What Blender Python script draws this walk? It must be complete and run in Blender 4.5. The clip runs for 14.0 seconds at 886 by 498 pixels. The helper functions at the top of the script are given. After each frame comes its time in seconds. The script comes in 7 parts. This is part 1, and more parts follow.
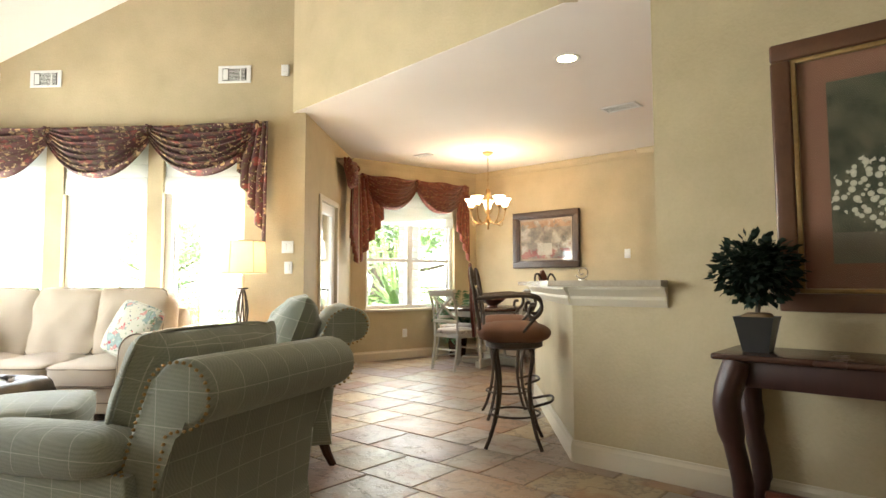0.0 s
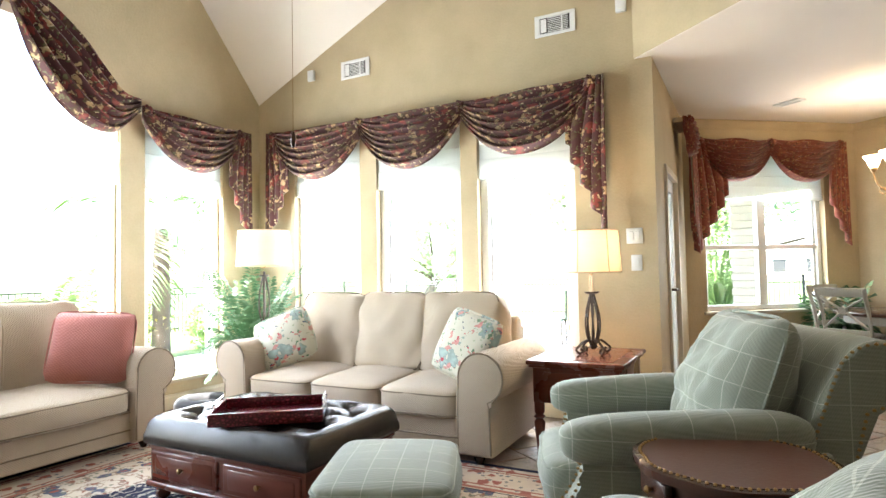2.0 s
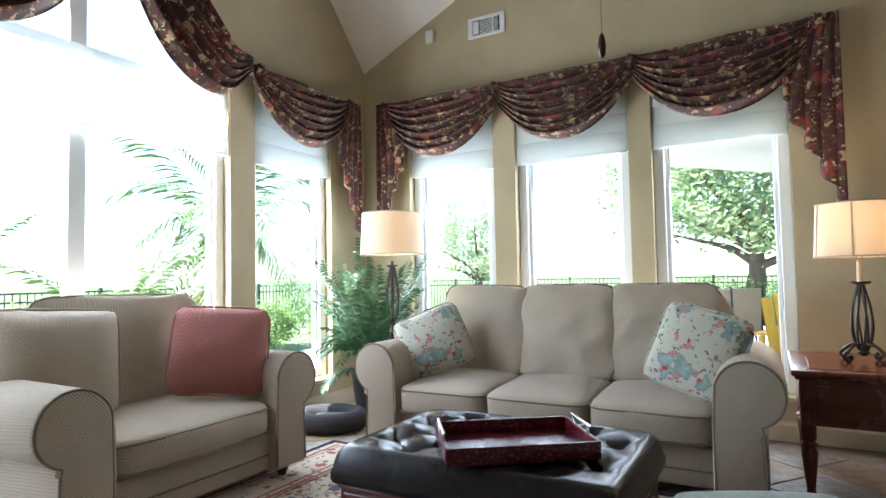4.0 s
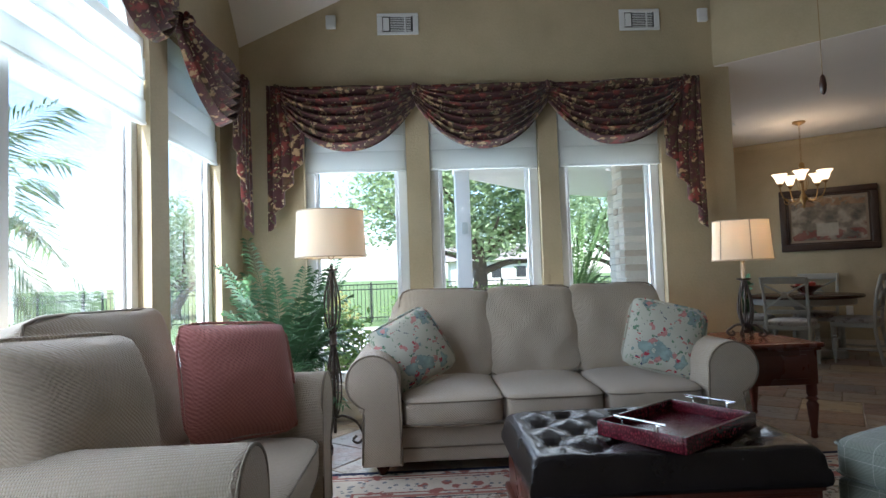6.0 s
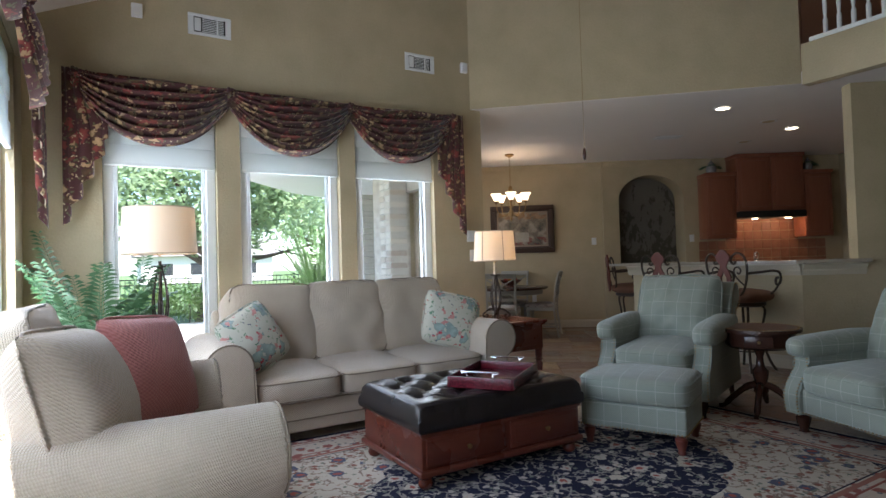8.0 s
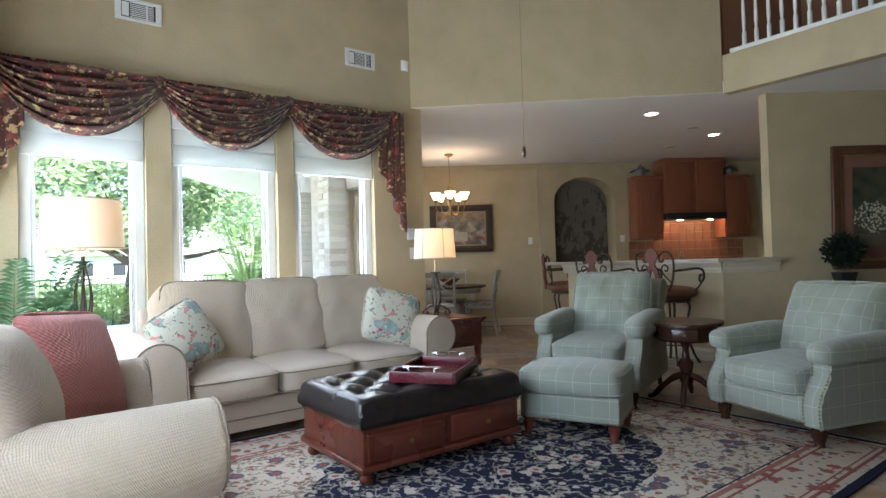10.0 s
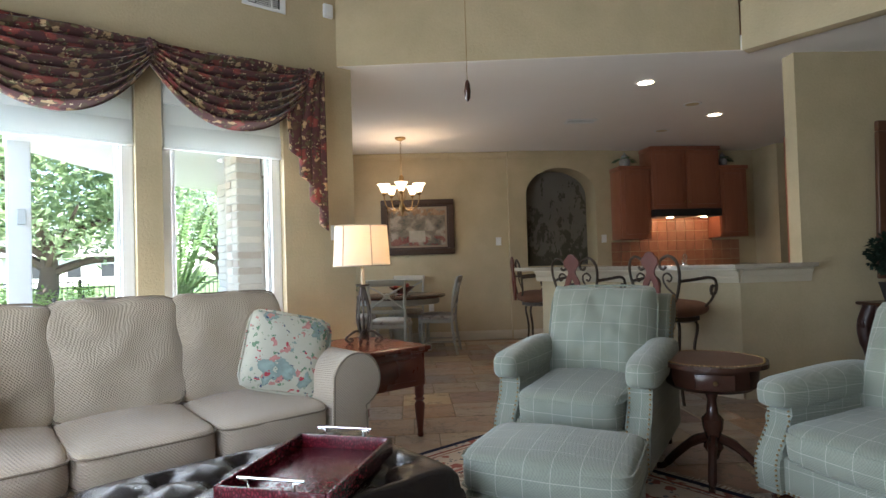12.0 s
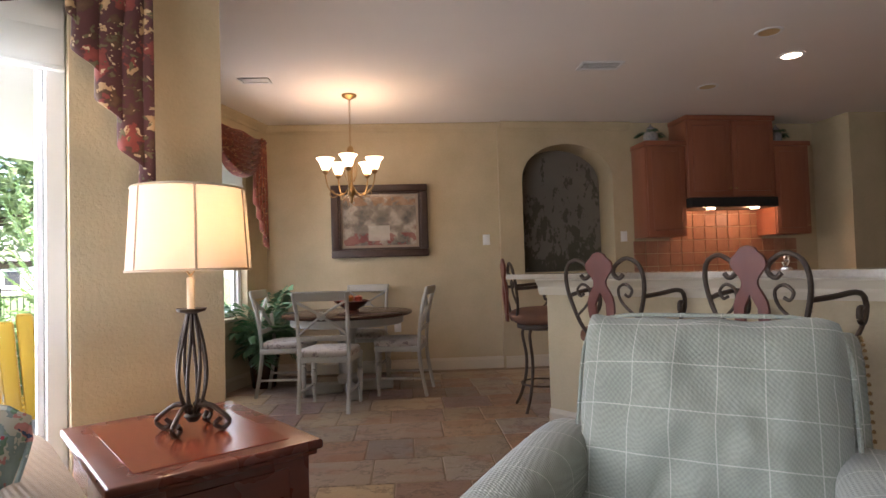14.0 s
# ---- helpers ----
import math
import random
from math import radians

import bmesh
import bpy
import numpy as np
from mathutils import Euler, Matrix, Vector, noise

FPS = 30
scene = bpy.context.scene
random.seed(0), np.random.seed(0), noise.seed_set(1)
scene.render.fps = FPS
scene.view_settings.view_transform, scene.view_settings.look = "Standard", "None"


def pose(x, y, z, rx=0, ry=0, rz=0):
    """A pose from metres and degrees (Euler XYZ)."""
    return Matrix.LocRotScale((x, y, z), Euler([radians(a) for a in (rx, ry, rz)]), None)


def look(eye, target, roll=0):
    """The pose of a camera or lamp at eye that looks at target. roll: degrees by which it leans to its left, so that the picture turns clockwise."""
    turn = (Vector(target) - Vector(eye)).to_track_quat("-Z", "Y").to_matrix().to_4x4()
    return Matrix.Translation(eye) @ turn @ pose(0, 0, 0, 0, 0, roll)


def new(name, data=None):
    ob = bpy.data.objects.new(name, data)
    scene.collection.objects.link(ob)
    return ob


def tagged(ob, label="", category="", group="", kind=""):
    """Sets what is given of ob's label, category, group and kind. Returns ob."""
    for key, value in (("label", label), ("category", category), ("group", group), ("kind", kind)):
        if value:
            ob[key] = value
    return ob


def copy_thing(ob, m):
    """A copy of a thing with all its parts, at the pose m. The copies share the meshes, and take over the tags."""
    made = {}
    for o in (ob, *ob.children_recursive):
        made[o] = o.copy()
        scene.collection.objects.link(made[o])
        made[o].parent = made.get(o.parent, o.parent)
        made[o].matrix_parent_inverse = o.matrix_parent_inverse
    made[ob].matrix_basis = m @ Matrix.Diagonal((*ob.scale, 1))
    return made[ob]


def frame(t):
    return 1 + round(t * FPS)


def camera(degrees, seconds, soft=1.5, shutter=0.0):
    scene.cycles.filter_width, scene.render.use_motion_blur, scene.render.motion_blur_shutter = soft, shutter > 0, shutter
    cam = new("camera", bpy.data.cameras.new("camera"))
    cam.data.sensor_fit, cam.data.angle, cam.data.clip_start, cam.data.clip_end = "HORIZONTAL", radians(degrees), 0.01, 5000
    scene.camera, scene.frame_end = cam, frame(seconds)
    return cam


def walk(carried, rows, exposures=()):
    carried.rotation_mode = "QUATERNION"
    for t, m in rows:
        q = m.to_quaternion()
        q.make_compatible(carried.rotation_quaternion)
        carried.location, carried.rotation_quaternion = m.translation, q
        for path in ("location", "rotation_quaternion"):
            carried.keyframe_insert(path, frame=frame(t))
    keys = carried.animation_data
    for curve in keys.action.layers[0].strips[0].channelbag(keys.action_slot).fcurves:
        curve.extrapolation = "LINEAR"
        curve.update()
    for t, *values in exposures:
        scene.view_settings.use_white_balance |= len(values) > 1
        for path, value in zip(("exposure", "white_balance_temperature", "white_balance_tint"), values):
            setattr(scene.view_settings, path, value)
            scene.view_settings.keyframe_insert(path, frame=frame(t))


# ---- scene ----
cam = camera(74.9, 14.0)
PATH = [
    (0, (-0.069, 0.343, 1.062), (-0.190, 2.336, 1.182), -0.10),
    (0.5, (-0.251, 0.649, 1.092), (-0.629, 2.609, 1.209), -0.13),
    (1, (-0.512, 0.953, 1.073), (-1.108, 2.858, 1.196), -0.14),
    (1.5, (-0.846, 1.212, 1.142), (-1.645, 3.043, 1.243), -0.41),
    (2, (-1.197, 1.430, 1.168), (-2.133, 3.196, 1.254), -1.08),
    (2.5, (-1.431, 1.605, 1.121), (-2.518, 3.280, 1.220), -0.91),
    (3, (-1.759, 1.645, 1.138), (-2.874, 3.304, 1.219), -1.21),
    (3.2, (-1.887, 1.657, 1.133), (-3.005, 3.313, 1.211), -1.37),
    (5.5, (-3.985, 1.491, 1.057), (-4.250, 3.470, 1.175), -1.36),
    (6, (-4.416, 1.318, 1.119), (-4.343, 3.314, 1.212), -1.96),
    (6.5, (-4.727, 1.232, 1.137), (-4.279, 3.179, 1.211), -1.89),
    (7, (-4.954, 1.085, 1.145), (-4.305, 2.976, 1.207), -1.80),
    (7.5, (-5.154, 0.972, 1.165), (-4.318, 2.788, 1.217), -1.63),
    (8, (-5.417, 0.883, 1.148), (-4.382, 2.594, 1.198), -1.68),
    (8.2, (-5.496, 0.882, 1.147), (-4.409, 2.560, 1.193), -1.65),
    (10.5, (-5.382, 0.901, 1.113), (-4.151, 2.476, 1.162), -1.70),
    (11, (-5.069, 1.158, 1.157), (-3.809, 2.710, 1.205), -1.78),
    (11.5, (-4.732, 1.451, 1.185), (-3.463, 2.996, 1.226), -1.62),
    (12, (-4.308, 1.859, 1.171), (-3.028, 3.394, 1.215), -1.71),
    (12.5, (-3.920, 2.287, 1.194), (-2.625, 3.810, 1.235), -1.71),
    (13, (-3.517, 2.679, 1.200), (-2.186, 4.172, 1.242), -1.86),
    (13.5, (-3.117, 2.980, 1.156), (-1.811, 4.493, 1.212), -1.81),
    (14, (-2.769, 3.265, 1.142), (-1.476, 4.789, 1.208), -1.68),
]
EXPOSURES = [(0, 4.2, 6950, 10), (2.0, 3.96, 6300, 10), (2.5, 3.6, 6150, 10), (3.0, 3.45, 6050, 9), (3.6, 3.0, 5900, 9), (5.0, 2.0, 5600, 10), (6.5, 1.76, 5600, 10), (7.5, 1.82, 5650, 12), (8.0, 2.08, 5700, 13), (10.0, 2.75, 5750, 10), (12.0, 2.75, 5900, 11), (12.5, 2.68, 6000, 14), (13.1, 2.98, 6100, 19), (14.0, 3.0, 6300, 24)]
walk(cam, [(t, look(eye, target, roll)) for t, eye, target, roll in PATH], EXPOSURES)

# ---- world, sun and large lights ----
SUN_EL, SUN_AZ = 58.0, 200.0
world = bpy.data.worlds.new("sky")
world.use_nodes = True
scene.world = world
wn = world.node_tree.nodes
sky = wn.new("ShaderNodeTexSky")
sky.sky_type, sky.sun_disc = "NISHITA", False
sky.sun_elevation, sky.sun_rotation = radians(SUN_EL), radians(SUN_AZ)
world.node_tree.links.new(sky.outputs[0], wn["Background"].inputs[0])
wn["Background"].inputs[1].default_value = 0.15
sun = new("sun", bpy.data.lights.new("sun", "SUN"))
sun.data.energy, sun.data.angle, sun.data.color = 5.0, radians(0.5), (1.0, 0.95, 0.86)
sun.matrix_world = pose(0, 0, 20, 90 - SUN_EL, 0, 180 - SUN_AZ)


def lamp(name, kind, place, watts, colour, size=0.05, target=None, size_y=0.0, spread=180):
    data = bpy.data.lights.new(name, kind)
    data.energy, data.color = watts, colour
    if kind == "AREA":
        data.shape, data.size, data.size_y = "RECTANGLE", size, size_y or size
        data.spread = radians(spread)
    else:
        data.shadow_soft_size = size
    if kind == "SPOT":
        data.spot_size, data.spot_blend = radians(110), 0.6
    ob = new(name, data)
    ob.matrix_world = look(place, target) if target else pose(*place)
    return ob


DAY = (0.93, 0.98, 1.0)
WARM = (1.0, 0.70, 0.42)
# the sky's light through the window openings
for wx, ww in ((-4.93, 0.8), (-3.87, 0.88), (-2.83, 0.85)):
    lamp("window_light", "AREA", (wx, 6.16, 1.2), 7.5 * ww, DAY, ww, (wx, 0, 0.6), 1.6)
for wy, ww, hh in ((5.085, 0.84, 1.6), (3.54, 1.7, 2.4), (2.0, 0.84, 1.6)):
    lamp("window_light", "AREA", (-6.02, wy, 0.4 + hh / 2), 4.9 * ww * hh, DAY, ww, (0, wy, 0.5), hh)
lamp("window_light", "AREA", (-1.17, 8.87, 1.45), 4.2, DAY, 1.2, (0.5, 6.9, 0.5), 1.3)

# ---- building helpers ----


def part(name, bm, material, parent=None, label="", smooth=True, solid=0.0):
    """Links a bmesh as one mesh object, under a thing or a part."""
    bmesh.ops.recalc_face_normals(bm, faces=bm.faces)
    for e in bm.edges:
        if len(e.link_faces) == 2 and e.calc_face_angle(0.0) > 0.7:
            e.smooth = False
    for f in bm.faces:
        f.smooth = smooth
    me = bpy.data.meshes.new(name)
    bm.to_mesh(me)
    bm.free()
    me.materials.append(material)
    ob = new(name, me)
    if parent:
        ob.parent = parent
    if label:
        tagged(ob, label)
    if solid:
        mod = ob.modifiers.new("thickness", "SOLIDIFY")
        mod.thickness, mod.offset = solid, 0.0
    return ob


def thing(name, m, label, category, group="", kind=""):
    ob = new(name)
    ob.empty_display_size = 0.1
    ob.matrix_basis = m
    return tagged(ob, label, category, group, kind)


def B():
    return bmesh.new()


I4 = Matrix.Identity(4)


def box(bm, x0, x1, y0, y1, z0, z1, bevel=0.0, seg=2, m=I4):
    geo = bmesh.ops.create_cube(bm, size=1.0)["verts"]
    for v in geo:
        v.co = Vector((x0 + (v.co.x + 0.5) * (x1 - x0), y0 + (v.co.y + 0.5) * (y1 - y0), z0 + (v.co.z + 0.5) * (z1 - z0)))
    if bevel:
        edges = list({e for v in geo for e in v.link_edges})
        out = bmesh.ops.bevel(bm, geom=edges, offset=bevel, segments=seg, profile=0.5, affect="EDGES")
        geo = list({v for f in out["faces"] for v in f.verts} | {v for v in geo if v.is_valid})
    bmesh.ops.transform(bm, matrix=m, verts=geo)
    return bm


def lathe(bm, profile, n=20, m=I4, cap=True):
    """A turned shape round z from (radius, height) pairs."""
    rings = []
    for r, z in profile:
        rings.append([bm.verts.new(m @ Vector((r * math.cos(2 * math.pi * k / n), r * math.sin(2 * math.pi * k / n), z))) for k in range(n)])
    for a, b in zip(rings, rings[1:]):
        for k in range(n):
            bm.faces.new((a[k], a[(k + 1) % n], b[(k + 1) % n], b[k]))
    if cap:
        bm.faces.new(rings[0][::-1])
        bm.faces.new(rings[-1])
    return bm


def tube(bm, pts, r, n=8, closed=False, flat=1.0):
    """A rod of radius r (or a list of radii) along points."""
    pts = [Vector(p) for p in pts]
    rings, up = [], Vector((0.13, 0.27, 0.95))
    count = len(pts)
    for i, p in enumerate(pts):
        a = pts[i - 1] if i or closed else p
        b = pts[(i + 1) % count] if i < count - 1 or closed else p
        d = (b - a).normalized()
        side = d.cross(up)
        if side.length < 0.05:
            side = d.cross(Vector((1, 0, 0)))
        side.normalize()
        top = side.cross(d).normalized()
        rr = r[i] if isinstance(r, (list, tuple)) else r
        rings.append([bm.verts.new(p + side * math.cos(2 * math.pi * k / n) * rr + top * math.sin(2 * math.pi * k / n) * rr * flat) for k in range(n)])
    last = count if closed else count - 1
    for i in range(last):
        a, b = rings[i], rings[(i + 1) % count]
        for k in range(n):
            bm.faces.new((a[k], a[(k + 1) % n], b[(k + 1) % n], b[k]))
    if not closed:
        bm.faces.new(rings[0][::-1])
        bm.faces.new(rings[-1])
    return bm


def smooth_path(pts, steps=6):
    """Points of a Catmull-Rom curve through pts."""
    p = [Vector(q) for q in pts]
    p = [2 * p[0] - p[1]] + p + [2 * p[-1] - p[-2]]
    out = []
    for i in range(1, len(p) - 2):
        for k in range(steps):
            t = k / steps
            a, b, c, d = p[i - 1], p[i], p[i + 1], p[i + 2]
            out.append(0.5 * (2 * b + (c - a) * t + (2 * a - 5 * b + 4 * c - d) * t * t + (3 * b - a - 3 * c + d) * t ** 3))
    return out + [p[-2]]


def spiral(cx, cz, r0, r1, a0, turns, y=0.0, n=22):
    """A scroll in the x-z plane."""
    return [(cx + (r0 + (r1 - r0) * k / n) * math.cos(a0 + turns * 2 * math.pi * k / n), y,
             cz + (r0 + (r1 - r0) * k / n) * math.sin(a0 + turns * 2 * math.pi * k / n)) for k in range(n + 1)]


def cushion(bm, w, d, h, m=I4, k=6.0, puff=0.12, n=9, wrinkle=0.004, seed=0.0):
    """A padded block centred at the origin: rounded edges, domed faces and faint wrinkles."""
    made = {}
    half = Vector((w / 2, d / 2, h / 2))

    def vert(p):
        key = (round(p[0], 4), round(p[1], 4), round(p[2], 4))
        if key not in made:
            s = sum(abs(c) ** k for c in p) ** (1 / k)
            q = Vector([c / s for c in p])
            g = [1 - c * c for c in q]
            big = [1 + puff * g[1] * g[2] * min(1, h / w), 1 + puff * g[0] * g[2] * min(1, w / d * 0.5), 1 + puff * g[0] * g[1] * min(2, d / h * 0.5)]
            c = Vector([q[i] * half[i] * big[i] for i in range(3)])
            c += noise.noise_vector(c * 7 + Vector((seed, seed * 2, 0))) * wrinkle
            made[key] = bm.verts.new(m @ c)
        return made[key]

    for axis in range(3):
        for side in (-1, 1):
            for i in range(n):
                for j in range(n):
                    quad = []
                    for a, b in ((i, j), (i + 1, j), (i + 1, j + 1), (i, j + 1)):
                        p = [0, 0, 0]
                        p[axis] = side
                        p[(axis + 1) % 3] = math.sin((2 * a / n - 1) * math.pi / 2)
                        p[(axis + 2) % 3] = math.sin((2 * b / n - 1) * math.pi / 2)
                        quad.append(vert(p))
                    bm.faces.new(quad)
    return bm


def piping(bm, w, d, h, z, m=I4, r=0.006, k=6.0, n=40, grow=1.0):
    """A corded seam round a padded block at the height z of it."""
    zz = abs(z / (h / 2)) ** k
    s = (1 - min(zz, 0.999)) ** (1 / k) * grow
    pts = []
    for i in range(n):
        a = 2 * math.pi * i / n
        c, q = math.cos(a), math.sin(a)
        f = (abs(c) ** k + abs(q) ** k) ** (-1 / k)
        pts.append(m @ Vector((c * f * w / 2 * s, q * f * d / 2 * s, z)))
    return tube(bm, pts, r, 6, closed=True)


def plate(bm, outer, holes, m, depth):
    """A slab: the outline and holes in (s, z), thickness along local y, by m to the world."""
    loops = [outer] + list(holes)
    fronts, edges = [], []
    for loop in loops:
        vs = [bm.verts.new((s, 0, z)) for s, z in loop]
        fronts.append(vs)
        edges += [bm.edges.new((vs[i], vs[(i + 1) % len(vs)])) for i in range(len(vs))]
    faces = [f for f in bmesh.ops.triangle_fill(bm, edges=edges, use_beauty=True)["geom"] if isinstance(f, bmesh.types.BMFace)]
    backs = [[bm.verts.new((s, depth, z)) for s, z in loop] for loop in loops]
    twin = {v: b for fl, bl in zip(fronts, backs) for v, b in zip(fl, bl)}
    for f in faces:
        bm.faces.new([twin[v] for v in reversed(f.verts)])
    for fl, bl in zip(fronts, backs):
        for i in range(len(fl)):
            j = (i + 1) % len(fl)
            bm.faces.new((fl[i], bl[i], bl[j], fl[j]))
    bmesh.ops.transform(bm, matrix=m, verts=[v for l in fronts + backs for v in l])
    return bm


def run(p0, p1, z=0.0):
    """The frame of a wall from p0 to p1 in plan: x along it, y to its left-hand side."""
    a = math.degrees(math.atan2(p1[1] - p0[1], p1[0] - p0[0]))
    return pose(p0[0], p0[1], z, 0, 0, a), math.hypot(p1[0] - p0[0], p1[1] - p0[1])


def rect(s0, s1, z0, z1):
    return [(s0, z0), (s1, z0), (s1, z1), (s0, z1)]


def arch(s0, s1, z0, zs, rise, n=20):
    c, r = (s0 + s1) / 2, (s1 - s0) / 2
    return [(s0, z0), (s1, z0)] + [(c + r * math.cos(math.pi * k / n), zs + rise * math.sin(math.pi * k / n)) for k in range(n + 1)]


# ---- materials ----


class Nodes:
    """A principled material and short ways to wire it."""

    def __init__(self, name, rough=0.6, metal=0.0, spec=0.5):
        self.mat = bpy.data.materials.new(name)
        self.mat.use_nodes = True
        self.t = self.mat.node_tree
        self.p = self.t.nodes["Principled BSDF"]
        self.p.inputs["Roughness"].default_value = rough
        self.p.inputs["Metallic"].default_value = metal
        self.p.inputs["Specular IOR Level"].default_value = spec
        self.co = self.t.nodes.new("ShaderNodeTexCoord")

    def link(self, a, b):
        self.t.links.new(a, b)
        return b

    def node(self, kind, **inputs):
        n = self.t.nodes.new(kind)
        for k, v in inputs.items():
            s = n.inputs[k.replace("_", " ")]
            if isinstance(v, bpy.types.NodeSocket):
                self.link(v, s)
            else:
                s.default_value = v
        return n

    def noise(self, scale, detail=4.0, rough=0.55, at=None):
        n = self.node("ShaderNodeTexNoise", Scale=scale, Detail=detail, Roughness=rough)
        self.link(at or self.co.outputs["Object"], n.inputs["Vector"])
        return n.outputs["Fac"]

    def stretch(self, x, y, z):
        n = self.t.nodes.new("ShaderNodeMapping")
        n.inputs["Scale"].default_value = (x, y, z)
        self.link(self.co.outputs["Object"], n.inputs["Vector"])
        return n.outputs[0]

    def math(self, op, a, b=0.0, c=0.0):
        n = self.t.nodes.new("ShaderNodeMath")
        n.operation = op
        for i, v in enumerate((a, b, c)):
            if isinstance(v, bpy.types.NodeSocket):
                self.link(v, n.inputs[i])
            else:
                n.inputs[i].default_value = v
        return n.outputs[0]

    def ramp(self, fac, *stops):
        n = self.t.nodes.new("ShaderNodeValToRGB")
        e = n.color_ramp.elements
        while len(e) < len(stops):
            e.new(0.5)
        for el, (p, c) in zip(e, stops):
            el.position, el.color = p, (*c, 1)
        self.link(fac, n.inputs[0])
        return n.outputs[0]

    def mix(self, fac, a, b, mode="MIX"):
        n = self.t.nodes.new("ShaderNodeMix")
        n.data_type, n.blend_type = "RGBA", mode
        for sock, v in ((n.inputs[0], fac), (n.inputs[6], a), (n.inputs[7], b)):
            if isinstance(v, bpy.types.NodeSocket):
                self.link(v, sock)
            else:
                sock.default_value = v if isinstance(v, float) else (*v, 1)
        return n.outputs[2]

    def colour(self, c):
        if isinstance(c, bpy.types.NodeSocket):
            self.link(c, self.p.inputs["Base Color"])
        else:
            self.p.inputs["Base Color"].default_value = (*c, 1)
        return self

    def bump(self, h, strength=0.2, dist=0.01):
        n = self.node("ShaderNodeBump", Strength=strength, Distance=dist, Height=h)
        self.link(n.outputs[0], self.p.inputs["Normal"])
        return self

    def xyz(self, out="Object"):
        n = self.t.nodes.new("ShaderNodeSeparateXYZ")
        self.link(self.co.outputs[out], n.inputs[0])
        return n.outputs


def mottled(name, dark, light, scale=3.0, rough=0.6, fine=60.0, bump=0.1, metal=0.0, dist=0.004, spec=0.5):
    """Two tones in broad stains with a fine grain."""
    n = Nodes(name, rough, metal, spec)
    broad, grain = n.noise(scale), n.noise(fine, 3.0)
    n.colour(n.mix(n.math("ADD", n.math("MULTIPLY", broad, 0.75), n.math("MULTIPLY", grain, 0.25)), dark, light))
    n.bump(grain, bump, dist)
    n.link(n.math("ADD", n.math("MULTIPLY", broad, 0.14), rough - 0.07), n.p.inputs["Roughness"])
    return n.mat


def wood(name, dark, light, rough=0.35, scale=1.0, axis="x"):
    n = Nodes(name, rough)
    st = {"x": (2, 22, 22), "y": (22, 2, 22), "z": (22, 22, 2)}[axis]
    at = n.stretch(*[s * scale for s in st])
    grain = n.noise(1.0, 6.0, 0.65, at)
    broad = n.noise(2.5)
    n.colour(n.mix(n.math("ADD", n.math("MULTIPLY", grain, 0.8), n.math("MULTIPLY", broad, 0.25)), dark, light))
    n.bump(grain, 0.06, 0.003)
    n.link(n.math("ADD", n.math("MULTIPLY", broad, 0.2), rough - 0.1), n.p.inputs["Roughness"])
    return n.mat


def cloth(name, dark, light, scale=120.0, rough=0.9, bump=0.35, lines=None, sheen=0.25, weight=0.16):
    """A woven cloth: a basket weave in the relief, and uneven tone."""
    n = Nodes(name, rough, 0.0, 0.2)
    o = n.xyz()
    drift = n.math("MULTIPLY", n.noise(14.0, 3.0), 9.0)
    wx = n.math("SINE", n.math("ADD", n.math("MULTIPLY", n.math("ADD", o[0], o[1]), scale * 3.0), drift))
    wz = n.math("SINE", n.math("SUBTRACT", n.math("MULTIPLY", n.math("SUBTRACT", o[2], n.math("MULTIPLY", o[1], 0.9)), scale * 3.0), drift))
    weave = n.math("MULTIPLY", wx, wz)
    fac = n.math("ADD", n.math("ADD", n.math("MULTIPLY", weave, weight), 0.12), n.math("MULTIPLY", n.noise(2.2, 5.0), 0.55))
    fac = n.math("ADD", fac, n.math("MULTIPLY", n.noise(110.0, 2.0), 0.30))
    c = n.mix(fac, dark, light)
    if lines:
        gap, tint = lines
        nor = n.xyz("Normal")
        total = None
        for ax in range(3):
            wob = n.math("ADD", o[ax], n.math("MULTIPLY", n.noise(3.0, 1.0), 0.012))
            fr = n.math("FRACT", n.math("DIVIDE", n.math("ADD", wob, 10.03), gap))
            near = n.math("LESS_THAN", fr, 0.028)
            away = n.math("LESS_THAN", n.math("ABSOLUTE", nor[ax]), 0.75)
            one = n.math("MULTIPLY", near, away)
            total = one if total is None else n.math("MAXIMUM", total, one)
        c = n.mix(n.math("MULTIPLY", total, 0.36), c, tint)
    n.colour(c)
    n.bump(n.math("ADD", weave, n.noise(25.0, 2.0)), bump, 0.002)
    n.p.inputs["Sheen Weight"].default_value = sheen
    return n.mat


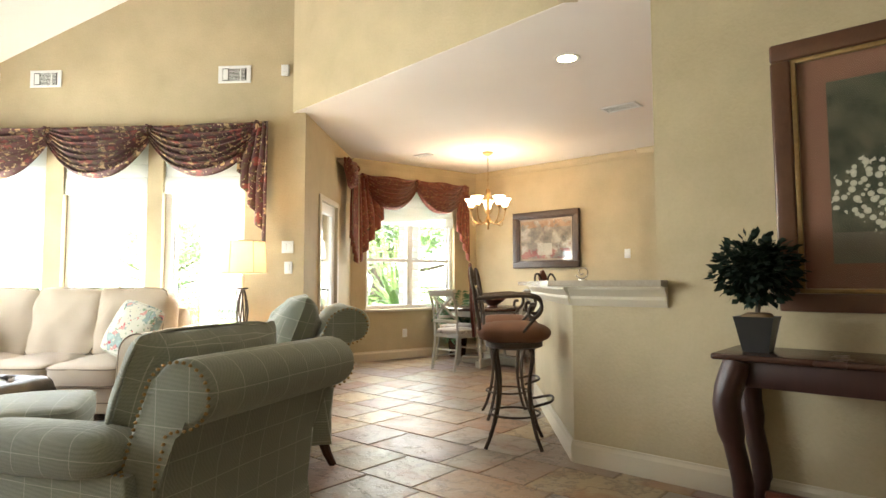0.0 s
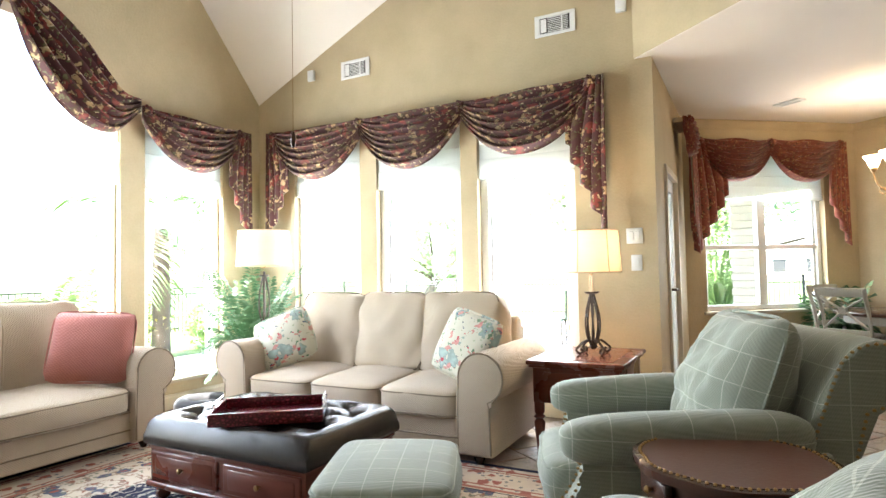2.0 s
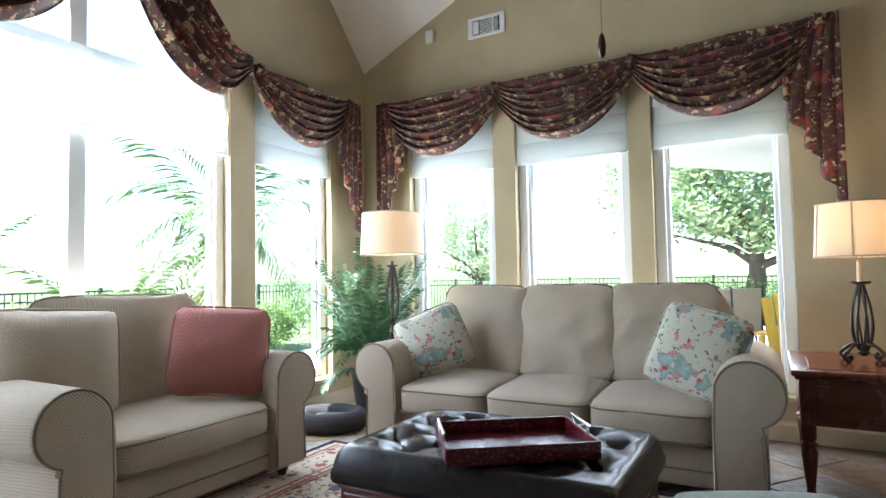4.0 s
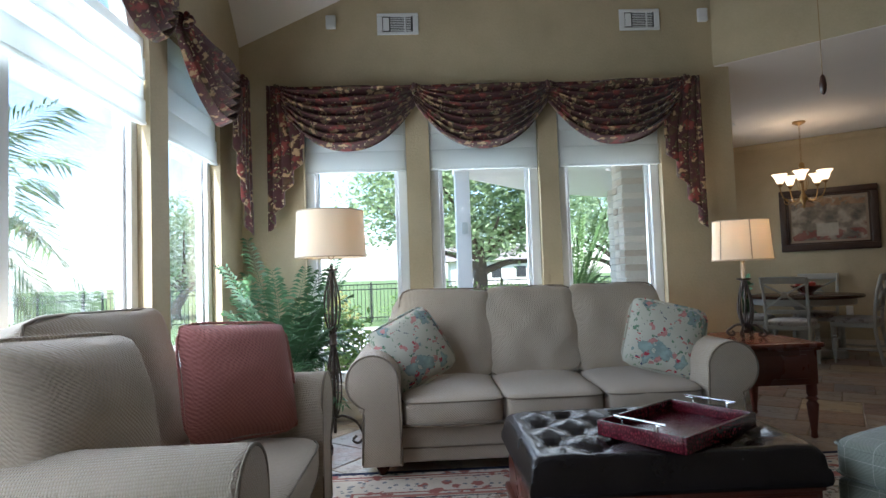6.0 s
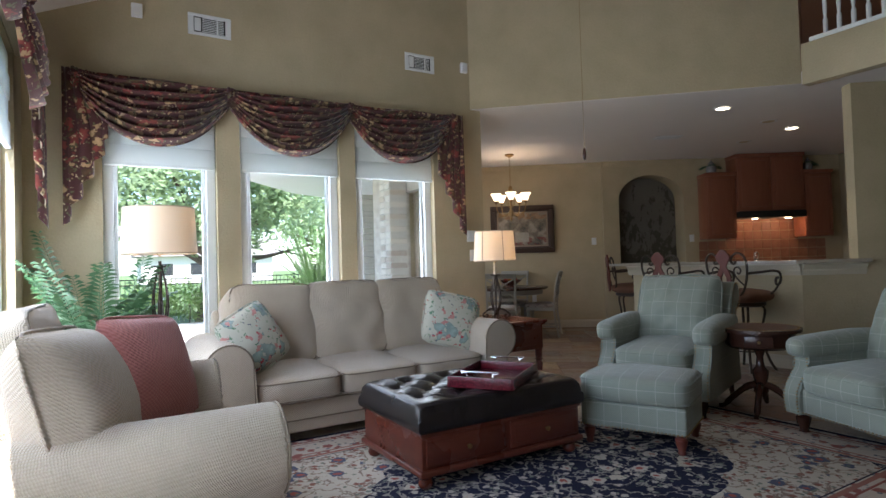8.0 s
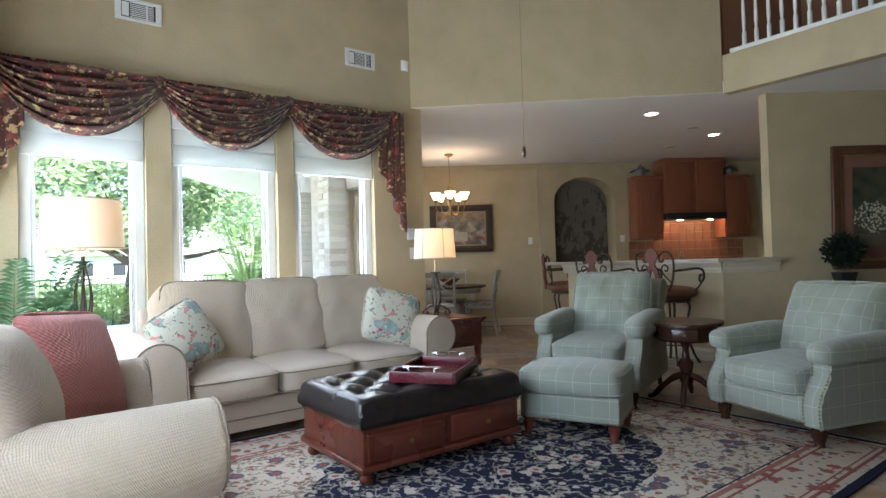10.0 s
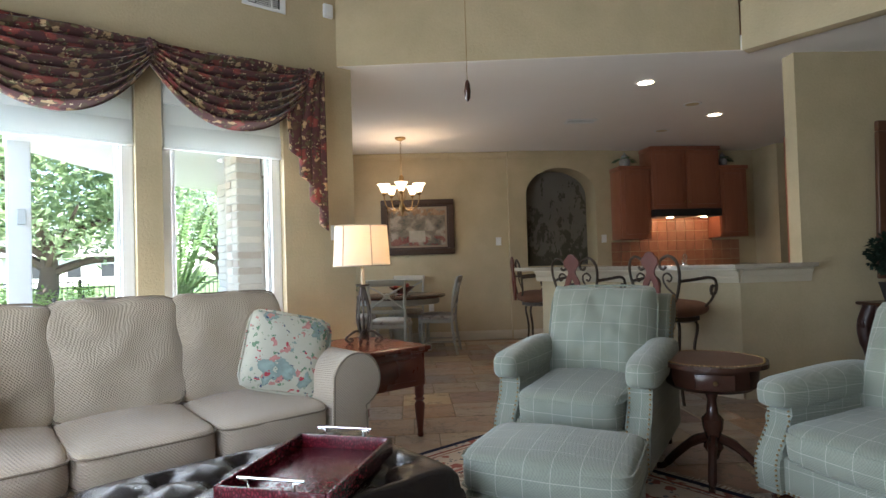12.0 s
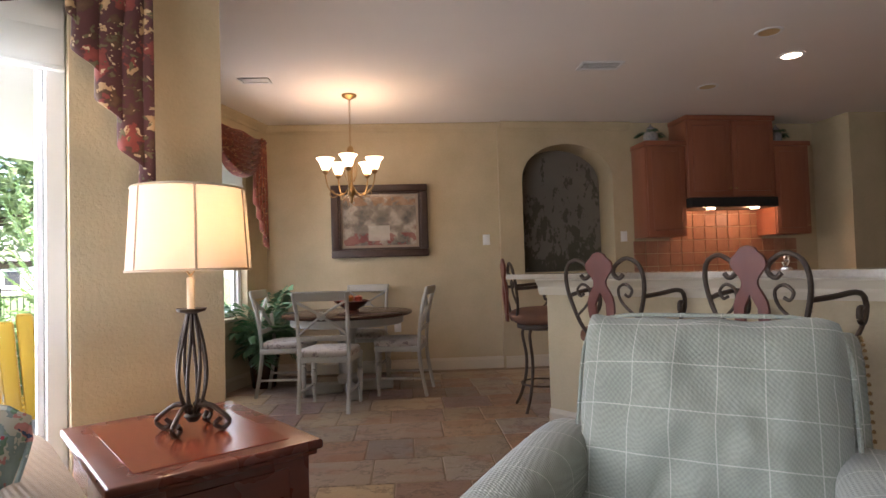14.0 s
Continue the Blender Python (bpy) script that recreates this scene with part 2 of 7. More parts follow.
def floral(name, ground, blooms, scale=9.0, rough=0.85, cover=0.55, dark=0.5):
    """Printed cloth: scattered round blooms and leafy sprigs on a ground."""
    n = Nodes(name, rough, 0.0, 0.2)
    warp = n.node("ShaderNodeTexNoise", Scale=scale * 1.6, Detail=3.0)
    n.link(n.co.outputs["Object"], warp.inputs["Vector"])
    at = n.mix(0.12, n.co.outputs["Object"], warp.outputs["Color"], "ADD")
    c = n.mix(n.math("MULTIPLY", n.noise(3.0), 0.35), ground, tuple(v * dark for v in ground))
    for i, (tint, size, k) in enumerate(blooms):
        v = n.node("ShaderNodeTexVoronoi", Scale=scale * k)
        off = n.node("ShaderNodeVectorMath")
        off.operation = "ADD"
        n.link(at, off.inputs[0])
        off.inputs[1].default_value = (i * 3.7, i * 1.9, i * 5.1)
        n.link(off.outputs[0], v.inputs["Vector"])
        pet = n.math("ADD", v.outputs["Distance"], n.math("MULTIPLY", n.math("SUBTRACT", n.noise(scale * k * 4, 2.0), 0.5), 0.35))
        pick = n.math("GREATER_THAN", n.node("ShaderNodeSeparateColor", Color=v.outputs["Color"]).outputs[0], 1 - cover)
        inside = n.math("MULTIPLY", n.math("LESS_THAN", pet, size), pick)
        shade = n.mix(n.math("MULTIPLY", pet, 1.6), tint, tuple(v2 * 0.45 for v2 in tint))
        c = n.mix(inside, c, shade)
    n.colour(c)
    n.bump(n.noise(90.0, 2.0), 0.2, 0.002)
    n.p.inputs["Sheen Weight"].default_value = 0.2
    return n.mat


def glow(name, colour, strength, base=(0.8, 0.75, 0.65)):
    n = Nodes(name, 0.7)
    n.colour(base)
    n.p.inputs["Emission Color"].default_value = (*colour, 1)
    n.p.inputs["Emission Strength"].default_value = strength
    return n.mat


PAINT = mottled("wall_paint", (0.345, 0.285, 0.175), (0.59, 0.495, 0.325), 2.6, 0.75, 55.0, 0.55, dist=0.005)
WHITE = mottled("ceiling_paint", (0.78, 0.74, 0.70), (0.86, 0.82, 0.78), 1.6, 0.9, 160.0, 0.3, dist=0.003)
TRIM = mottled("trim_paint", (0.52, 0.46, 0.35), (0.60, 0.54, 0.42), 2.0, 0.45, 40.0, 0.03)
VINYL = mottled("white_vinyl", (0.72, 0.74, 0.74), (0.80, 0.81, 0.81), 2.0, 0.4, 40.0, 0.03)
SHADE_CLOTH = mottled("shade_cloth", (0.74, 0.75, 0.72), (0.82, 0.82, 0.79), 2.5, 0.85, 200.0, 0.1)
sn = SHADE_CLOTH.node_tree
sheer, blend = sn.nodes.new("ShaderNodeBsdfTranslucent"), sn.nodes.new("ShaderNodeMixShader")
sheer.inputs[0].default_value = (0.84, 0.87, 0.86, 1)
blend.inputs[0].default_value = 0.45
sn.links.new(sn.nodes["Principled BSDF"].outputs[0], blend.inputs[1])
sn.links.new(sheer.outputs[0], blend.inputs[2])
sn.links.new(blend.outputs[0], sn.nodes["Material Output"].inputs[0])
BEIGE = cloth("beige_tweed", (0.30, 0.245, 0.175), (0.60, 0.505, 0.39), 150.0, bump=0.8, weight=0.14)
CORD = cloth("brown_cord", (0.13, 0.10, 0.07), (0.26, 0.21, 0.15), 95.0, bump=0.3)
SAGE = cloth("sage_plaid", (0.145, 0.160, 0.130), (0.315, 0.335, 0.275), 160.0, lines=(0.105, (0.66, 0.64, 0.55)))
ROSE = cloth("rose_herringbone", (0.26, 0.075, 0.07), (0.56, 0.24, 0.20), 110.0, bump=0.7, weight=0.24)
FLORAL = floral("floral_print", (0.56, 0.54, 0.43), [((0.36, 0.46, 0.42), 0.46, 0.8), ((0.17, 0.27, 0.17), 0.26, 1.7), ((0.30, 0.38, 0.26), 0.22, 2.4), ((0.60, 0.27, 0.24), 0.28, 1.1), ((0.48, 0.07, 0.09), 0.20, 1.5), ((0.07, 0.09, 0.16), 0.18, 1.9)], 11.0)
DRAPE = floral("drape_print", (0.075, 0.026, 0.026), [((0.10, 0.055, 0.03), 0.42, 1.3), ((0.24, 0.055, 0.045), 0.40, 0.9), ((0.50, 0.34, 0.18), 0.36, 1.25), ((0.12, 0.11, 0.055), 0.30, 2.0), ((0.52, 0.42, 0.26), 0.22, 2.4)], 10.5, 0.8, 0.62)
LINING = mottled("drape_lining", (0.40, 0.33, 0.24), (0.5, 0.42, 0.31), 4.0, 0.85)
LEATHER = mottled("black_leather", (0.009, 0.007, 0.008), (0.024, 0.019, 0.018), 6.0, 0.25, 160.0, 0.5, dist=0.002, spec=0.45)
CHERRY = wood("cherry_wood", (0.055, 0.011, 0.007), (0.15, 0.034, 0.017), 0.28)
CHERRY_UP = wood("cherry_wood_upright", (0.07, 0.014, 0.010), (0.17, 0.042, 0.024), 0.42, axis="z")
WALNUT = wood("dark_walnut", (0.022, 0.010, 0.007), (0.07, 0.028, 0.018), 0.25)
MAPLE = wood("kitchen_cherry", (0.20, 0.066, 0.036), (0.33, 0.125, 0.066), 0.4, axis="z")
IRON = mottled("brown_iron", (0.032, 0.023, 0.017), (0.085, 0.062, 0.045), 14.0, 0.5, 90.0, 0.2, 0.6)
BRASS = mottled("antique_brass", (0.20, 0.12, 0.05), (0.42, 0.28, 0.12), 20.0, 0.35, 90.0, 0.1, 0.9)
CHROME = mottled("brushed_chrome", (0.62, 0.62, 0.62), (0.75, 0.75, 0.75), 30.0, 0.2, 90.0, 0.02, 1.0)
BLACK = mottled("black_metal", (0.012, 0.012, 0.012), (0.025, 0.025, 0.025), 20.0, 0.45, 90.0, 0.05)
STONE_TOP = mottled("granite", (0.26, 0.225, 0.18), (0.50, 0.45, 0.37), 55.0, 0.16, 260.0, 0.02)

# ---- structure ----
CEIL, SOFF = 6.0, 2.79
XW, YN = -5.85, 6.0
SLOPE_X, SLOPE_Y = 0.46, 1.12
A_SOFF, B_SOFF = (-1.93, 6.0), (0.49, 3.83)
WALL_END = (-1.80, 6.0)
NOOK_W, NOOK_N, JOG = (-1.80, 8.12), (-0.10, 9.44), (1.99, 7.87)
KIT, KIT_DIR = (1.985, 7.82), -32.4
BAR_S, BAR_N = (0.50, 3.91), (0.47, 5.95)
W2_DIR = -37.5
N_WINDOWS = [(-5.35, -4.52), (-4.33, -3.43), (-3.27, -2.41)]
W_WINDOWS = [(4.66, 5.51), (1.57, 2.42)]
W_MID = (2.64, 4.44)


def structure(ob, label=""):
    return tagged(ob, label, kind="structure")


def along(p, deg, s, off=0.0):
    a = radians(deg)
    return (p[0] + s * math.cos(a) - off * math.sin(a), p[1] + s * math.sin(a) + off * math.cos(a))


KIT_END = along(KIT, KIT_DIR, 3.95)
W2_END = along(BAR_S, W2_DIR, 4.2)
PIER = 0.52

# north wall with three tall windows, its top following the vault
m, L = run((XW, YN), WALL_END)
top = [(L, CEIL), ((CEIL - 3.03) / SLOPE_X, CEIL), (0, 3.03)]
bm = plate(B(), [(-0.2, 0), (L, 0)] + top + [(-0.2, 3.03)], [rect(a - XW, b - XW, 0.29, 2.6) for a, b in N_WINDOWS], m, 0.18)
wall_north = structure(part("wall_north", bm, PAINT, smooth=False), "khaki-gold painted wall with three tall windows")

# west wall with a tall arched window between two side windows
m, L = run((XW, -2.6), (XW, YN))
peak = YN - (CEIL - 3.03) / SLOPE_Y
holes = [rect(a + 2.6, b + 2.6, 0.27, 2.6) for a, b in W_WINDOWS] + [arch(W_MID[0] + 2.6, W_MID[1] + 2.6, 0.27, 2.32, 0.90)]
bm = plate(B(), [(0, 0), (L, 0), (L, 3.03), (peak + 2.6, CEIL), (0, CEIL)], holes, m, 0.18)
wall_west = structure(part("wall_west", bm, PAINT, smooth=False), "khaki-gold painted gable wall with an arched window")

# the vault and the flat top of the great room
bm = B()
cs = [(XW, YN, 3.03), (XW + (CEIL - 3.03) / SLOPE_X, YN, CEIL), (XW, peak, CEIL)]
low = [bm.verts.new(c) for c in cs]
high = [bm.verts.new((c[0], c[1], c[2] + 0.12)) for c in cs]
bm.faces.new(low)
bm.faces.new(high[::-1])
for i in range(3):
    bm.faces.new((low[i], low[(i + 1) % 3], high[(i + 1) % 3], high[i]))
structure(part("ceiling_vault", bm, WHITE, smooth=False), "white sloped vault ceiling")
structure(part("ceiling_high", box(B(), XW - 0.2, 5.2, -2.8, YN + 0.2, CEIL + 0.004, CEIL + 0.12), WHITE), "white flat ceiling high above the room")

# upper wall over the soffit line, and its underside ceiling over nook, kitchen and hall
m, L = run(A_SOFF, B_SOFF, 0)
bm = plate(B(), rect(0, L, SOFF + 0.004, CEIL), [], m, 0.15)
structure(part("wall_upper", bm, PAINT, smooth=False), "pale gold painted upper wall above the opening")
out = [A_SOFF, B_SOFF, (0.44, -2.6), (6.0, -2.6), (6.0, 6.6), (3.0, 8.6), (-0.1, 9.75), (-2.1, 8.4), (-2.1, 6.18)]
out[0], out[1], out[2] = (-1.928, 6.003), (0.493, 3.833), (0.493, -2.6)
bm = plate(B(), [(x, -y) for x, y in out], [], pose(0, 0, SOFF, 90, 0, 0), 0.12)
structure(part("ceiling_low", bm, WHITE, smooth=False), "white textured flat ceiling over dining nook and kitchen")

# end of the north wall and the nook's west wall with its glazed door
m, L = run(WALL_END, NOOK_W)
bm = plate(B(), [(0.182, 0), (0.52, 0), (0.52, 2.05), (1.36, 2.05), (1.36, 0), (L + 0.1, 0), (L + 0.1, SOFF), (0.182, SOFF)], [], m, 0.18)
structure(part("wall_nook_west", bm, PAINT, smooth=False), "tan painted wall with a glazed door")
m, L = run(NOOK_W, NOOK_N)
NOOK_M, NOOK_L = m, L
bm = plate(B(), rect(-0.1, L + 0.1, 0, SOFF), [rect(L - 1.92, L - 0.42, 0.71, 2.45)], m, 0.18)
structure(part("wall_nook_window", bm, PAINT, smooth=False), "tan painted wall with a double window")
m, L = run(NOOK_N, JOG)
DIN_M, DIN_L = m, L
structure(part("wall_dining", plate(B(), rect(-0.1, L, 0, SOFF), [], m, 0.18), PAINT, smooth=False), "tan painted dining wall with a white crown")
KIT_M = pose(KIT[0], KIT[1], 0, 0, 0, KIT_DIR)
bm = plate(B(), rect(0, 3.95, 0, SOFF), [arch(0.25, 1.34, 1.06, 2.13, 0.41)], KIT_M, 0.42)
structure(part("wall_kitchen", bm, PAINT, smooth=False), "tan painted kitchen wall with an arched niche")
bm = plate(B(), rect(3.95, 4.5, 0, SOFF), [], KIT_M @ pose(0, -0.55, 0), 0.7)
structure(part("wall_kitchen_return", bm, PAINT, smooth=False), "tan painted return wall")
m, L = run(along(KIT, KIT_DIR, 4.5, -0.5), (6.0, 3.6))
structure(part("wall_kitchen_east", plate(B(), rect(0, L, 0, SOFF), [], m, 0.15), PAINT, smooth=False))
m, L = run((6.0, 3.6), (6.0, -2.6))
structure(part("wall_hall_east", plate(B(), rect(0, L, 0, CEIL), [], m, 0.15), PAINT, smooth=False))
m, L = run((6.2, -2.6), (XW - 0.2, -2.6))
structure(part("wall_south", plate(B(), rect(0, L, 0, CEIL), [], m, 0.15), PAINT, smooth=False))

# wall with the console table, and the half wall that carries the bar
W2_M = pose(BAR_S[0], BAR_S[1], 0, 0, 0, W2_DIR)
bm = plate(B(), [(0, 0), (4.2, 0), (4.2, SOFF), (PIER, SOFF), (PIER, 1.03), (0, 1.03)], [], W2_M, 0.15)
structure(part("wall_pier", bm, PAINT, smooth=False), "gold painted wall stepping down to a half wall")
m, L = run(BAR_N, BAR_S)
BAR_M, BAR_L = m, L
structure(part("half_wall", plate(B(), rect(0, L, 0, 1.03), [], m, 0.15), PAINT, smooth=False), "gold painted half wall under the bar")

n = Nodes("mural", 0.85)
o = n.xyz()
trees = n.noise(5.0, 6.0, 0.7, n.stretch(1.6, 1, 0.8))
fol = n.math("GREATER_THAN", n.math("ADD", trees, n.math("MULTIPLY", n.math("SUBTRACT", 1.7, o[2]), 0.13)), 0.52)
n.colour(n.mix(n.math("MULTIPLY", fol, 0.8), n.mix(n.noise(2.0), (0.13, 0.12, 0.105), (0.21, 0.19, 0.16)), n.mix(n.noise(9.0), (0.03, 0.035, 0.022), (0.075, 0.075, 0.05))))
MURAL = n.mat

# upper landing behind the balcony
bm = plate(B(), [(0.5, -3.70), (5.2, -3.70), (5.2, 2.6), (0.5, 2.6)], [], pose(0, 0, 3.07, 90, 0, 0), -0.1)
structure(part("floor_landing", bm, TRIM, smooth=False))
m, L = run((0.6, 3.86), (5.2, 3.86), 0)
structure(part("wall_landing_north", plate(B(), rect(0, L, 2.92, CEIL), [], m, 0.12), mottled("landing_paint", (0.30, 0.15, 0.09), (0.38, 0.2, 0.12), 1.5, 0.8), smooth=False), "russet painted wall of the upper landing")
structure(part("wall_landing_east", box(B(), 2.6, 2.75, -2.6, 3.85, 3.08, CEIL - 0.01), mottled("landing_paint_east", (0.28, 0.14, 0.085), (0.36, 0.19, 0.115), 1.5, 0.8)), "russet painted wall of the upper landing")
structure(part("balcony_band", box(B(), 0.42, 0.54, -2.6, 3.79, 2.76, 3.15, 0.004), PAINT), "gold painted band under the balcony rail")
balcony = thing("balcony_rail", pose(0.48, -0.07, 3.15), "white balusters with a dark wooden rail", "railing", kind="structure")
part("base_rail", box(B(), -0.07, 0.07, -2.6, 3.78, 0.0, 0.04, 0.006), VINYL, balcony)
part("hand_rail", box(B(), -0.035, 0.035, -2.6, 3.78, 0.90, 0.96, 0.015), WALNUT, balcony, "dark stained hand rail")
post = [(0.021, 0.04), (0.021, 0.18), (0.012, 0.20), (0.019, 0.28), (0.013, 0.55), (0.011, 0.78), (0.016, 0.82), (0.016, 0.90)]
bal = part("baluster", lathe(B(), post, 10), VINYL, balcony)
bal.location = (0, 3.66, 0)
for i in range(1, 44):
    o = new("baluster", bal.data)
    o.parent, o.location = balcony, (0, 3.66 - i * 0.118, 0)

# floor slab under the tiles and the ground outside
GROUT = mottled("grout", (0.20, 0.155, 0.115), (0.29, 0.235, 0.18), 8.0, 0.9, 120.0, 0.3)
structure(part("floor", box(B(), XW - 0.1, 6.2, -2.8, 9.9, -0.12, -0.006), GROUT), "mortar bed under slate tiles")

# baseboards and crown
def strip(name, p0, p1, z0, z1, depth, material=TRIM, s0=0.0, s1=None, shape=None):
    m, L = run(p0, p1)
    s1 = L if s1 is None else s1
    bm = B()
    prof = shape or [(0, z0), (-depth, z0), (-depth, z1 - 0.03), (-depth * 0.55, z1 - 0.012), (-depth * 0.45, z1), (0, z1)]
    a = [bm.verts.new(m @ Vector((s0, y - 0.003, z))) for y, z in prof]
    b = [bm.verts.new(m @ Vector((s1, y - 0.003, z))) for y, z in prof]
    bm.faces.new(a)
    bm.faces.new(b[::-1])
    for i in range(len(prof)):
        j = (i + 1) % len(prof)
        bm.faces.new((a[i], a[j], b[j], b[i]))
    return structure(part(name, bm, material, smooth=False))


for p0, p1, s0, s1 in ((NOOK_N, JOG, 0, None), (NOOK_W, NOOK_N, 0, None), (WALL_END, NOOK_W, 0, 0.42), (WALL_END, NOOK_W, 1.46, None),
                       ((XW, YN), WALL_END, 0, None), ((XW, -2.6), (XW, YN), 0, None), (KIT, along(KIT, KIT_DIR, 1.5), 0, None),
                       (BAR_N, BAR_S, 0, None), (BAR_S, W2_END, 0.0, None)):
    strip("baseboard", p0, p1, 0.0, 0.13, 0.016, s0=s0, s1=s1)
CROWN = [(0, 2.695), (-0.014, 2.695), (-0.02, 2.72), (-0.055, 2.765), (-0.06, 2.785), (0, 2.785)]
for p0, p1 in ((NOOK_N, JOG), (NOOK_W, NOOK_N), (KIT, along(KIT, KIT_DIR, 1.55))):
    strip("crown_trim", p0, p1, 0, 0, 0, PAINT, shape=CROWN)
structure(part("niche_back", box(B(), 0.1, 1.5, 0.40, 0.45, 0.9, 2.6, m=KIT_M), MURAL), "dark painted landscape in the niche")
structure(part("corner_jog", box(B(), 0.0, 0.02, -0.09, 0.0, 0.0, SOFF, m=KIT_M @ pose(-0.02, 0.09, 0)), PAINT))

# ---- windows ----
GLASS = bpy.data.materials.new("window_glass")
GLASS.use_nodes = True
gt = GLASS.node_tree
gt.nodes.remove(gt.nodes["Principled BSDF"])
tr, gl, mx = gt.nodes.new("ShaderNodeBsdfTransparent"), gt.nodes.new("ShaderNodeBsdfGlossy"), gt.nodes.new("ShaderNodeMixShader")
fr = gt.nodes.new("ShaderNodeFresnel")
fr.inputs[0].default_value = 1.35
gl.inputs["Roughness"].default_value = 0.02
fm = gt.nodes.new("ShaderNodeMath")
fm.operation = "MULTIPLY_ADD"
fm.inputs[1].default_value, fm.inputs[2].default_value = 0.22, 0.02
gt.links.new(fr.outputs[0], fm.inputs[0])
gt.links.new(fm.outputs[0], mx.inputs[0])
gt.links.new(tr.outputs[0], mx.inputs[1])
gt.links.new(gl.outputs[0], mx.inputs[2])
gt.links.new(mx.outputs[0], gt.nodes["Material Output"].inputs[0])


def bar(bm, s0, s1, z0, z1, y0, y1, b=0.006):
    return box(bm, s0, s1, y0, y1, z0, z1, b, 1)


def window(name, m, s0, s1, z0, z1, label, mid=None, rail=None, shade=None, curved=0.0, frame=0.075):
    """A fixed vinyl window set in a wall opening, seen from its room side (y grows outwards)."""
    w = thing(name, m, label, "window", kind="structure")
    bm = B()
    top = z1 + curved
    bar(bm, s0, s0 + frame, z0, z1, 0.07, 0.15)
    bar(bm, s1 - frame, s1, z0, z1, 0.07, 0.15)
    bar(bm, s0 + frame * 0.99, s1 - frame * 0.99, z0, z0 + frame, 0.07, 0.15)
    bar(bm, s0 + frame, s0 + frame + 0.03, z0 + frame, z1 - 0.02, 0.10, 0.14)
    bar(bm, s1 - frame - 0.03, s1 - frame, z0 + frame, z1 - 0.02, 0.10, 0.14)
    if curved:
        c, r = (s0 + s1) / 2, (s1 - s0) / 2
        for k in range(24):
            a0, a1 = math.pi * k / 24, math.pi * (k + 1) / 24
            vs = []
            for y in (0.07, 0.15):
                for rr, aa in ((1, a0), (1, a1), (1 - frame / r, a1), (1 - frame / r, a0)):
                    vs.append(bm.verts.new((c + r * rr * math.cos(aa), y, z1 + curved * rr * math.sin(aa))))
            for q in ((0, 1, 2, 3), (7, 6, 5, 4), (0, 4, 5, 1), (2, 6, 7, 3)):
                bm.faces.new([vs[i] for i in q])
    else:
        bar(bm, s0 + frame * 0.99, s1 - frame * 0.99, z1 - frame, z1, 0.07, 0.15)
    part("window_frame", bm, VINYL, w)
    if mid is not None:
        part("mullion", bar(B(), mid - 0.05, mid + 0.05, z0 + frame, z1 + curved * 0.9, 0.075, 0.145), VINYL, w)
    if rail is not None:
        part("meeting_rail", bar(B(), s0 + frame, s1 - frame, rail - 0.025, rail + 0.025, 0.072, 0.142), VINYL, w)
    part("window_sill", box(B(), s0 - 0.04, s1 + 0.04, -0.045, 0.075, z0 - 0.035, z0 - 0.002, 0.008), TRIM, w, "painted wooden sill")
    if curved:
        g = plate(B(), arch(s0 + 0.03, s1 - 0.03, z0 + 0.03, z1, curved - 0.03), [], pose(0, 0.112, 0), 0.006)
    else:
        g = box(B(), s0 + 0.03, s1 - 0.03, 0.112, 0.118, z0 + 0.03, z1 - 0.03)
    p = part("pane", g, GLASS, w, smooth=False)
    p.visible_shadow = False
    if shade:
        sh = thing("roman_shade", m, "white roman shade drawn down a little", "window shade", "window shades")
        zb, zt = shade
        folds = 4
        for i in range(folds):
            a, b = zb + (zt - zb) * i / folds, zb + (zt - zb) * (i + 1) / folds
            part("fold", box(B(), s0 + 0.012, s1 - 0.012, 0.016 + 0.009 * (i % 2), 0.032 + 0.009 * (i % 2), a, b + 0.01, 0.006, 2), SHADE_CLOTH, sh)
        part("bottom_bar", box(B(), s0 + 0.01, s1 - 0.01, 0.012, 0.045, zb - 0.014, zb + 0.006, 0.004), SHADE_CLOTH, sh)
    return w


NM, _ = run((XW, YN), WALL_END)
for i, (a, b) in enumerate(N_WINDOWS):
    window("window_%d" % (i + 1), NM, a - XW, b - XW, 0.29, 2.6, "tall white vinyl picture window with a painted sill", shade=(2.0, 2.58))
WM, _ = run((XW, -2.6), (XW, YN))
for i, (a, b) in enumerate(W_WINDOWS):
    window("window_%d" % (i + 4), WM, a + 2.6, b + 2.6, 0.27, 2.6, "tall white vinyl side window with a painted sill", shade=(1.98, 2.58))
window("window_6", WM, W_MID[0] + 2.6, W_MID[1] + 2.6, 0.27, 2.32, "wide white arched window with a middle mullion", mid=(W_MID[0] + W_MID[1]) / 2 + 2.5, shade=(1.99, 2.44), curved=0.90)
window("window_7", NOOK_M, NOOK_L - 1.92, NOOK_L - 0.42, 0.71, 2.45, "white double window in the dining nook", mid=NOOK_L - 1.17, rail=1.40, shade=(1.93, 2.43), frame=0.055)

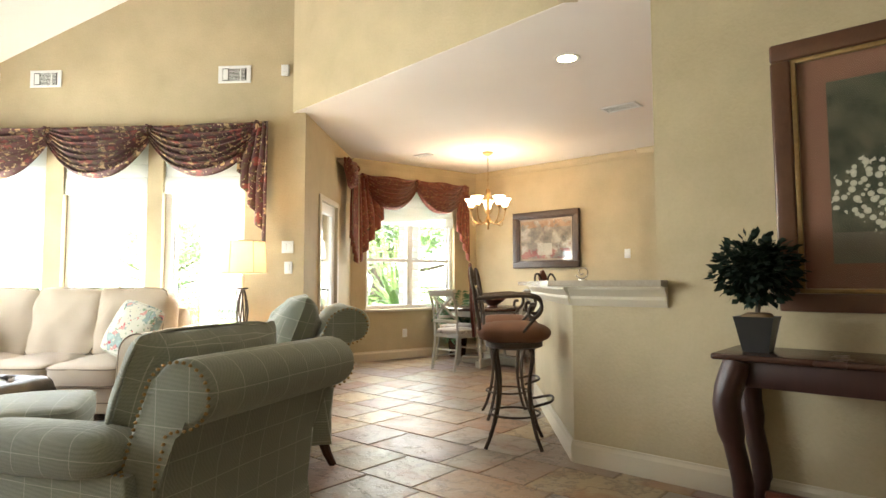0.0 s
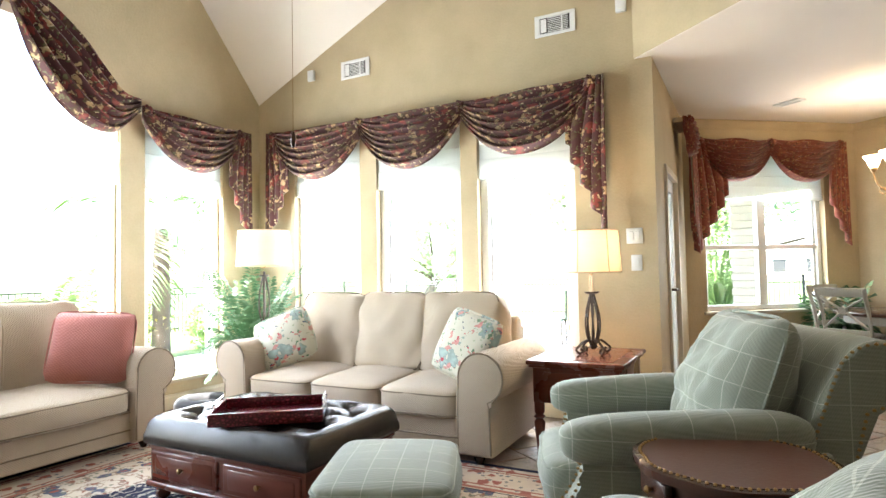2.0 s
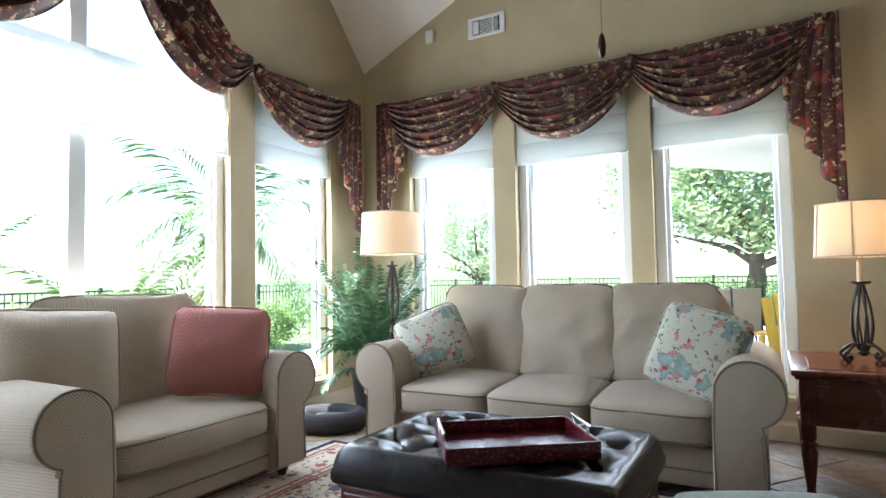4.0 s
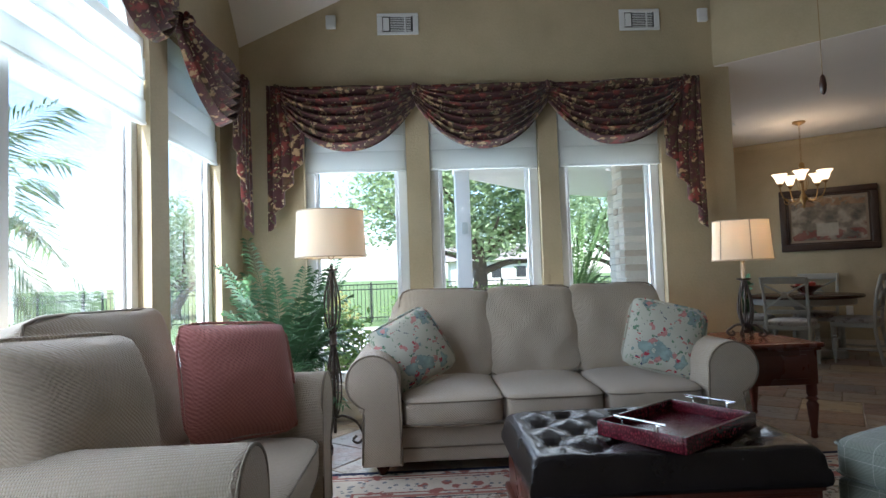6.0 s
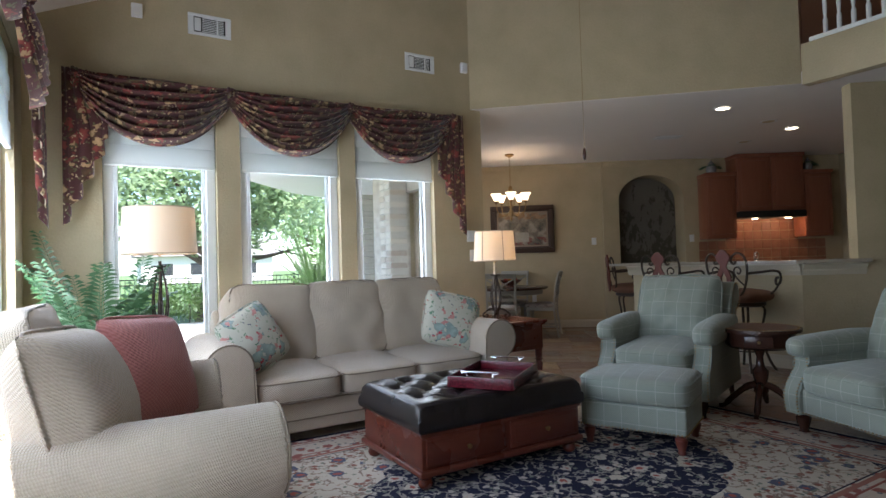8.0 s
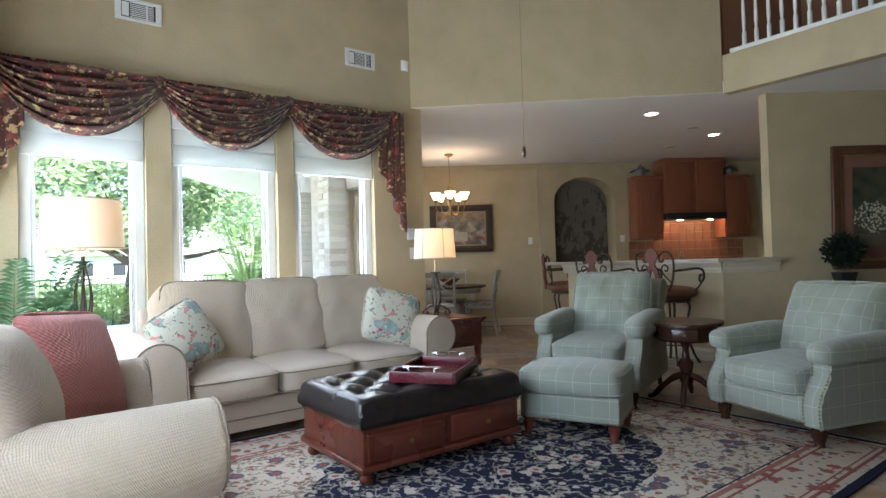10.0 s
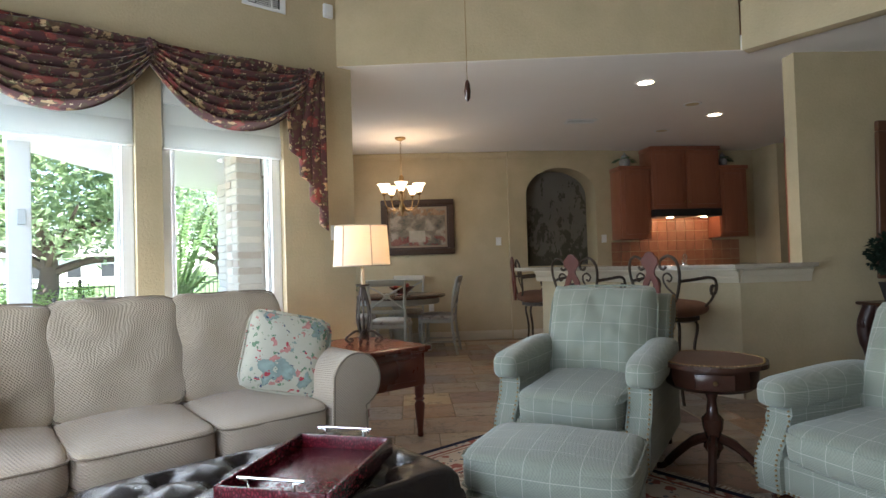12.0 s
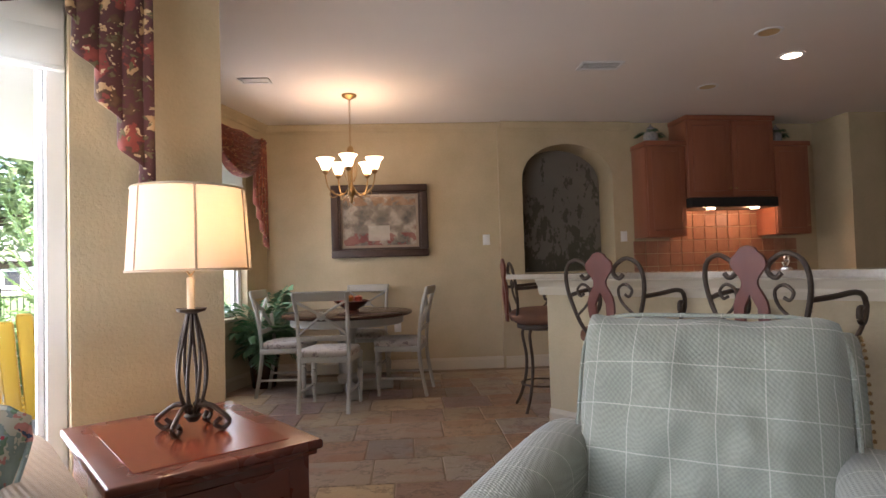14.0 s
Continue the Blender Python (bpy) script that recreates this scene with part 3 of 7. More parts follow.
# glazed door in the nook's west wall
DM, _ = run(WALL_END, NOOK_W)
door = thing("door_1", DM, "white glazed patio door, closed, with a dark lever handle", "door", kind="structure")
bm = B()
for a, b, c, d in ((0.52, 0.58, 0, 2.05), (1.30, 1.36, 0, 2.05), (0.579, 1.301, 1.99, 2.05)):
    box(bm, a, b, -0.02, 0.12, c, d, 0.005)
part("door_frame", bm, TRIM, door)
bm = B()
for a, b, c, d in ((0.58, 0.69, 0.01, 1.99), (1.19, 1.30, 0.01, 1.99), (0.689, 1.191, 0.01, 0.25), (0.689, 1.191, 1.87, 1.99)):
    box(bm, a, b, 0.02, 0.065, c, d, 0.005)
part("leaf", bm, VINYL, door)
p = part("pane", box(B(), 0.68, 1.20, 0.04, 0.046, 0.24, 1.88), GLASS, door)
p.visible_shadow = False
h = tube(B(), [(0.635, 0.02, 1.0), (0.635, -0.05, 1.0), (0.70, -0.055, 1.0), (0.75, -0.05, 0.995)], 0.011)
lathe(h, [(0.028, 0), (0.028, 0.012)], 14, pose(0.635, 0.022, 1.0, 90))
lathe(h, [(0.024, 0), (0.024, 0.014)], 14, pose(0.635, 0.022, 1.14, 90))
part("door_handle", h, IRON, door, "dark bronze lever handle")

# ---- upholstered seats ----


def extrude(bm, profile, x0, x1, m=I4, bevel=0.0):
    """A profile in (y, z) drawn out along x."""
    a = [bm.verts.new(Vector((x0, y, z))) for y, z in profile]
    b = [bm.verts.new(Vector((x1, y, z))) for y, z in profile]
    fa, fb = bm.faces.new(a[::-1]), bm.faces.new(b)
    for i in range(len(profile)):
        j = (i + 1) % len(profile)
        bm.faces.new((a[i], a[j], b[j], b[i]))
    vs = a + b
    if bevel:
        rim = list(set(fa.edges) | set(fb.edges))
        out = bmesh.ops.bevel(bm, geom=rim, offset=bevel, segments=3, profile=0.5, affect="EDGES")
        vs = list({v for f in out["faces"] for v in f.verts} | {v for v in vs if v.is_valid})
    bmesh.ops.transform(bm, matrix=m, verts=vs)
    return bm


def arc(cx, cy, r, a0, a1, n=12):
    return [(cx + r * math.cos(radians(a0 + (a1 - a0) * k / n)), cy + r * math.sin(radians(a0 + (a1 - a0) * k / n))) for k in range(n + 1)]


def turned_foot(h, r=0.035):
    return [(r * 0.55, 0), (r * 0.75, h * 0.08), (r * 0.6, h * 0.2), (r * 0.95, h * 0.5), (r * 1.1, h * 0.75), (r * 0.8, h * 0.85), (r * 1.1, h * 0.92), (r * 1.1, h)]


def roll_sofa(name, m, width, seats, label):
    """A sofa with rolled arms; its front faces local -y."""
    s = thing(name, m, label, "sofa")
    inner = width / 2 - 0.305
    part("base", box(B(), -inner - 0.03, inner + 0.03, -0.43, 0.44, 0.07, 0.285, 0.02, 3), BEIGE, s)
    w = tube(B(), [(-inner, -0.434, 0.155), (0, -0.436, 0.155), (inner, -0.434, 0.155)], 0.006, 6)
    tube(w, [(-inner, -0.434, 0.272), (0, -0.436, 0.272), (inner, -0.434, 0.272)], 0.006, 6)
    part("front_piping", w, CORD, s)
    part("back", extrude(B(), [(0.24, 0.1), (0.30, 0.70), (0.34, 0.80)] + arc(0.40, 0.78, 0.07, 130, -20, 8) + [(0.47, 0.1)], -inner - 0.1, inner + 0.1, bevel=0.03), BEIGE, s)
    cw = 2 * inner / seats
    for i in range(seats):
        cx = -inner + cw * (i + 0.5)
        cm = pose(cx, -0.115, 0.365, 2, 0, 0)
        c = part("seat_cushion", cushion(B(), cw - 0.006, 0.73, 0.175, cm, 9, 0.16, 12, 0.006, i * 3.1), BEIGE, s)
        q = piping(B(), cw - 0.006, 0.73, 0.175, 0.062, cm, 0.0055, 9, 48, 1.03)
        piping(q, cw - 0.006, 0.73, 0.175, -0.062, cm, 0.0055, 9, 48, 1.03)
        part("piping", q, CORD, c)
        bh = 0.60
        bm_ = pose(cx, 0.235, 0.715, -14 - 2 * (i % 2), random.uniform(-1.5, 1.5), random.uniform(-2, 2))
        c = part("back_cushion", cushion(B(), cw + 0.03, 0.22, bh, bm_, 9, 0.26, 20, 0.022, i * 5.7 + 1), BEIGE, s)
        rot = bm_ @ pose(0, 0, 0, 90, 0, 0)
        q = piping(B(), cw + 0.03, bh, 0.22, 0.085, rot, 0.006, 9, 56, 1.02)
        part("piping", q, CORD, c)
    for side in (-1, 1):
        am = pose(side * (width / 2 - 0.135), 0, 0, 0, 0, 90)
        prof = [(-0.172, 0.07), (-0.172, 0.32), (-0.165, 0.50)] + arc(-0.012, 0.535, 0.155, 168, -72, 18) + [(0.045, 0.36), (0.055, 0.07)]
        prof = [(-side * u, z) for u, z in prof]
        a = part("arm", extrude(B(), prof, -0.49, 0.42, am, 0.022), BEIGE, s)
        pts = [am @ Vector((-0.486, y * 0.93, 0.02 + z * 0.965)) for y, z in prof]
        part("arm_piping", tube(B(), smooth_path(pts, 2), 0.006, 6), CORD, a)
    for x in (-width / 2 + 0.19, width / 2 - 0.19):
        for y in (-0.41, 0.38):
            part("foot", lathe(B(), turned_foot(0.075, 0.035), 14, pose(x, y, 0.0)), WALNUT, s, "dark turned wooden foot")
    return s


sofa = roll_sofa("sofa", pose(-3.69, 5.08, 0, 0, 0, 0.8), 2.36, 3, "beige tweed three-seat sofa with rolled arms below the windows")
loveseat = roll_sofa("loveseat", pose(-5.37, 3.49, 0, 0, 0, 90), 1.48, 1, "beige tweed loveseat with rolled arms and one wide cushion")


def throw_pillow(m, w, h, material, label, d=0.17):
    p = thing("throw_pillow", m, label, "pillow", "throw pillows")
    part("cover", pillow_mesh(w, h, d), material, p)
    rim = []
    n = 40
    for i in range(n):
        a = 2 * math.pi * i / n
        c, q = math.cos(a), math.sin(a)
        f = (abs(c) ** 7 + abs(q) ** 7) ** (-1 / 7)
        rim.append((c * f * w / 2 * 0.985, 0, q * f * h / 2 * 0.985))
    part("piping", tube(B(), rim, 0.006, 6, closed=True), material, p)
    return p


def pillow_mesh(w, h, d, n=16, crumple=0.008):
    """A square knife-edge pillow standing in the x-z plane."""
    bm = B()
    for side in (-1, 1):
        g = []
        for i in range(n + 1):
            row = []
            for j in range(n + 1):
                u, v = 2 * i / n - 1, 2 * j / n - 1
                e = (1 - abs(u) ** 2.4) * (1 - abs(v) ** 2.4)
                round_off = 1 - 0.085 * (u * v) ** 4
                pin = (1 - 0.05 * (1 - abs(v) ** 2) * abs(u) ** 3) * round_off
                pin2 = (1 - 0.05 * (1 - abs(u) ** 2) * abs(v) ** 3) * round_off
                y = side * d / 2 * max(e, 0) ** 0.55 + crumple * noise.noise((u * 2.5, v * 2.5, side * 3.0 + w)) * (0.3 + max(e, 0)) + crumple * 0.6 * noise.noise((u * 7, v * 5, side * 5.0 + w)) * max(e, 0)
                row.append(bm.verts.new((u * w / 2 * pin, y, v * h / 2 * pin2 + crumple * noise.noise((u * 2.2 + w, 3.0, v)) * abs(v))))
            g.append(row)
        for i in range(n):
            for j in range(n):
                bm.faces.new((g[i][j], g[i + 1][j], g[i + 1][j + 1], g[i][j + 1]))
    bmesh.ops.remove_doubles(bm, verts=bm.verts, dist=0.004)
    return bm


throw_pillow(pose(-4.49, 4.93, 0.675, -24, -22, 32), 0.46, 0.44, FLORAL, "floral printed throw pillow leaning on the sofa arm")
throw_pillow(pose(-2.90, 4.95, 0.685, -22, 14, -18), 0.48, 0.46, FLORAL, "floral printed throw pillow at the sofa's end")
throw_pillow(pose(-5.20, 3.82, 0.715, -20, 4, 46), 0.52, 0.50, ROSE, "rose herringbone throw pillow on the loveseat")
throw_pillow(pose(-5.47, 3.10, 0.72, -16, 3, 74), 0.58, 0.54, BEIGE, "beige tweed back pillow on the loveseat", 0.32)


def nail_row(bm, pts, gap=0.022, r=0.006):
    pts = [Vector(p) for p in pts]
    carry = 0.0
    for a, b in zip(pts, pts[1:]):
        d = (b - a).length
        s = carry
        while s < d:
            c = a + (b - a) * (s / d)
            geo = bmesh.ops.create_icosphere(bm, subdivisions=1, radius=r)["verts"]
            bmesh.ops.translate(bm, vec=c, verts=geo)
            s += gap
        carry = s - d
    return bm


def armchair(m, label, size=(0.96, 1.08, 1.03)):
    c = thing("armchair", m @ Matrix.Diagonal((*size, 1)), label, "armchair", "sage armchairs")
    part("base", box(B(), -0.38, 0.38, -0.40, 0.36, 0.13, 0.30, 0.02, 3), SAGE, c)
    sc = pose(0, -0.10, 0.375, 2)
    k = part("seat_cushion", cushion(B(), 0.56, 0.68, 0.17, sc, 8, 0.18, 12, 0.006, 2.0), SAGE, c)
    q = piping(B(), 0.56, 0.68, 0.17, 0.058, sc, 0.005, 8, 44, 1.03)
    piping(q, 0.56, 0.68, 0.17, -0.058, sc, 0.005, 8, 44, 1.03)
    part("piping", q, SAGE, k)
    back = [(0.20, 0.14), (0.23, 0.50), (0.29, 0.70), (0.35, 0.81)] + arc(0.445, 0.775, 0.098, 140, -95, 16) + [(0.41, 0.66), (0.375, 0.5), (0.35, 0.14)]
    part("back", extrude(B(), back, -0.38, 0.38, bevel=0.02), SAGE, c)
    for side in (-1, 1):
        rim = [(side * 0.383, y + (0.012 if y < 0.33 else -0.012), z - 0.01) for y, z in back[1:-1]]
        tagged(part("nailhead_trim", nail_row(B(), rim), BRASS, c, "row of small brass nailheads"), kind="stuff")
    k = part("back_pillow", pillow_mesh(0.69, 0.60, 0.27, 30, 0.026), SAGE, c)
    k.matrix_basis = pose(0, 0.155, 0.655, -18)
    rim = []
    for i in range(44):
        a = 2 * math.pi * i / 44
        ca, sa = math.cos(a), math.sin(a)
        f = (abs(ca) ** 7 + abs(sa) ** 7) ** (-1 / 7)
        rim.append((ca * f * 0.338, 0, sa * f * 0.293))
    part("piping", tube(B(), rim, 0.006, 6, closed=True), SAGE, k)
    for side in (-1, 1):
        x = side * 0.355
        part("arm_pad", cushion(B(), 0.175, 0.66, 0.135, pose(x + side * 0.012, -0.07, 0.565, 3), 4.5, 0.12, 10, 0.004, 6.0 + side), SAGE, c)
        prof = [(-0.415, 0.13), (-0.425, 0.22), (-0.415, 0.30), (-0.375, 0.37), (-0.345, 0.44), (-0.35, 0.53), (0.30, 0.53), (0.36, 0.13)]
        a = part("arm", extrude(B(), smooth2(prof), x - 0.062, x + 0.062, bevel=0.012), SAGE, c)
        for off in (-0.05, 0.05):
            pts = [(x + off, y - 0.006, z) for y, z in smooth2(prof)[:17]]
            tagged(part("nailhead_trim", nail_row(B(), pts), BRASS, a, "row of small brass nailheads"), kind="stuff")
    tagged(part("nailhead_trim", nail_row(B(), [(-0.36, -0.403, 0.145), (0.36, -0.403, 0.145)]), BRASS, c, "row of small brass nailheads"), kind="stuff")
    for x in (-0.34, 0.34):
        part("leg", lathe(B(), turned_foot(0.14, 0.038), 16, pose(x, -0.36, 0)), WALNUT, c, "dark turned wooden leg")
        part("leg", tube(B(), [(x, 0.32, 0.14), (x, 0.34, 0.07), (x, 0.37, 0.0)], [0.026, 0.022, 0.018], 8), WALNUT, c, "dark wooden leg")
    return c


def smooth2(prof):
    """The first six points of a profile rounded, the rest kept."""
    return [(p.y, p.z) for p in smooth_path([(0, y, z) for y, z in prof[:6]], 3)] + prof[6:]


armchair(pose(-1.465, 3.925, 0, 0, 0, -70), "sage plaid armchair with nailhead trim on rug's edge", (0.98, 1.22, 1.06))
armchair(pose(-1.26, 2.44, 0, 0, 0, -108), "sage plaid armchair with scroll back beside round table", (1.0, 1.15, 0.98))

footstool = thing("footstool", pose(-2.48, 3.38, 0.012, 0, 0, -65), "sage plaid footstool with nailheads on turned legs", "footstool")
part("base", box(B(), -0.31, 0.31, -0.24, 0.24, 0.11, 0.27, 0.015, 3), SAGE, footstool)
cm = pose(0, 0, 0.345)
k = part("top_cushion", cushion(B(), 0.64, 0.50, 0.16, cm, 9, 0.18, 12, 0.005, 9.0), SAGE, footstool)
q = piping(B(), 0.64, 0.50, 0.16, 0.055, cm, 0.005, 9, 44, 1.03)
piping(q, 0.64, 0.50, 0.16, -0.055, cm, 0.005, 9, 44, 1.03)
part("piping", q, SAGE, k)
tagged(part("nailhead_trim", nail_row(B(), [(-0.31, -0.243, 0.12), (0.31, -0.243, 0.12), (0.313, 0.24, 0.12), (-0.31, 0.243, 0.12), (-0.313, -0.24, 0.12)]), BRASS, footstool, "row of small brass nailheads"), kind="stuff")
for x in (-0.27, 0.27):
    for y in (-0.2, 0.2):
        part("leg", lathe(B(), turned_foot(0.115, 0.033), 16, pose(x, y, 0)), CHERRY_UP, footstool, "reddish turned wooden leg")

# ---- tufted storage ottoman and its tray ----
ott = thing("ottoman", pose(-3.50, 3.79, 0.012), "black tufted leather storage ottoman on a cherry drawer base", "ottoman")
OW, OD = 1.10, 0.75


def tufted(bm, w, d, z0, h, nx=104, ny=66):
    px, py = w / 8, d / 5

    def height(x, y):
        u, v = abs(2 * x / w), abs(2 * y / d)
        edge = max(0.0, 1 - u ** 14) ** 0.3 * max(0.0, 1 - v ** 14) ** 0.3
        z = h * (0.42 + 0.58 * edge) if edge > 0 else h * 0.42
        best = 9.0
        for i in range(-4, 5):
            for j in range(-3, 4):
                if (i + j) % 2 == 0 and abs(i) <= 3 and abs(j) <= 2:
                    best = min(best, math.hypot(x - i * px, y - j * py * 0.92))
        a = (x / px + y / (py * 0.92)) / 2
        b = (x / px - y / (py * 0.92)) / 2
        da, db = abs(a - round(a)) * 2, abs(b - round(b)) * 2
        puff = (da * db) ** 0.4
        rim = min(1.0, max(0.0, (0.93 - u) / 0.12)) * min(1.0, max(0.0, (0.93 - v) / 0.16))
        return z0 + z - rim * (0.040 * (1 - puff) + 0.022 * math.exp(-(best / 0.03) ** 2)) + 0.002 * noise.noise((x * 9, y * 9, 0))

    g = [[bm.verts.new((w * (i / nx - 0.5), d * (j / ny - 0.5), 0)) for j in range(ny + 1)] for i in range(nx + 1)]
    for r in g:
        for v in r:
            v.co.z = height(v.co.x, v.co.y)
    for i in range(nx):
        for j in range(ny):
            bm.faces.new((g[i][j], g[i + 1][j], g[i + 1][j + 1], g[i][j + 1]))
    ring = [g[i][0] for i in range(nx + 1)] + [g[nx][j] for j in range(1, ny + 1)] + [g[i][ny] for i in range(nx - 1, -1, -1)] + [g[0][j] for j in range(ny - 1, 0, -1)]
    prev = ring
    for grow, z in ((1.012, z0 + h * 0.32), (1.016, z0 + h * 0.16), (1.004, z0 + 0.01), (0.97, z0)):
        cur = [bm.verts.new((v.co.x * grow, v.co.y * grow, z)) for v in ring]
        for i in range(len(ring)):
            j = (i + 1) % len(ring)
            bm.faces.new((prev[i], cur[i], cur[j], prev[j]))
        prev = cur
    bm.faces.new(prev)
    return bm


top = part("leather_top", tufted(B(), OW, OD, 0.285, 0.165), LEATHER, ott, "black button-tufted leather top")
for i in range(-3, 4):
    for j in range(-2, 3):
        if (i + j) % 2 == 0:
            part("button", cushion(B(), 0.024, 0.024, 0.012, pose(i * OW / 8, j * OD / 5 * 0.92, 0.392), 2.2, 0, 4, 0.0), LEATHER, top)
part("case", box(B(), -0.53, 0.53, -0.355, 0.355, 0.10, 0.288, 0.006), CHERRY, ott)
bm = box(B(), -0.55, 0.55, -0.375, 0.375, 0.07, 0.105, 0.012, 3)
box(bm, -0.54, 0.54, -0.365, 0.365, 0.272, 0.288, 0.006)
part("moulding", bm, CHERRY, ott)
for sx in (-0.265, 0.265):
    d = part("drawer", box(B(), sx - 0.245, sx + 0.245, -0.366, -0.350, 0.118, 0.262, 0.008, 3), CHERRY, ott)
    part("drawer_panel", box(B(), sx - 0.21, sx + 0.21, -0.370, -0.360, 0.142, 0.238, 0.006), CHERRY, d)
    part("knob", lathe(B(), [(0.006, 0), (0.007, 0.012), (0.014, 0.018), (0.013, 0.026), (0.004, 0.03)], 14, pose(sx, -0.368, 0.19, 90)), BRASS, d, "antique brass knob")
for x in (-0.49, 0.49):
    for y in (-0.31, 0.31):
        part("foot", lathe(B(), [(0.022, 0), (0.036, 0.012), (0.04, 0.03), (0.03, 0.05), (0.04, 0.058), (0.04, 0.072)], 16, pose(x, y, 0)), CHERRY, ott, "turned bun foot")

CROC = Nodes("red_croc", 0.22)
v = CROC.node("ShaderNodeTexVoronoi", Scale=70.0)
v.feature = "DISTANCE_TO_EDGE"
CROC.link(CROC.stretch(0.7, 1.5, 1.0), v.inputs["Vector"])
CROC.colour(CROC.mix(CROC.math("MULTIPLY", v.outputs["Distance"], 2.2), (0.045, 0.004, 0.008), (0.20, 0.018, 0.030)))
CROC.bump(v.outputs["Distance"], 0.5, 0.004)
CROC = CROC.mat
tray = thing("serving_tray", pose(-3.40, 3.67, 0.456, 0, 0, 36), "red crocodile-patterned tray with chrome handles on the ottoman", "tray")
part("bottom", box(B(), -0.26, 0.26, -0.18, 0.18, 0.0, 0.014, 0.003), CROC, tray)
for a, b, c, d in ((-0.27, 0.27, -0.192, -0.178), (-0.27, 0.27, 0.178, 0.192), (-0.272, -0.258, -0.178, 0.178), (0.258, 0.272, -0.178, 0.178)):
    part("side", box(B(), a, b, c, d, 0.0, 0.062, 0.004), CROC, tray)
for x in (-0.265, 0.265):
    part("handle", tube(B(), [(x, -0.075, 0.058), (x, -0.075, 0.085), (x, -0.11, 0.09), (x, 0.11, 0.09), (x, 0.075, 0.085), (x, 0.075, 0.058)], 0.0055, 8), CHROME, tray, "chrome bar handle")

# ---- tables and lamps ----


def turned_leg(h, r=0.03):
    return [(r * 0.45, 0), (r * 0.62, h * 0.03), (r * 0.5, h * 0.1), (r * 0.85, h * 0.45), (r * 1.0, h * 0.62), (r * 0.6, h * 0.68), (r * 1.05, h * 0.72), (r * 0.65, h * 0.76), (r * 0.9, h * 0.8), (r * 0.9, h)]


st = thing("side_table", pose(-2.175, 5.335, 0), "polished cherry side table with turned legs beside the sofa", "side table")
part("tabletop", box(B(), -0.305, 0.305, -0.40, 0.40, 0.582, 0.612, 0.010, 3), CHERRY, st)
part("top_inlay", box(B(), -0.225, 0.225, -0.32, 0.32, 0.6125, 0.6145, 0.001, 1), wood("cherry_veneer", (0.085, 0.016, 0.008), (0.21, 0.05, 0.022), 0.22), st, "inset veneer panel")
part("top_moulding", box(B(), -0.29, 0.29, -0.385, 0.385, 0.565, 0.583, 0.006), CHERRY, st)
part("apron", box(B(), -0.27, 0.27, -0.365, 0.365, 0.345, 0.567, 0.006), CHERRY, st)
part("drawer", box(B(), -0.2, 0.2, -0.375, -0.36, 0.385, 0.54, 0.006), CHERRY, st)
for x in (-0.24, 0.24):
    for y in (-0.335, 0.335):
        part("leg", lathe(B(), turned_leg(0.35, 0.036), 18, pose(x, y, 0)), CHERRY_UP, st)

LAMP_CLOTH = bpy.data.materials.new("lamp_shade")
LAMP_CLOTH.use_nodes = True
t_ = LAMP_CLOTH.node_tree
pb = t_.nodes["Principled BSDF"]
pb.inputs["Base Color"].default_value = (0.78, 0.70, 0.56, 1)
pb.inputs["Roughness"].default_value = 0.9
tl, ms = t_.nodes.new("ShaderNodeBsdfTranslucent"), t_.nodes.new("ShaderNodeMixShader")
tl.inputs[0].default_value = (0.90, 0.80, 0.66, 1)
ms.inputs[0].default_value = 0.36
t_.links.new(pb.outputs[0], ms.inputs[1])
t_.links.new(tl.outputs[0], ms.inputs[2])
t_.links.new(ms.outputs[0], t_.nodes["Material Output"].inputs[0])


def lamp_head(l, z0, z1, r0, r1, seams=0):
    bm = lathe(B(), [(r0, z0), (r1, z1), (r1 - 0.003, z1), (r0 - 0.003, z0), (r0, z0)], 48, cap=False)
    sh = part("shade", bm, LAMP_CLOTH, l, "cream drum shade, lit from inside")
    for rr, zz in ((r0, z0), (r1, z1)):
        part("trim", tube(B(), [(rr * math.cos(2 * math.pi * k / 48), rr * math.sin(2 * math.pi * k / 48), zz) for k in range(48)], 0.004, 6, True), LINING, sh)
    for k in range(seams):
        a = 2 * math.pi * (k + 0.3) / seams
        part("seam", tube(B(), [(r0 * math.cos(a), r0 * math.sin(a), z0), (r1 * math.cos(a), r1 * math.sin(a), z1)], 0.004, 5), LINING, sh)
    part("harp", tube(B(), smooth_path([(0, 0, z0 - 0.02), (0.05, 0, z0 + 0.06), (0.05, 0, z1 - 0.08), (0, 0, z1 - 0.01), (-0.05, 0, z1 - 0.08), (-0.05, 0, z0 + 0.06), (0, 0, z0 - 0.02)], 4), 0.003, 6), BRASS, l)
    part("spider", tube(B(), [(-r1, 0, z1 - 0.01), (0, 0, z1 - 0.012), (r1, 0, z1 - 0.01)], 0.003, 6), BRASS, l)
    part("bulb", cushion(B(), 0.055, 0.055, 0.10, pose(0, 0, (z0 + z1) / 2 - 0.02), 2.2, 0, 5, 0.0), BULB, l, "lit frosted bulb")


BULB = glow("lit_bulb", (1.0, 0.66, 0.33), 2.0)


def iron_basket(parent, z0, z1, r, rods=6):
    for k in range(rods):
        a = 2 * math.pi * k / rods
        pts = []
        for i in range(15):
            u = i / 14
            rr = 0.012 + r * math.sin(math.pi * u ** 0.8) ** 1.0
            pts.append((rr * math.cos(a + u * 0.5), rr * math.sin(a + u * 0.5), z0 + (z1 - z0) * u))
        part("rod", tube(B(), pts, 0.006, 6), IRON, parent)


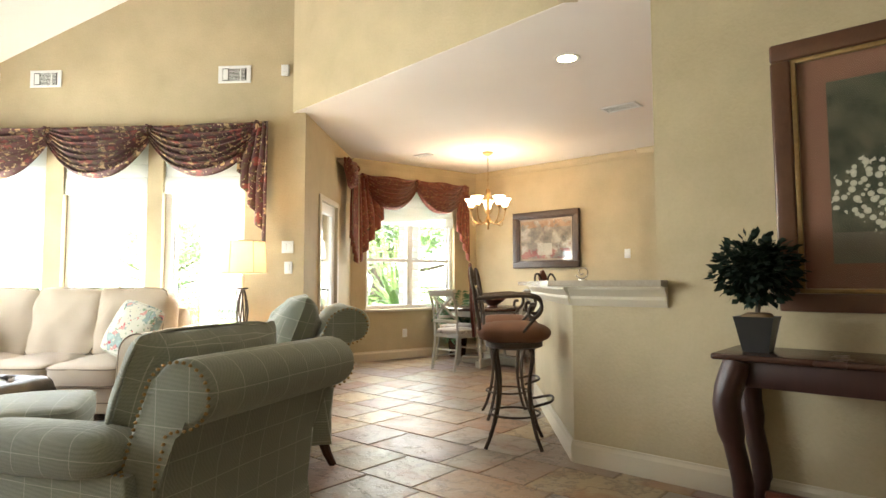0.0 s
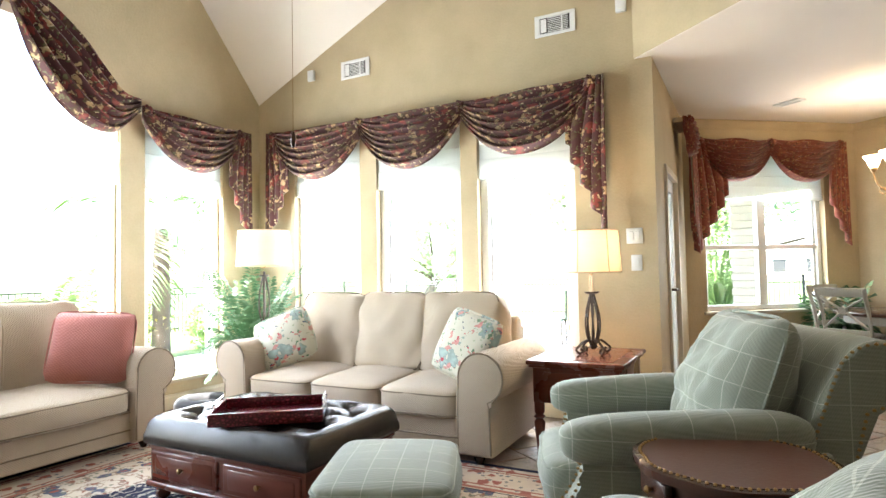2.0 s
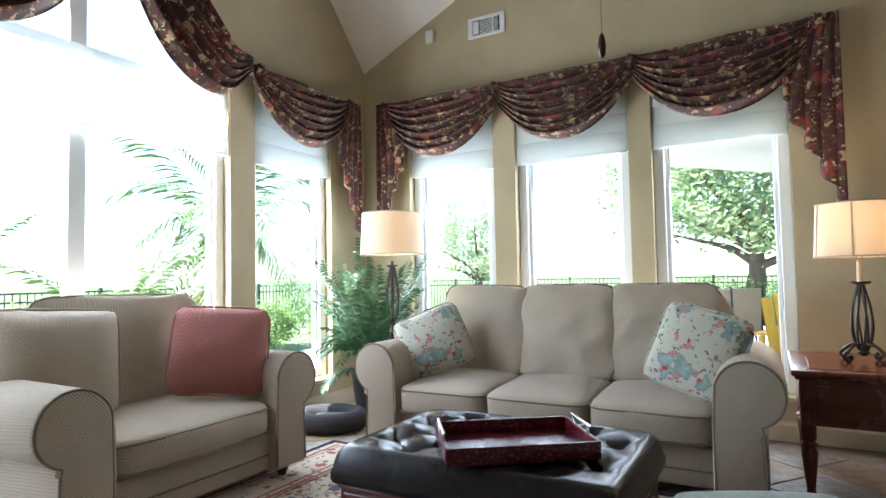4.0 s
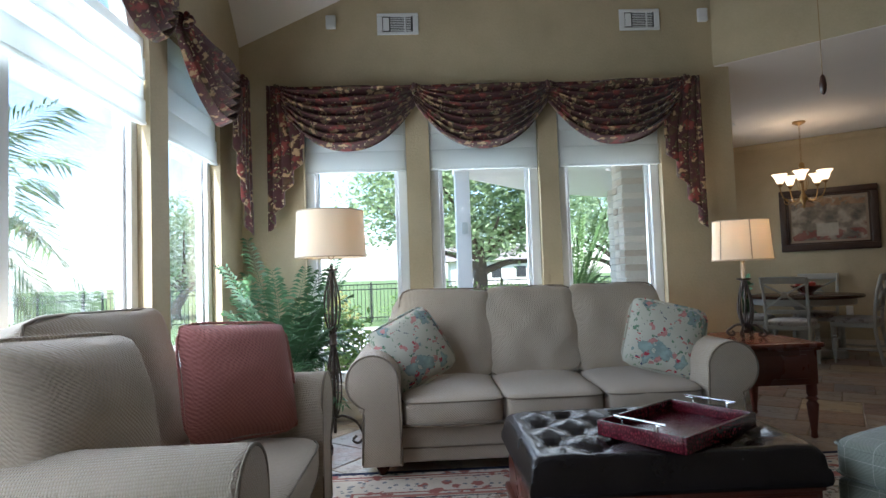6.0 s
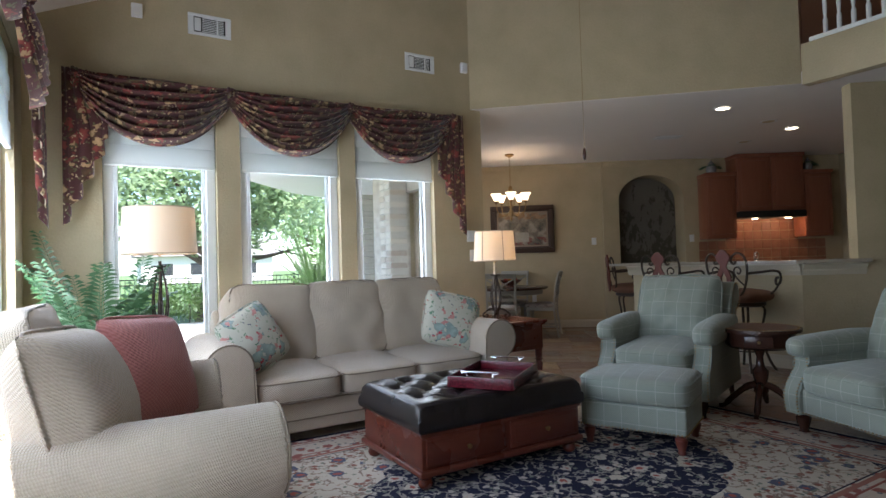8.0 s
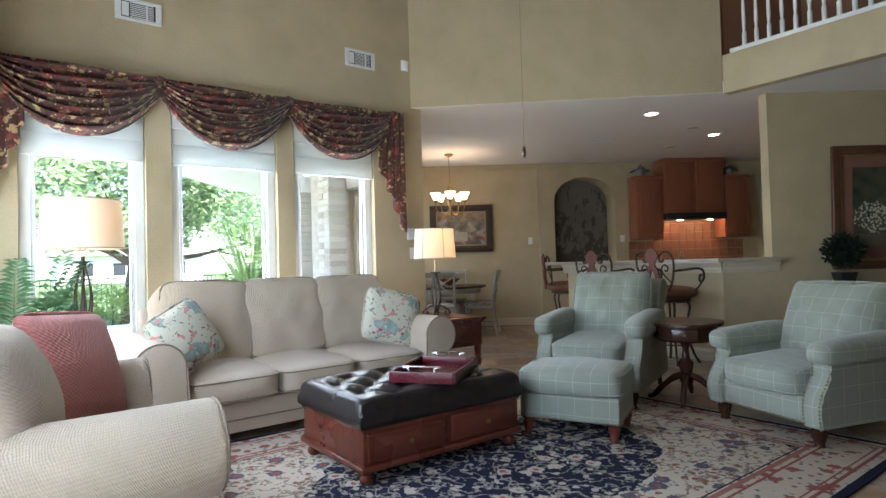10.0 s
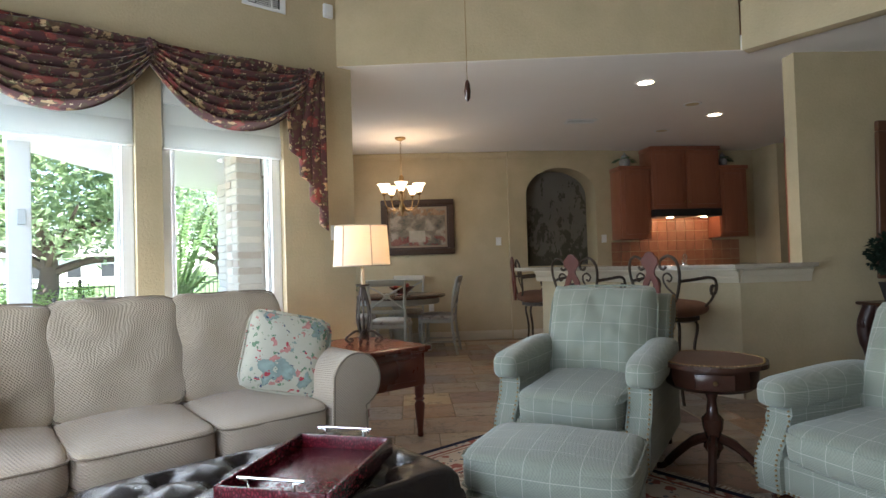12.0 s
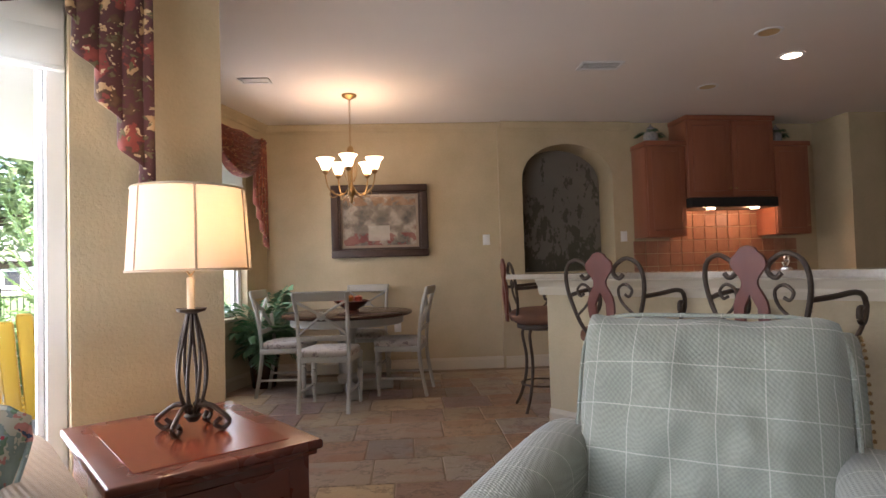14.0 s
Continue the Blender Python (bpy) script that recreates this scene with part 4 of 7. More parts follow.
def scroll_foot(bm, a, rise, reach, curl):
    pts = [(0.015, rise), (0.06, rise * 1.02), (reach * 0.75, rise * 0.75), (reach, curl * 1.1), (reach - curl * 0.8, 0.008), (reach - curl * 1.7, curl * 0.7), (reach - curl * 1.1, curl * 1.3)]
    return tube(bm, smooth_path([(u * math.cos(a), u * math.sin(a), z) for u, z in pts], 5), 0.0085, 8)


tl_ = thing("table_lamp", pose(-2.145, 5.345, 0.615), "lit table lamp of brown iron rods with cream shade", "table lamp")
for k in range(4):
    part("scroll_foot", scroll_foot(B(), math.pi / 4 + k * math.pi / 2, 0.085, 0.13, 0.030), IRON, tl_)
iron_basket(tl_, 0.05, 0.40, 0.036, 8)
part("collar", lathe(B(), [(0.014, 0.03), (0.03, 0.05), (0.012, 0.07)], 14), IRON, tl_)
part("drip_plate", lathe(B(), [(0.012, 0.395), (0.045, 0.405), (0.05, 0.415), (0.012, 0.41)], 20), IRON, tl_)
part("candle", lathe(B(), [(0.013, 0.41), (0.013, 0.52)], 14), LINING, tl_, "cream candle sleeve")
lamp_head(tl_, 0.545, 0.822, 0.200, 0.182, 6)
lamp("lamp_bulb", "POINT", (-2.145, 5.345, 1.32), 1.9, (1.0, 0.72, 0.47), 0.06)

fl = thing("floor_lamp", pose(-5.03, 5.245, 0), "lit floor lamp of brown iron rods on scroll feet", "floor lamp")
for k in range(3):
    part("scroll_foot", scroll_foot(B(), 0.5 + k * 2 * math.pi / 3, 0.20, 0.20, 0.045), IRON, fl)
part("pole", lathe(B(), [(0.011, 0.10), (0.011, 1.22)], 12), IRON, fl)
iron_basket(fl, 0.20, 0.68, 0.036, 6)
iron_basket(fl, 0.76, 1.18, 0.040, 6)
part("collar", lathe(B(), [(0.012, 0.66), (0.03, 0.69), (0.022, 0.72), (0.03, 0.75), (0.012, 0.78)], 16), IRON, fl)
part("drip_plate", lathe(B(), [(0.012, 1.17), (0.04, 1.18), (0.045, 1.19), (0.012, 1.19)], 18), IRON, fl)
lamp_head(fl, 1.27, 1.578, 0.238, 0.222)
lamp("lamp_bulb", "POINT", (-5.03, 5.245, 1.42), 1.2, (1.0, 0.72, 0.47), 0.06)

rt = thing("round_table", pose(-1.26, 3.33, 0), "dark walnut pedestal table with scalloped round top", "side table")
ring = [(0.272 * (1 + 0.035 * abs(math.cos(4 * a))) * math.cos(a), 0.272 * (1 + 0.035 * abs(math.cos(4 * a))) * math.sin(a)) for a in [2 * math.pi * k / 64 for k in range(64)]]
bm = B()
lo = [bm.verts.new((x, y, 0.592)) for x, y in ring]
hi = [bm.verts.new((x, y, 0.615)) for x, y in ring]
inn = [bm.verts.new((x * 0.95, y * 0.95, 0.617)) for x, y in ring]
bm.faces.new(lo[::-1])
bm.faces.new(inn)
for i in range(64):
    j = (i + 1) % 64
    bm.faces.new((lo[i], lo[j], hi[j], hi[i]))
    bm.faces.new((hi[i], hi[j], inn[j], inn[i]))
part("tabletop", bm, WALNUT, rt)
bm = B()
bm.faces.new([bm.verts.new((x * 0.90, y * 0.90, 0.6185)) for x, y in ring])
part("leather_inset", bm, mottled("tan_leather", (0.06, 0.02, 0.012), (0.12, 0.045, 0.026), 5.0, 0.4, 90.0, 0.2), rt, "reddish tan leather inset")
tagged(part("nailhead_trim", nail_row(B(), [(x * 0.925, y * 0.925, 0.618) for x, y in ring + ring[:1]], 0.02, 0.006), BRASS, rt, "ring of small brass nailheads"), kind="stuff")
part("apron", lathe(B(), [(0.20, 0.47), (0.225, 0.49), (0.235, 0.592)], 40), WALNUT, rt)
part("drawer", box(B(), -0.09, 0.09, -0.245, -0.22, 0.50, 0.575, 0.006, m=pose(0, 0, 0, 0, 0, -60)), WALNUT, rt)
part("knob", lathe(B(), [(0.004, 0), (0.012, 0.014), (0.005, 0.022)], 12, pose(0, 0, 0, 0, 0, -60) @ pose(0, -0.245, 0.535, 90)), BRASS, rt, "small brass knob")
part("pedestal", lathe(B(), [(0.03, 0.12), (0.05, 0.15), (0.045, 0.17), (0.03, 0.19), (0.05, 0.25), (0.055, 0.30), (0.03, 0.33), (0.022, 0.40), (0.035, 0.44), (0.055, 0.47)], 22), WALNUT, rt)
for k in range(4):
    a = 0.4 + k * math.pi / 2
    part("leg", tube(B(), smooth_path([(u * math.cos(a), u * math.sin(a), z) for u, z in ((0.03, 0.20), (0.10, 0.17), (0.19, 0.09), (0.25, 0.025), (0.285, 0.016))], 5), [0.026] * 6 + [0.022] * 8 + [0.016] * 7, 8), WALNUT, rt)

# ---- window valances ----


def swag(bm, w, drop, lean=0.0, folds=6, out=0.09, nu=30, nv=64):
    """A draped half-moon of cloth hung from (0, 0) to (w, lean); folds sweep from end to end."""
    g = []
    for j in range(nv + 1):
        v = j / nv
        row = []
        for i in range(nu + 1):
            u = i / nu
            s = max(0.0, 1 - abs(2 * u - 1) ** 2.1)
            gather = 1 - s
            z = lean * u - 0.012 * s - drop * s * v ** 0.78 - 0.13 * gather * v - 0.008 * math.sin(3.0 * math.pi * u)
            fold = 0.5 - 0.5 * math.cos(2 * math.pi * (folds + 1) * (v ** 0.9 + 0.025 * math.sin(5 * u + w * 9)))
            y = -(0.03 + out * 0.55 * s * math.sin(math.pi * min(1, v * 0.75 + 0.12)) + 0.080 * fold * (0.45 + 0.55 * s))
            z += 0.014 * fold * s
            y += 0.006 * noise.noise((u * 6, v * 9, w * 5))
            row.append(bm.verts.new((w * u, y, z)))
        g.append(row)
    for j in range(nv):
        for i in range(nu):
            bm.faces.new((g[j][i], g[j][i + 1], g[j + 1][i + 1], g[j + 1][i]))
    return bm


def cascade(bm, w, short, long, pleats=4, flip=1, nv=20):
    """A pleated tail; its hem steps down in zigzags from the inner to the outer edge."""
    nu = pleats * 12
    g = []
    for i in range(nu + 1):
        u = i / nu
        ph = u * pleats
        wave = 2 * math.pi * ph
        length = short + (long - short) * u
        row = []
        for j in range(nv + 1):
            v = j / nv
            spread = 0.55 + 0.45 * min(1.0, v * 1.6)
            q = u + 0.42 / pleats * math.sin(wave) * (0.35 + 0.65 * v)
            x = (q - 1.0) * w * spread if flip > 0 else (1.0 - q) * w * spread
            y = -0.04 - 0.028 * math.cos(wave) * (0.5 + 0.5 * v) - 0.02 * u + 0.004 * noise.noise((u * 5, v * 5, 1.0))
            row.append(bm.verts.new((x, y, -length * v)))
        g.append(row)
    for i in range(nu):
        for j in range(nv):
            bm.faces.new((g[i][j], g[i + 1][j], g[i + 1][j + 1], g[i][j + 1]))
    return bm


def rosette(bm, m, r=0.055):
    for k in range(9):
        a = k * 2.4
        cushion(bm, 0.055, 0.035, 0.03, m @ pose(r * 0.5 * (k / 8) * math.cos(a), -0.10 + 0.004 * k, r * 0.6 * (k / 8) * math.sin(a), 20 * math.cos(a), k * 40, 0), 2.3, 0, 4, 0.004, k)
    return bm


def valance(m, knots, drop, tails, material, label, drops=None):
    """Swags between knots (s, z) on a wall frame m, a rosette on each knot, tails (s, z, width, short, long, side)."""
    v = thing("valance", m, label, "curtain", "swag valances")
    for i in range(len(knots) - 1):
        (s0, z0), (s1, z1) = knots[i], knots[i + 1]
        d = drops[i] if drops else drop
        o = part("swag", swag(B(), s1 - s0 + 0.04, d, z1 - z0, 6 + i % 2), material, v, solid=0.004)
        o.location = (s0 - 0.02, -0.06 - 0.006 * (i % 2), z0)
    for s, z in knots:
        tagged(part("rosette", rosette(B(), pose(s, -0.075, z - 0.045)), material, v), kind="stuff")
    for s, z, w, a, b, side in tails:
        o = part("tail", cascade(B(), w, a, b, 4, side), material, v, solid=0.004)
        o.data.materials.append(LINING)
        o.modifiers[0].material_offset = 1
        o.location = (s, -0.08, z)
    board = part("board", box(B(), min(k[0] for k in knots), max(k[0] for k in knots), -0.088, -0.004, min(k[1] for k in knots) - 0.05, min(k[1] for k in knots) - 0.008), LINING, v)
    return v


n0 = XW
valance(NM, [(-5.52 - n0, 2.67), (-4.43 - n0, 2.66), (-3.36 - n0, 2.66), (-2.24 - n0, 2.68)], 0.53,
        [(-5.60 - n0, 2.66, 0.29, 0.50, 1.16, -1), (-2.13 - n0, 2.67, -0.31, 0.50, 1.24, -1)], DRAPE, "burgundy floral swag valance with pleated tails over the windows")
w0 = 2.6
valance(WM, [(4.58 + w0, 2.66), (5.60 + w0, 2.66)], 0.50, [(5.74 + w0, 2.65, -0.27, 0.45, 1.18, -1)], DRAPE, "burgundy floral swag valance with a pleated tail")
valance(WM, [(1.48 + w0, 2.66), (2.50 + w0, 2.66)], 0.50, [(1.34 + w0, 2.65, 0.27, 0.45, 1.18, -1)], DRAPE, "burgundy floral swag valance with a pleated tail")


def arch_swag(c, side, nu=40, nv=44):
    """A deep swag from the crown of the arched window, sagging to the knot beside its spring."""
    upper = smooth_path([(0.03, 0, 3.34), (0.26, 0, 3.24), (0.50, 0, 3.06), (0.71, 0, 2.84), (0.84, 0, 2.73), (1.02, 0, 2.71)], 8)
    lower = smooth_path([(0.02, 0, 3.16), (0.14, 0, 2.82), (0.31, 0, 2.55), (0.54, 0, 2.39), (0.78, 0, 2.38), (1.01, 0, 2.60)], 8)
    bm = B()
    g = []
    for j in range(nv + 1):
        v = j / nv
        row = []
        for i in range(nu + 1):
            p = upper[i].lerp(lower[i], v)
            s = math.sin(math.pi * i / nu) ** 0.7
            fold = 0.5 - 0.5 * math.cos(2 * math.pi * 6 * (v ** 0.9 + 0.02 * math.sin(6 * i / nu)))
            y = -(0.03 + 0.05 * s * math.sin(math.pi * min(1, 0.15 + v * 0.8)) + 0.07 * fold * (0.4 + 0.6 * s))
            row.append(bm.verts.new((c + side * p.x, y, p.z + 0.012 * fold * s)))
        g.append(row)
    for j in range(nv):
        for i in range(nu):
            bm.faces.new((g[j][i], g[j][i + 1], g[j + 1][i + 1], g[j + 1][i]))
    return bm


v = thing("valance", WM @ pose(0, -0.05, 0), "burgundy floral swags round the arched window head", "curtain", "swag valances")
mid = (W_MID[0] + W_MID[1]) / 2 + 2.6
for side in (-1, 1):
    part("swag", arch_swag(mid, side), DRAPE, v, solid=0.004)
tagged(part("rosette", rosette(B(), pose(mid, -0.03, 3.30)), DRAPE, v), kind="stuff")

NDRAPE = floral("dining_drape_print", (0.20, 0.055, 0.038), [((0.32, 0.11, 0.06), 0.42, 2.0), ((0.42, 0.25, 0.12), 0.30, 2.6), ((0.08, 0.05, 0.03), 0.3, 2.4)], 11.0, 0.85)
l_ = NOOK_L
valance(NOOK_M, [(l_ - 2.04, 2.57), (l_ - 1.17, 2.57), (l_ - 0.32, 2.57)], 0.47, [(l_ - 2.10, 2.55, 0.38, 0.6, 1.20, -1), (l_ - 0.25, 2.55, -0.22, 0.6, 1.16, -1)], NDRAPE, "rust printed swag valance over the dining window")
valance(DM, [(1.30, 2.62), (1.80, 2.62)], 0.35, [(1.84, 2.60, -0.26, 0.9, 1.28, -1)], NDRAPE, "rust printed side drape beside the patio door")

# ---- rug ----
n = Nodes("persian_rug", 0.95, 0.0, 0.1)
o = n.xyz()
ax, ay = n.math("ABSOLUTE", o[0]), n.math("ABSOLUTE", o[1])
edge = n.math("MINIMUM", n.math("SUBTRACT", 1.86, ax), n.math("SUBTRACT", 1.40, ay))
wob = n.math("MULTIPLY", n.math("SUBTRACT", n.noise(5.0, 2.0), 0.5), 0.22)
rr = n.math("ADD", n.math("SQRT", n.math("ADD", n.math("POWER", n.math("DIVIDE", ax, 1.22), 2.0), n.math("POWER", n.math("DIVIDE", ay, 0.86), 2.0))), wob)
navy_area = n.math("MAXIMUM", n.math("LESS_THAN", rr, 0.86), n.math("GREATER_THAN", n.math("ADD", n.math("ADD", ax, n.math("MULTIPLY", ay, 1.2)), wob), 2.52))
cream = n.mix(n.noise(3.0, 4.0), (0.46, 0.40, 0.33), (0.62, 0.56, 0.47))
navy = n.mix(n.noise(4.0, 4.0), (0.012, 0.014, 0.032), (0.028, 0.030, 0.060))
base = n.mix(navy_area, cream, navy)


def motif(scale, size, pick_over, shift):
    v = n.node("ShaderNodeTexVoronoi", Scale=scale)
    mp = n.t.nodes.new("ShaderNodeMapping")
    mp.inputs["Location"].default_value = (shift, shift * 0.7, 0)
    n.link(n.co.outputs["Object"], mp.inputs["Vector"])
    n.link(mp.outputs[0], v.inputs["Vector"])
    d = n.math("ADD", v.outputs["Distance"], n.math("MULTIPLY", n.math("SUBTRACT", n.noise(scale * 3.5, 2.0), 0.5), 0.55))
    pick = n.math("GREATER_THAN", n.node("ShaderNodeSeparateColor", Color=v.outputs["Color"]).outputs[1], pick_over)
    return n.math("MULTIPLY", n.math("LESS_THAN", d, size), pick)


vine = n.math("LESS_THAN", n.math("ABSOLUTE", n.math("SUBTRACT", n.noise(9.0, 3.0), 0.5)), 0.022)
leaf_tint = n.mix(navy_area, (0.20, 0.13, 0.10), (0.36, 0.33, 0.28))
base = n.mix(n.math("MULTIPLY", vine, 0.8), base, leaf_tint)
base = n.mix(motif(16.0, 0.30, 0.25, 1.0), base, n.mix(navy_area, (0.26, 0.12, 0.09), (0.44, 0.39, 0.33)))
base = n.mix(motif(8.0, 0.34, 0.45, 3.0), base, n.mix(navy_area, (0.10, 0.11, 0.16), (0.50, 0.44, 0.36)))
base = n.mix(motif(8.0, 0.15, 0.45, 3.0), base, (0.33, 0.10, 0.08))
base = n.mix(motif(22.0, 0.26, 0.55, 5.0), base, (0.18, 0.20, 0.16))


def band(lo, hi):
    return n.math("MULTIPLY", n.math("GREATER_THAN", edge, lo), n.math("LESS_THAN", edge, hi))


border = n.mix(n.noise(14.0, 3.0), (0.50, 0.42, 0.34), (0.60, 0.52, 0.43))
border = n.mix(motif(11.0, 0.36, 0.2, 7.0), border, (0.30, 0.11, 0.09))
border = n.mix(motif(24.0, 0.30, 0.3, 9.0), border, (0.16, 0.17, 0.19))
base = n.mix(band(0.0, 0.42), base, border)
for lo, hi, c in ((-1, 0.045, (0.018, 0.02, 0.045)), (0.085, 0.105, (0.28, 0.10, 0.08)), (0.125, 0.135, (0.28, 0.10, 0.08)), (0.33, 0.345, (0.28, 0.10, 0.08)), (0.37, 0.40, (0.34, 0.15, 0.12)), (0.41, 0.42, (0.03, 0.03, 0.05))):
    base = n.mix(band(lo, hi), base, c)
n.colour(base)
n.bump(n.noise(260.0, 2.0), 0.6, 0.004)
rug = thing("rug", pose(-3.29, 3.30, 0.0), "cream and navy persian rug with floral medallion", "rug")
part("field", box(B(), -1.86, 1.86, -1.40, 1.40, 0.0005, 0.012, 0.004), n.mat, rug)
bm = B()
for side in (-1, 1):
    for i in range(280):
        y = -1.39 + 2.78 * i / 279
        x = side * 1.858
        a, b = random.uniform(-0.012, 0.012), random.uniform(0.05, 0.075)
        vs = [bm.verts.new(p) for p in ((x, y - 0.003, 0.004), (x, y + 0.003, 0.004), (x + side * b, y + a + 0.002, 0.002), (x + side * b, y + a - 0.002, 0.002))]
        bm.faces.new(vs)
tagged(part("fringe", bm, mottled("fringe_cotton", (0.55, 0.50, 0.42), (0.66, 0.60, 0.52), 30.0, 0.9), rug, "off-white cotton fringe", smooth=False), kind="stuff")

# ---- plants ----
FROND = mottled("palm_leaf", (0.035, 0.10, 0.04), (0.10, 0.21, 0.085), 5.0, 0.45, 60.0, 0.1)
FROND_L = mottled("bright_leaf", (0.05, 0.11, 0.025), (0.13, 0.22, 0.06), 3.0, 0.5, 60.0, 0.1)
BARK = mottled("bark", (0.05, 0.038, 0.028), (0.13, 0.10, 0.075), 7.0, 0.9, 40.0, 0.8, dist=0.02)
SOIL = mottled("soil", (0.02, 0.014, 0.01), (0.05, 0.035, 0.025), 20.0, 0.95, 60.0, 0.8)


def frond(bm, base, az, length, rise, droop, leaflets=16, leaf=0.16, width=0.014, keel=0.5):
    """An arching stalk with paired leaflets."""
    d = Vector((math.cos(az), math.sin(az), 0))
    side = Vector((-d.y, d.x, 0))
    pts = []
    for i in range(13):
        u = i / 12
        pts.append(Vector(base) + d * length * (u * 0.85) + Vector((0, 0, rise * length * u - droop * length * u * u)))
    tube(bm, pts, [0.006 * (1 - 0.8 * i / 12) for i in range(13)], 4)
    for k in range(leaflets):
        u = 0.22 + 0.78 * k / (leaflets - 1)
        i = min(11, int(u * 12))
        c = pts[i].lerp(pts[i + 1], u * 12 - i)
        t = (pts[i + 1] - pts[i]).normalized()
        ll = leaf * (0.55 + 0.75 * math.sin(math.pi * min(1, u * 0.95))) * random.uniform(0.85, 1.1)
        for s in (-1, 1):
            out = (side * s * 0.8 + t * keel + Vector((0, 0, random.uniform(-0.25, 0.15)))).normalized()
            up = t.cross(out).normalized() * width * 0.2
            wv = t * width
            mid_ = c + out * ll * 0.5 + up
            tip = c + out * ll - Vector((0, 0, ll * 0.22))
            a = [bm.verts.new(p) for p in (c, mid_ - wv, tip, mid_ + wv)]
            bm.faces.new(a)
    return bm


def palm(name, m, label, fronds, length, leaf, pot, width=0.014, rise=(0.7, 1.3), leaflets=15):
    p = thing(name, m, label, "plant")
    r, h, mat = pot
    part("pot", lathe(B(), [(r * 0.72, 0), (r * 0.78, 0.02), (r, h * 0.92), (r * 1.06, h * 0.93), (r * 1.06, h), (r * 0.93, h), (r * 0.9, h * 0.88)], 28), mat, p)
    part("soil", lathe(B(), [(r * 0.9, h * 0.85), (r * 0.88, h * 0.87)], 20), SOIL, p)
    bm = B()
    for k in range(fronds):
        a = 2.4 * k + random.uniform(-0.3, 0.3)
        q = k / max(1, fronds - 1)
        frond(bm, (0.03 * math.cos(a), 0.03 * math.sin(a), h * 0.86 + 0.25 * random.random()), a, length * random.uniform(0.75, 1.1), rise[1] - (rise[1] - rise[0]) * q, 0.35 + 0.6 * q, leaflets, leaf, width)
    tagged(part("fronds", bm, FROND, p, "green feathery palm fronds", smooth=False), kind="stuff")
    return p


palm("potted_palm", pose(-5.40, 5.46, 0), "leafy green parlour palm in a dark pot", 52, 0.50, 0.10, (0.16, 0.34, BLACK), 0.011, (0.75, 2.3), 24)
palm("potted_plant", pose(-0.38, 8.92, 0), "tall green dracaena in a dark basket", 30, 0.34, 0.15, (0.15, 0.32, WALNUT), 0.016, (0.5, 1.9))

# ---- bar and its stools ----
bar_ob = thing("bar_top", pose(0, 0, 0), "pale granite bar top on a moulded half wall", "counter", kind="structure")
pts = [along(BAR_N, -90, -0.22, 0), (BAR_N[0] - 0.15, BAR_N[1] + 0.16), (BAR_S[0] - 0.15, BAR_S[1] - 0.03), along(BAR_S, W2_DIR, 0.02, -0.11), along(BAR_S, W2_DIR, PIER + 0.06, -0.11), along(BAR_S, W2_DIR, PIER + 0.06, -0.005), along(BAR_S, W2_DIR, PIER - 0.005, -0.005), along(BAR_S, W2_DIR, PIER - 0.005, 0.25), (BAR_N[0] + 0.28, BAR_S[1] + 0.22), (BAR_N[0] + 0.26, BAR_N[1] + 0.2)]
pts = [(BAR_N[0] + 0.24, BAR_N[1] + 0.24), (BAR_N[0] - 0.10, BAR_N[1] + 0.30), (BAR_N[0] - 0.15, BAR_N[1] + 0.12)] + pts[2:9]
bm = plate(B(), [(x, -y) for x, y in pts], [], pose(0, 0, 1.045, 90), 0.035)
part("slab", bm, STONE_TOP, bar_ob, smooth=False)
for p0, p1, a, b in ((BAR_N, BAR_S, -0.06, None), (BAR_S, W2_END, 0.0, PIER + 0.06)):
    for z0, z1, dd in ((0.985, 1.043, 0.05), (0.93, 0.986, 0.025)):
        o = strip("bar_moulding", p0, p1, z0, z1, dd, TRIM, a, b, [(0, z0), (-dd * 0.4, z0), (-dd, z1 - 0.015), (-dd, z1), (0, z1)])
SUEDE = mottled("brown_suede", (0.10, 0.045, 0.025), (0.22, 0.11, 0.065), 6.0, 0.95, 120.0, 0.15)


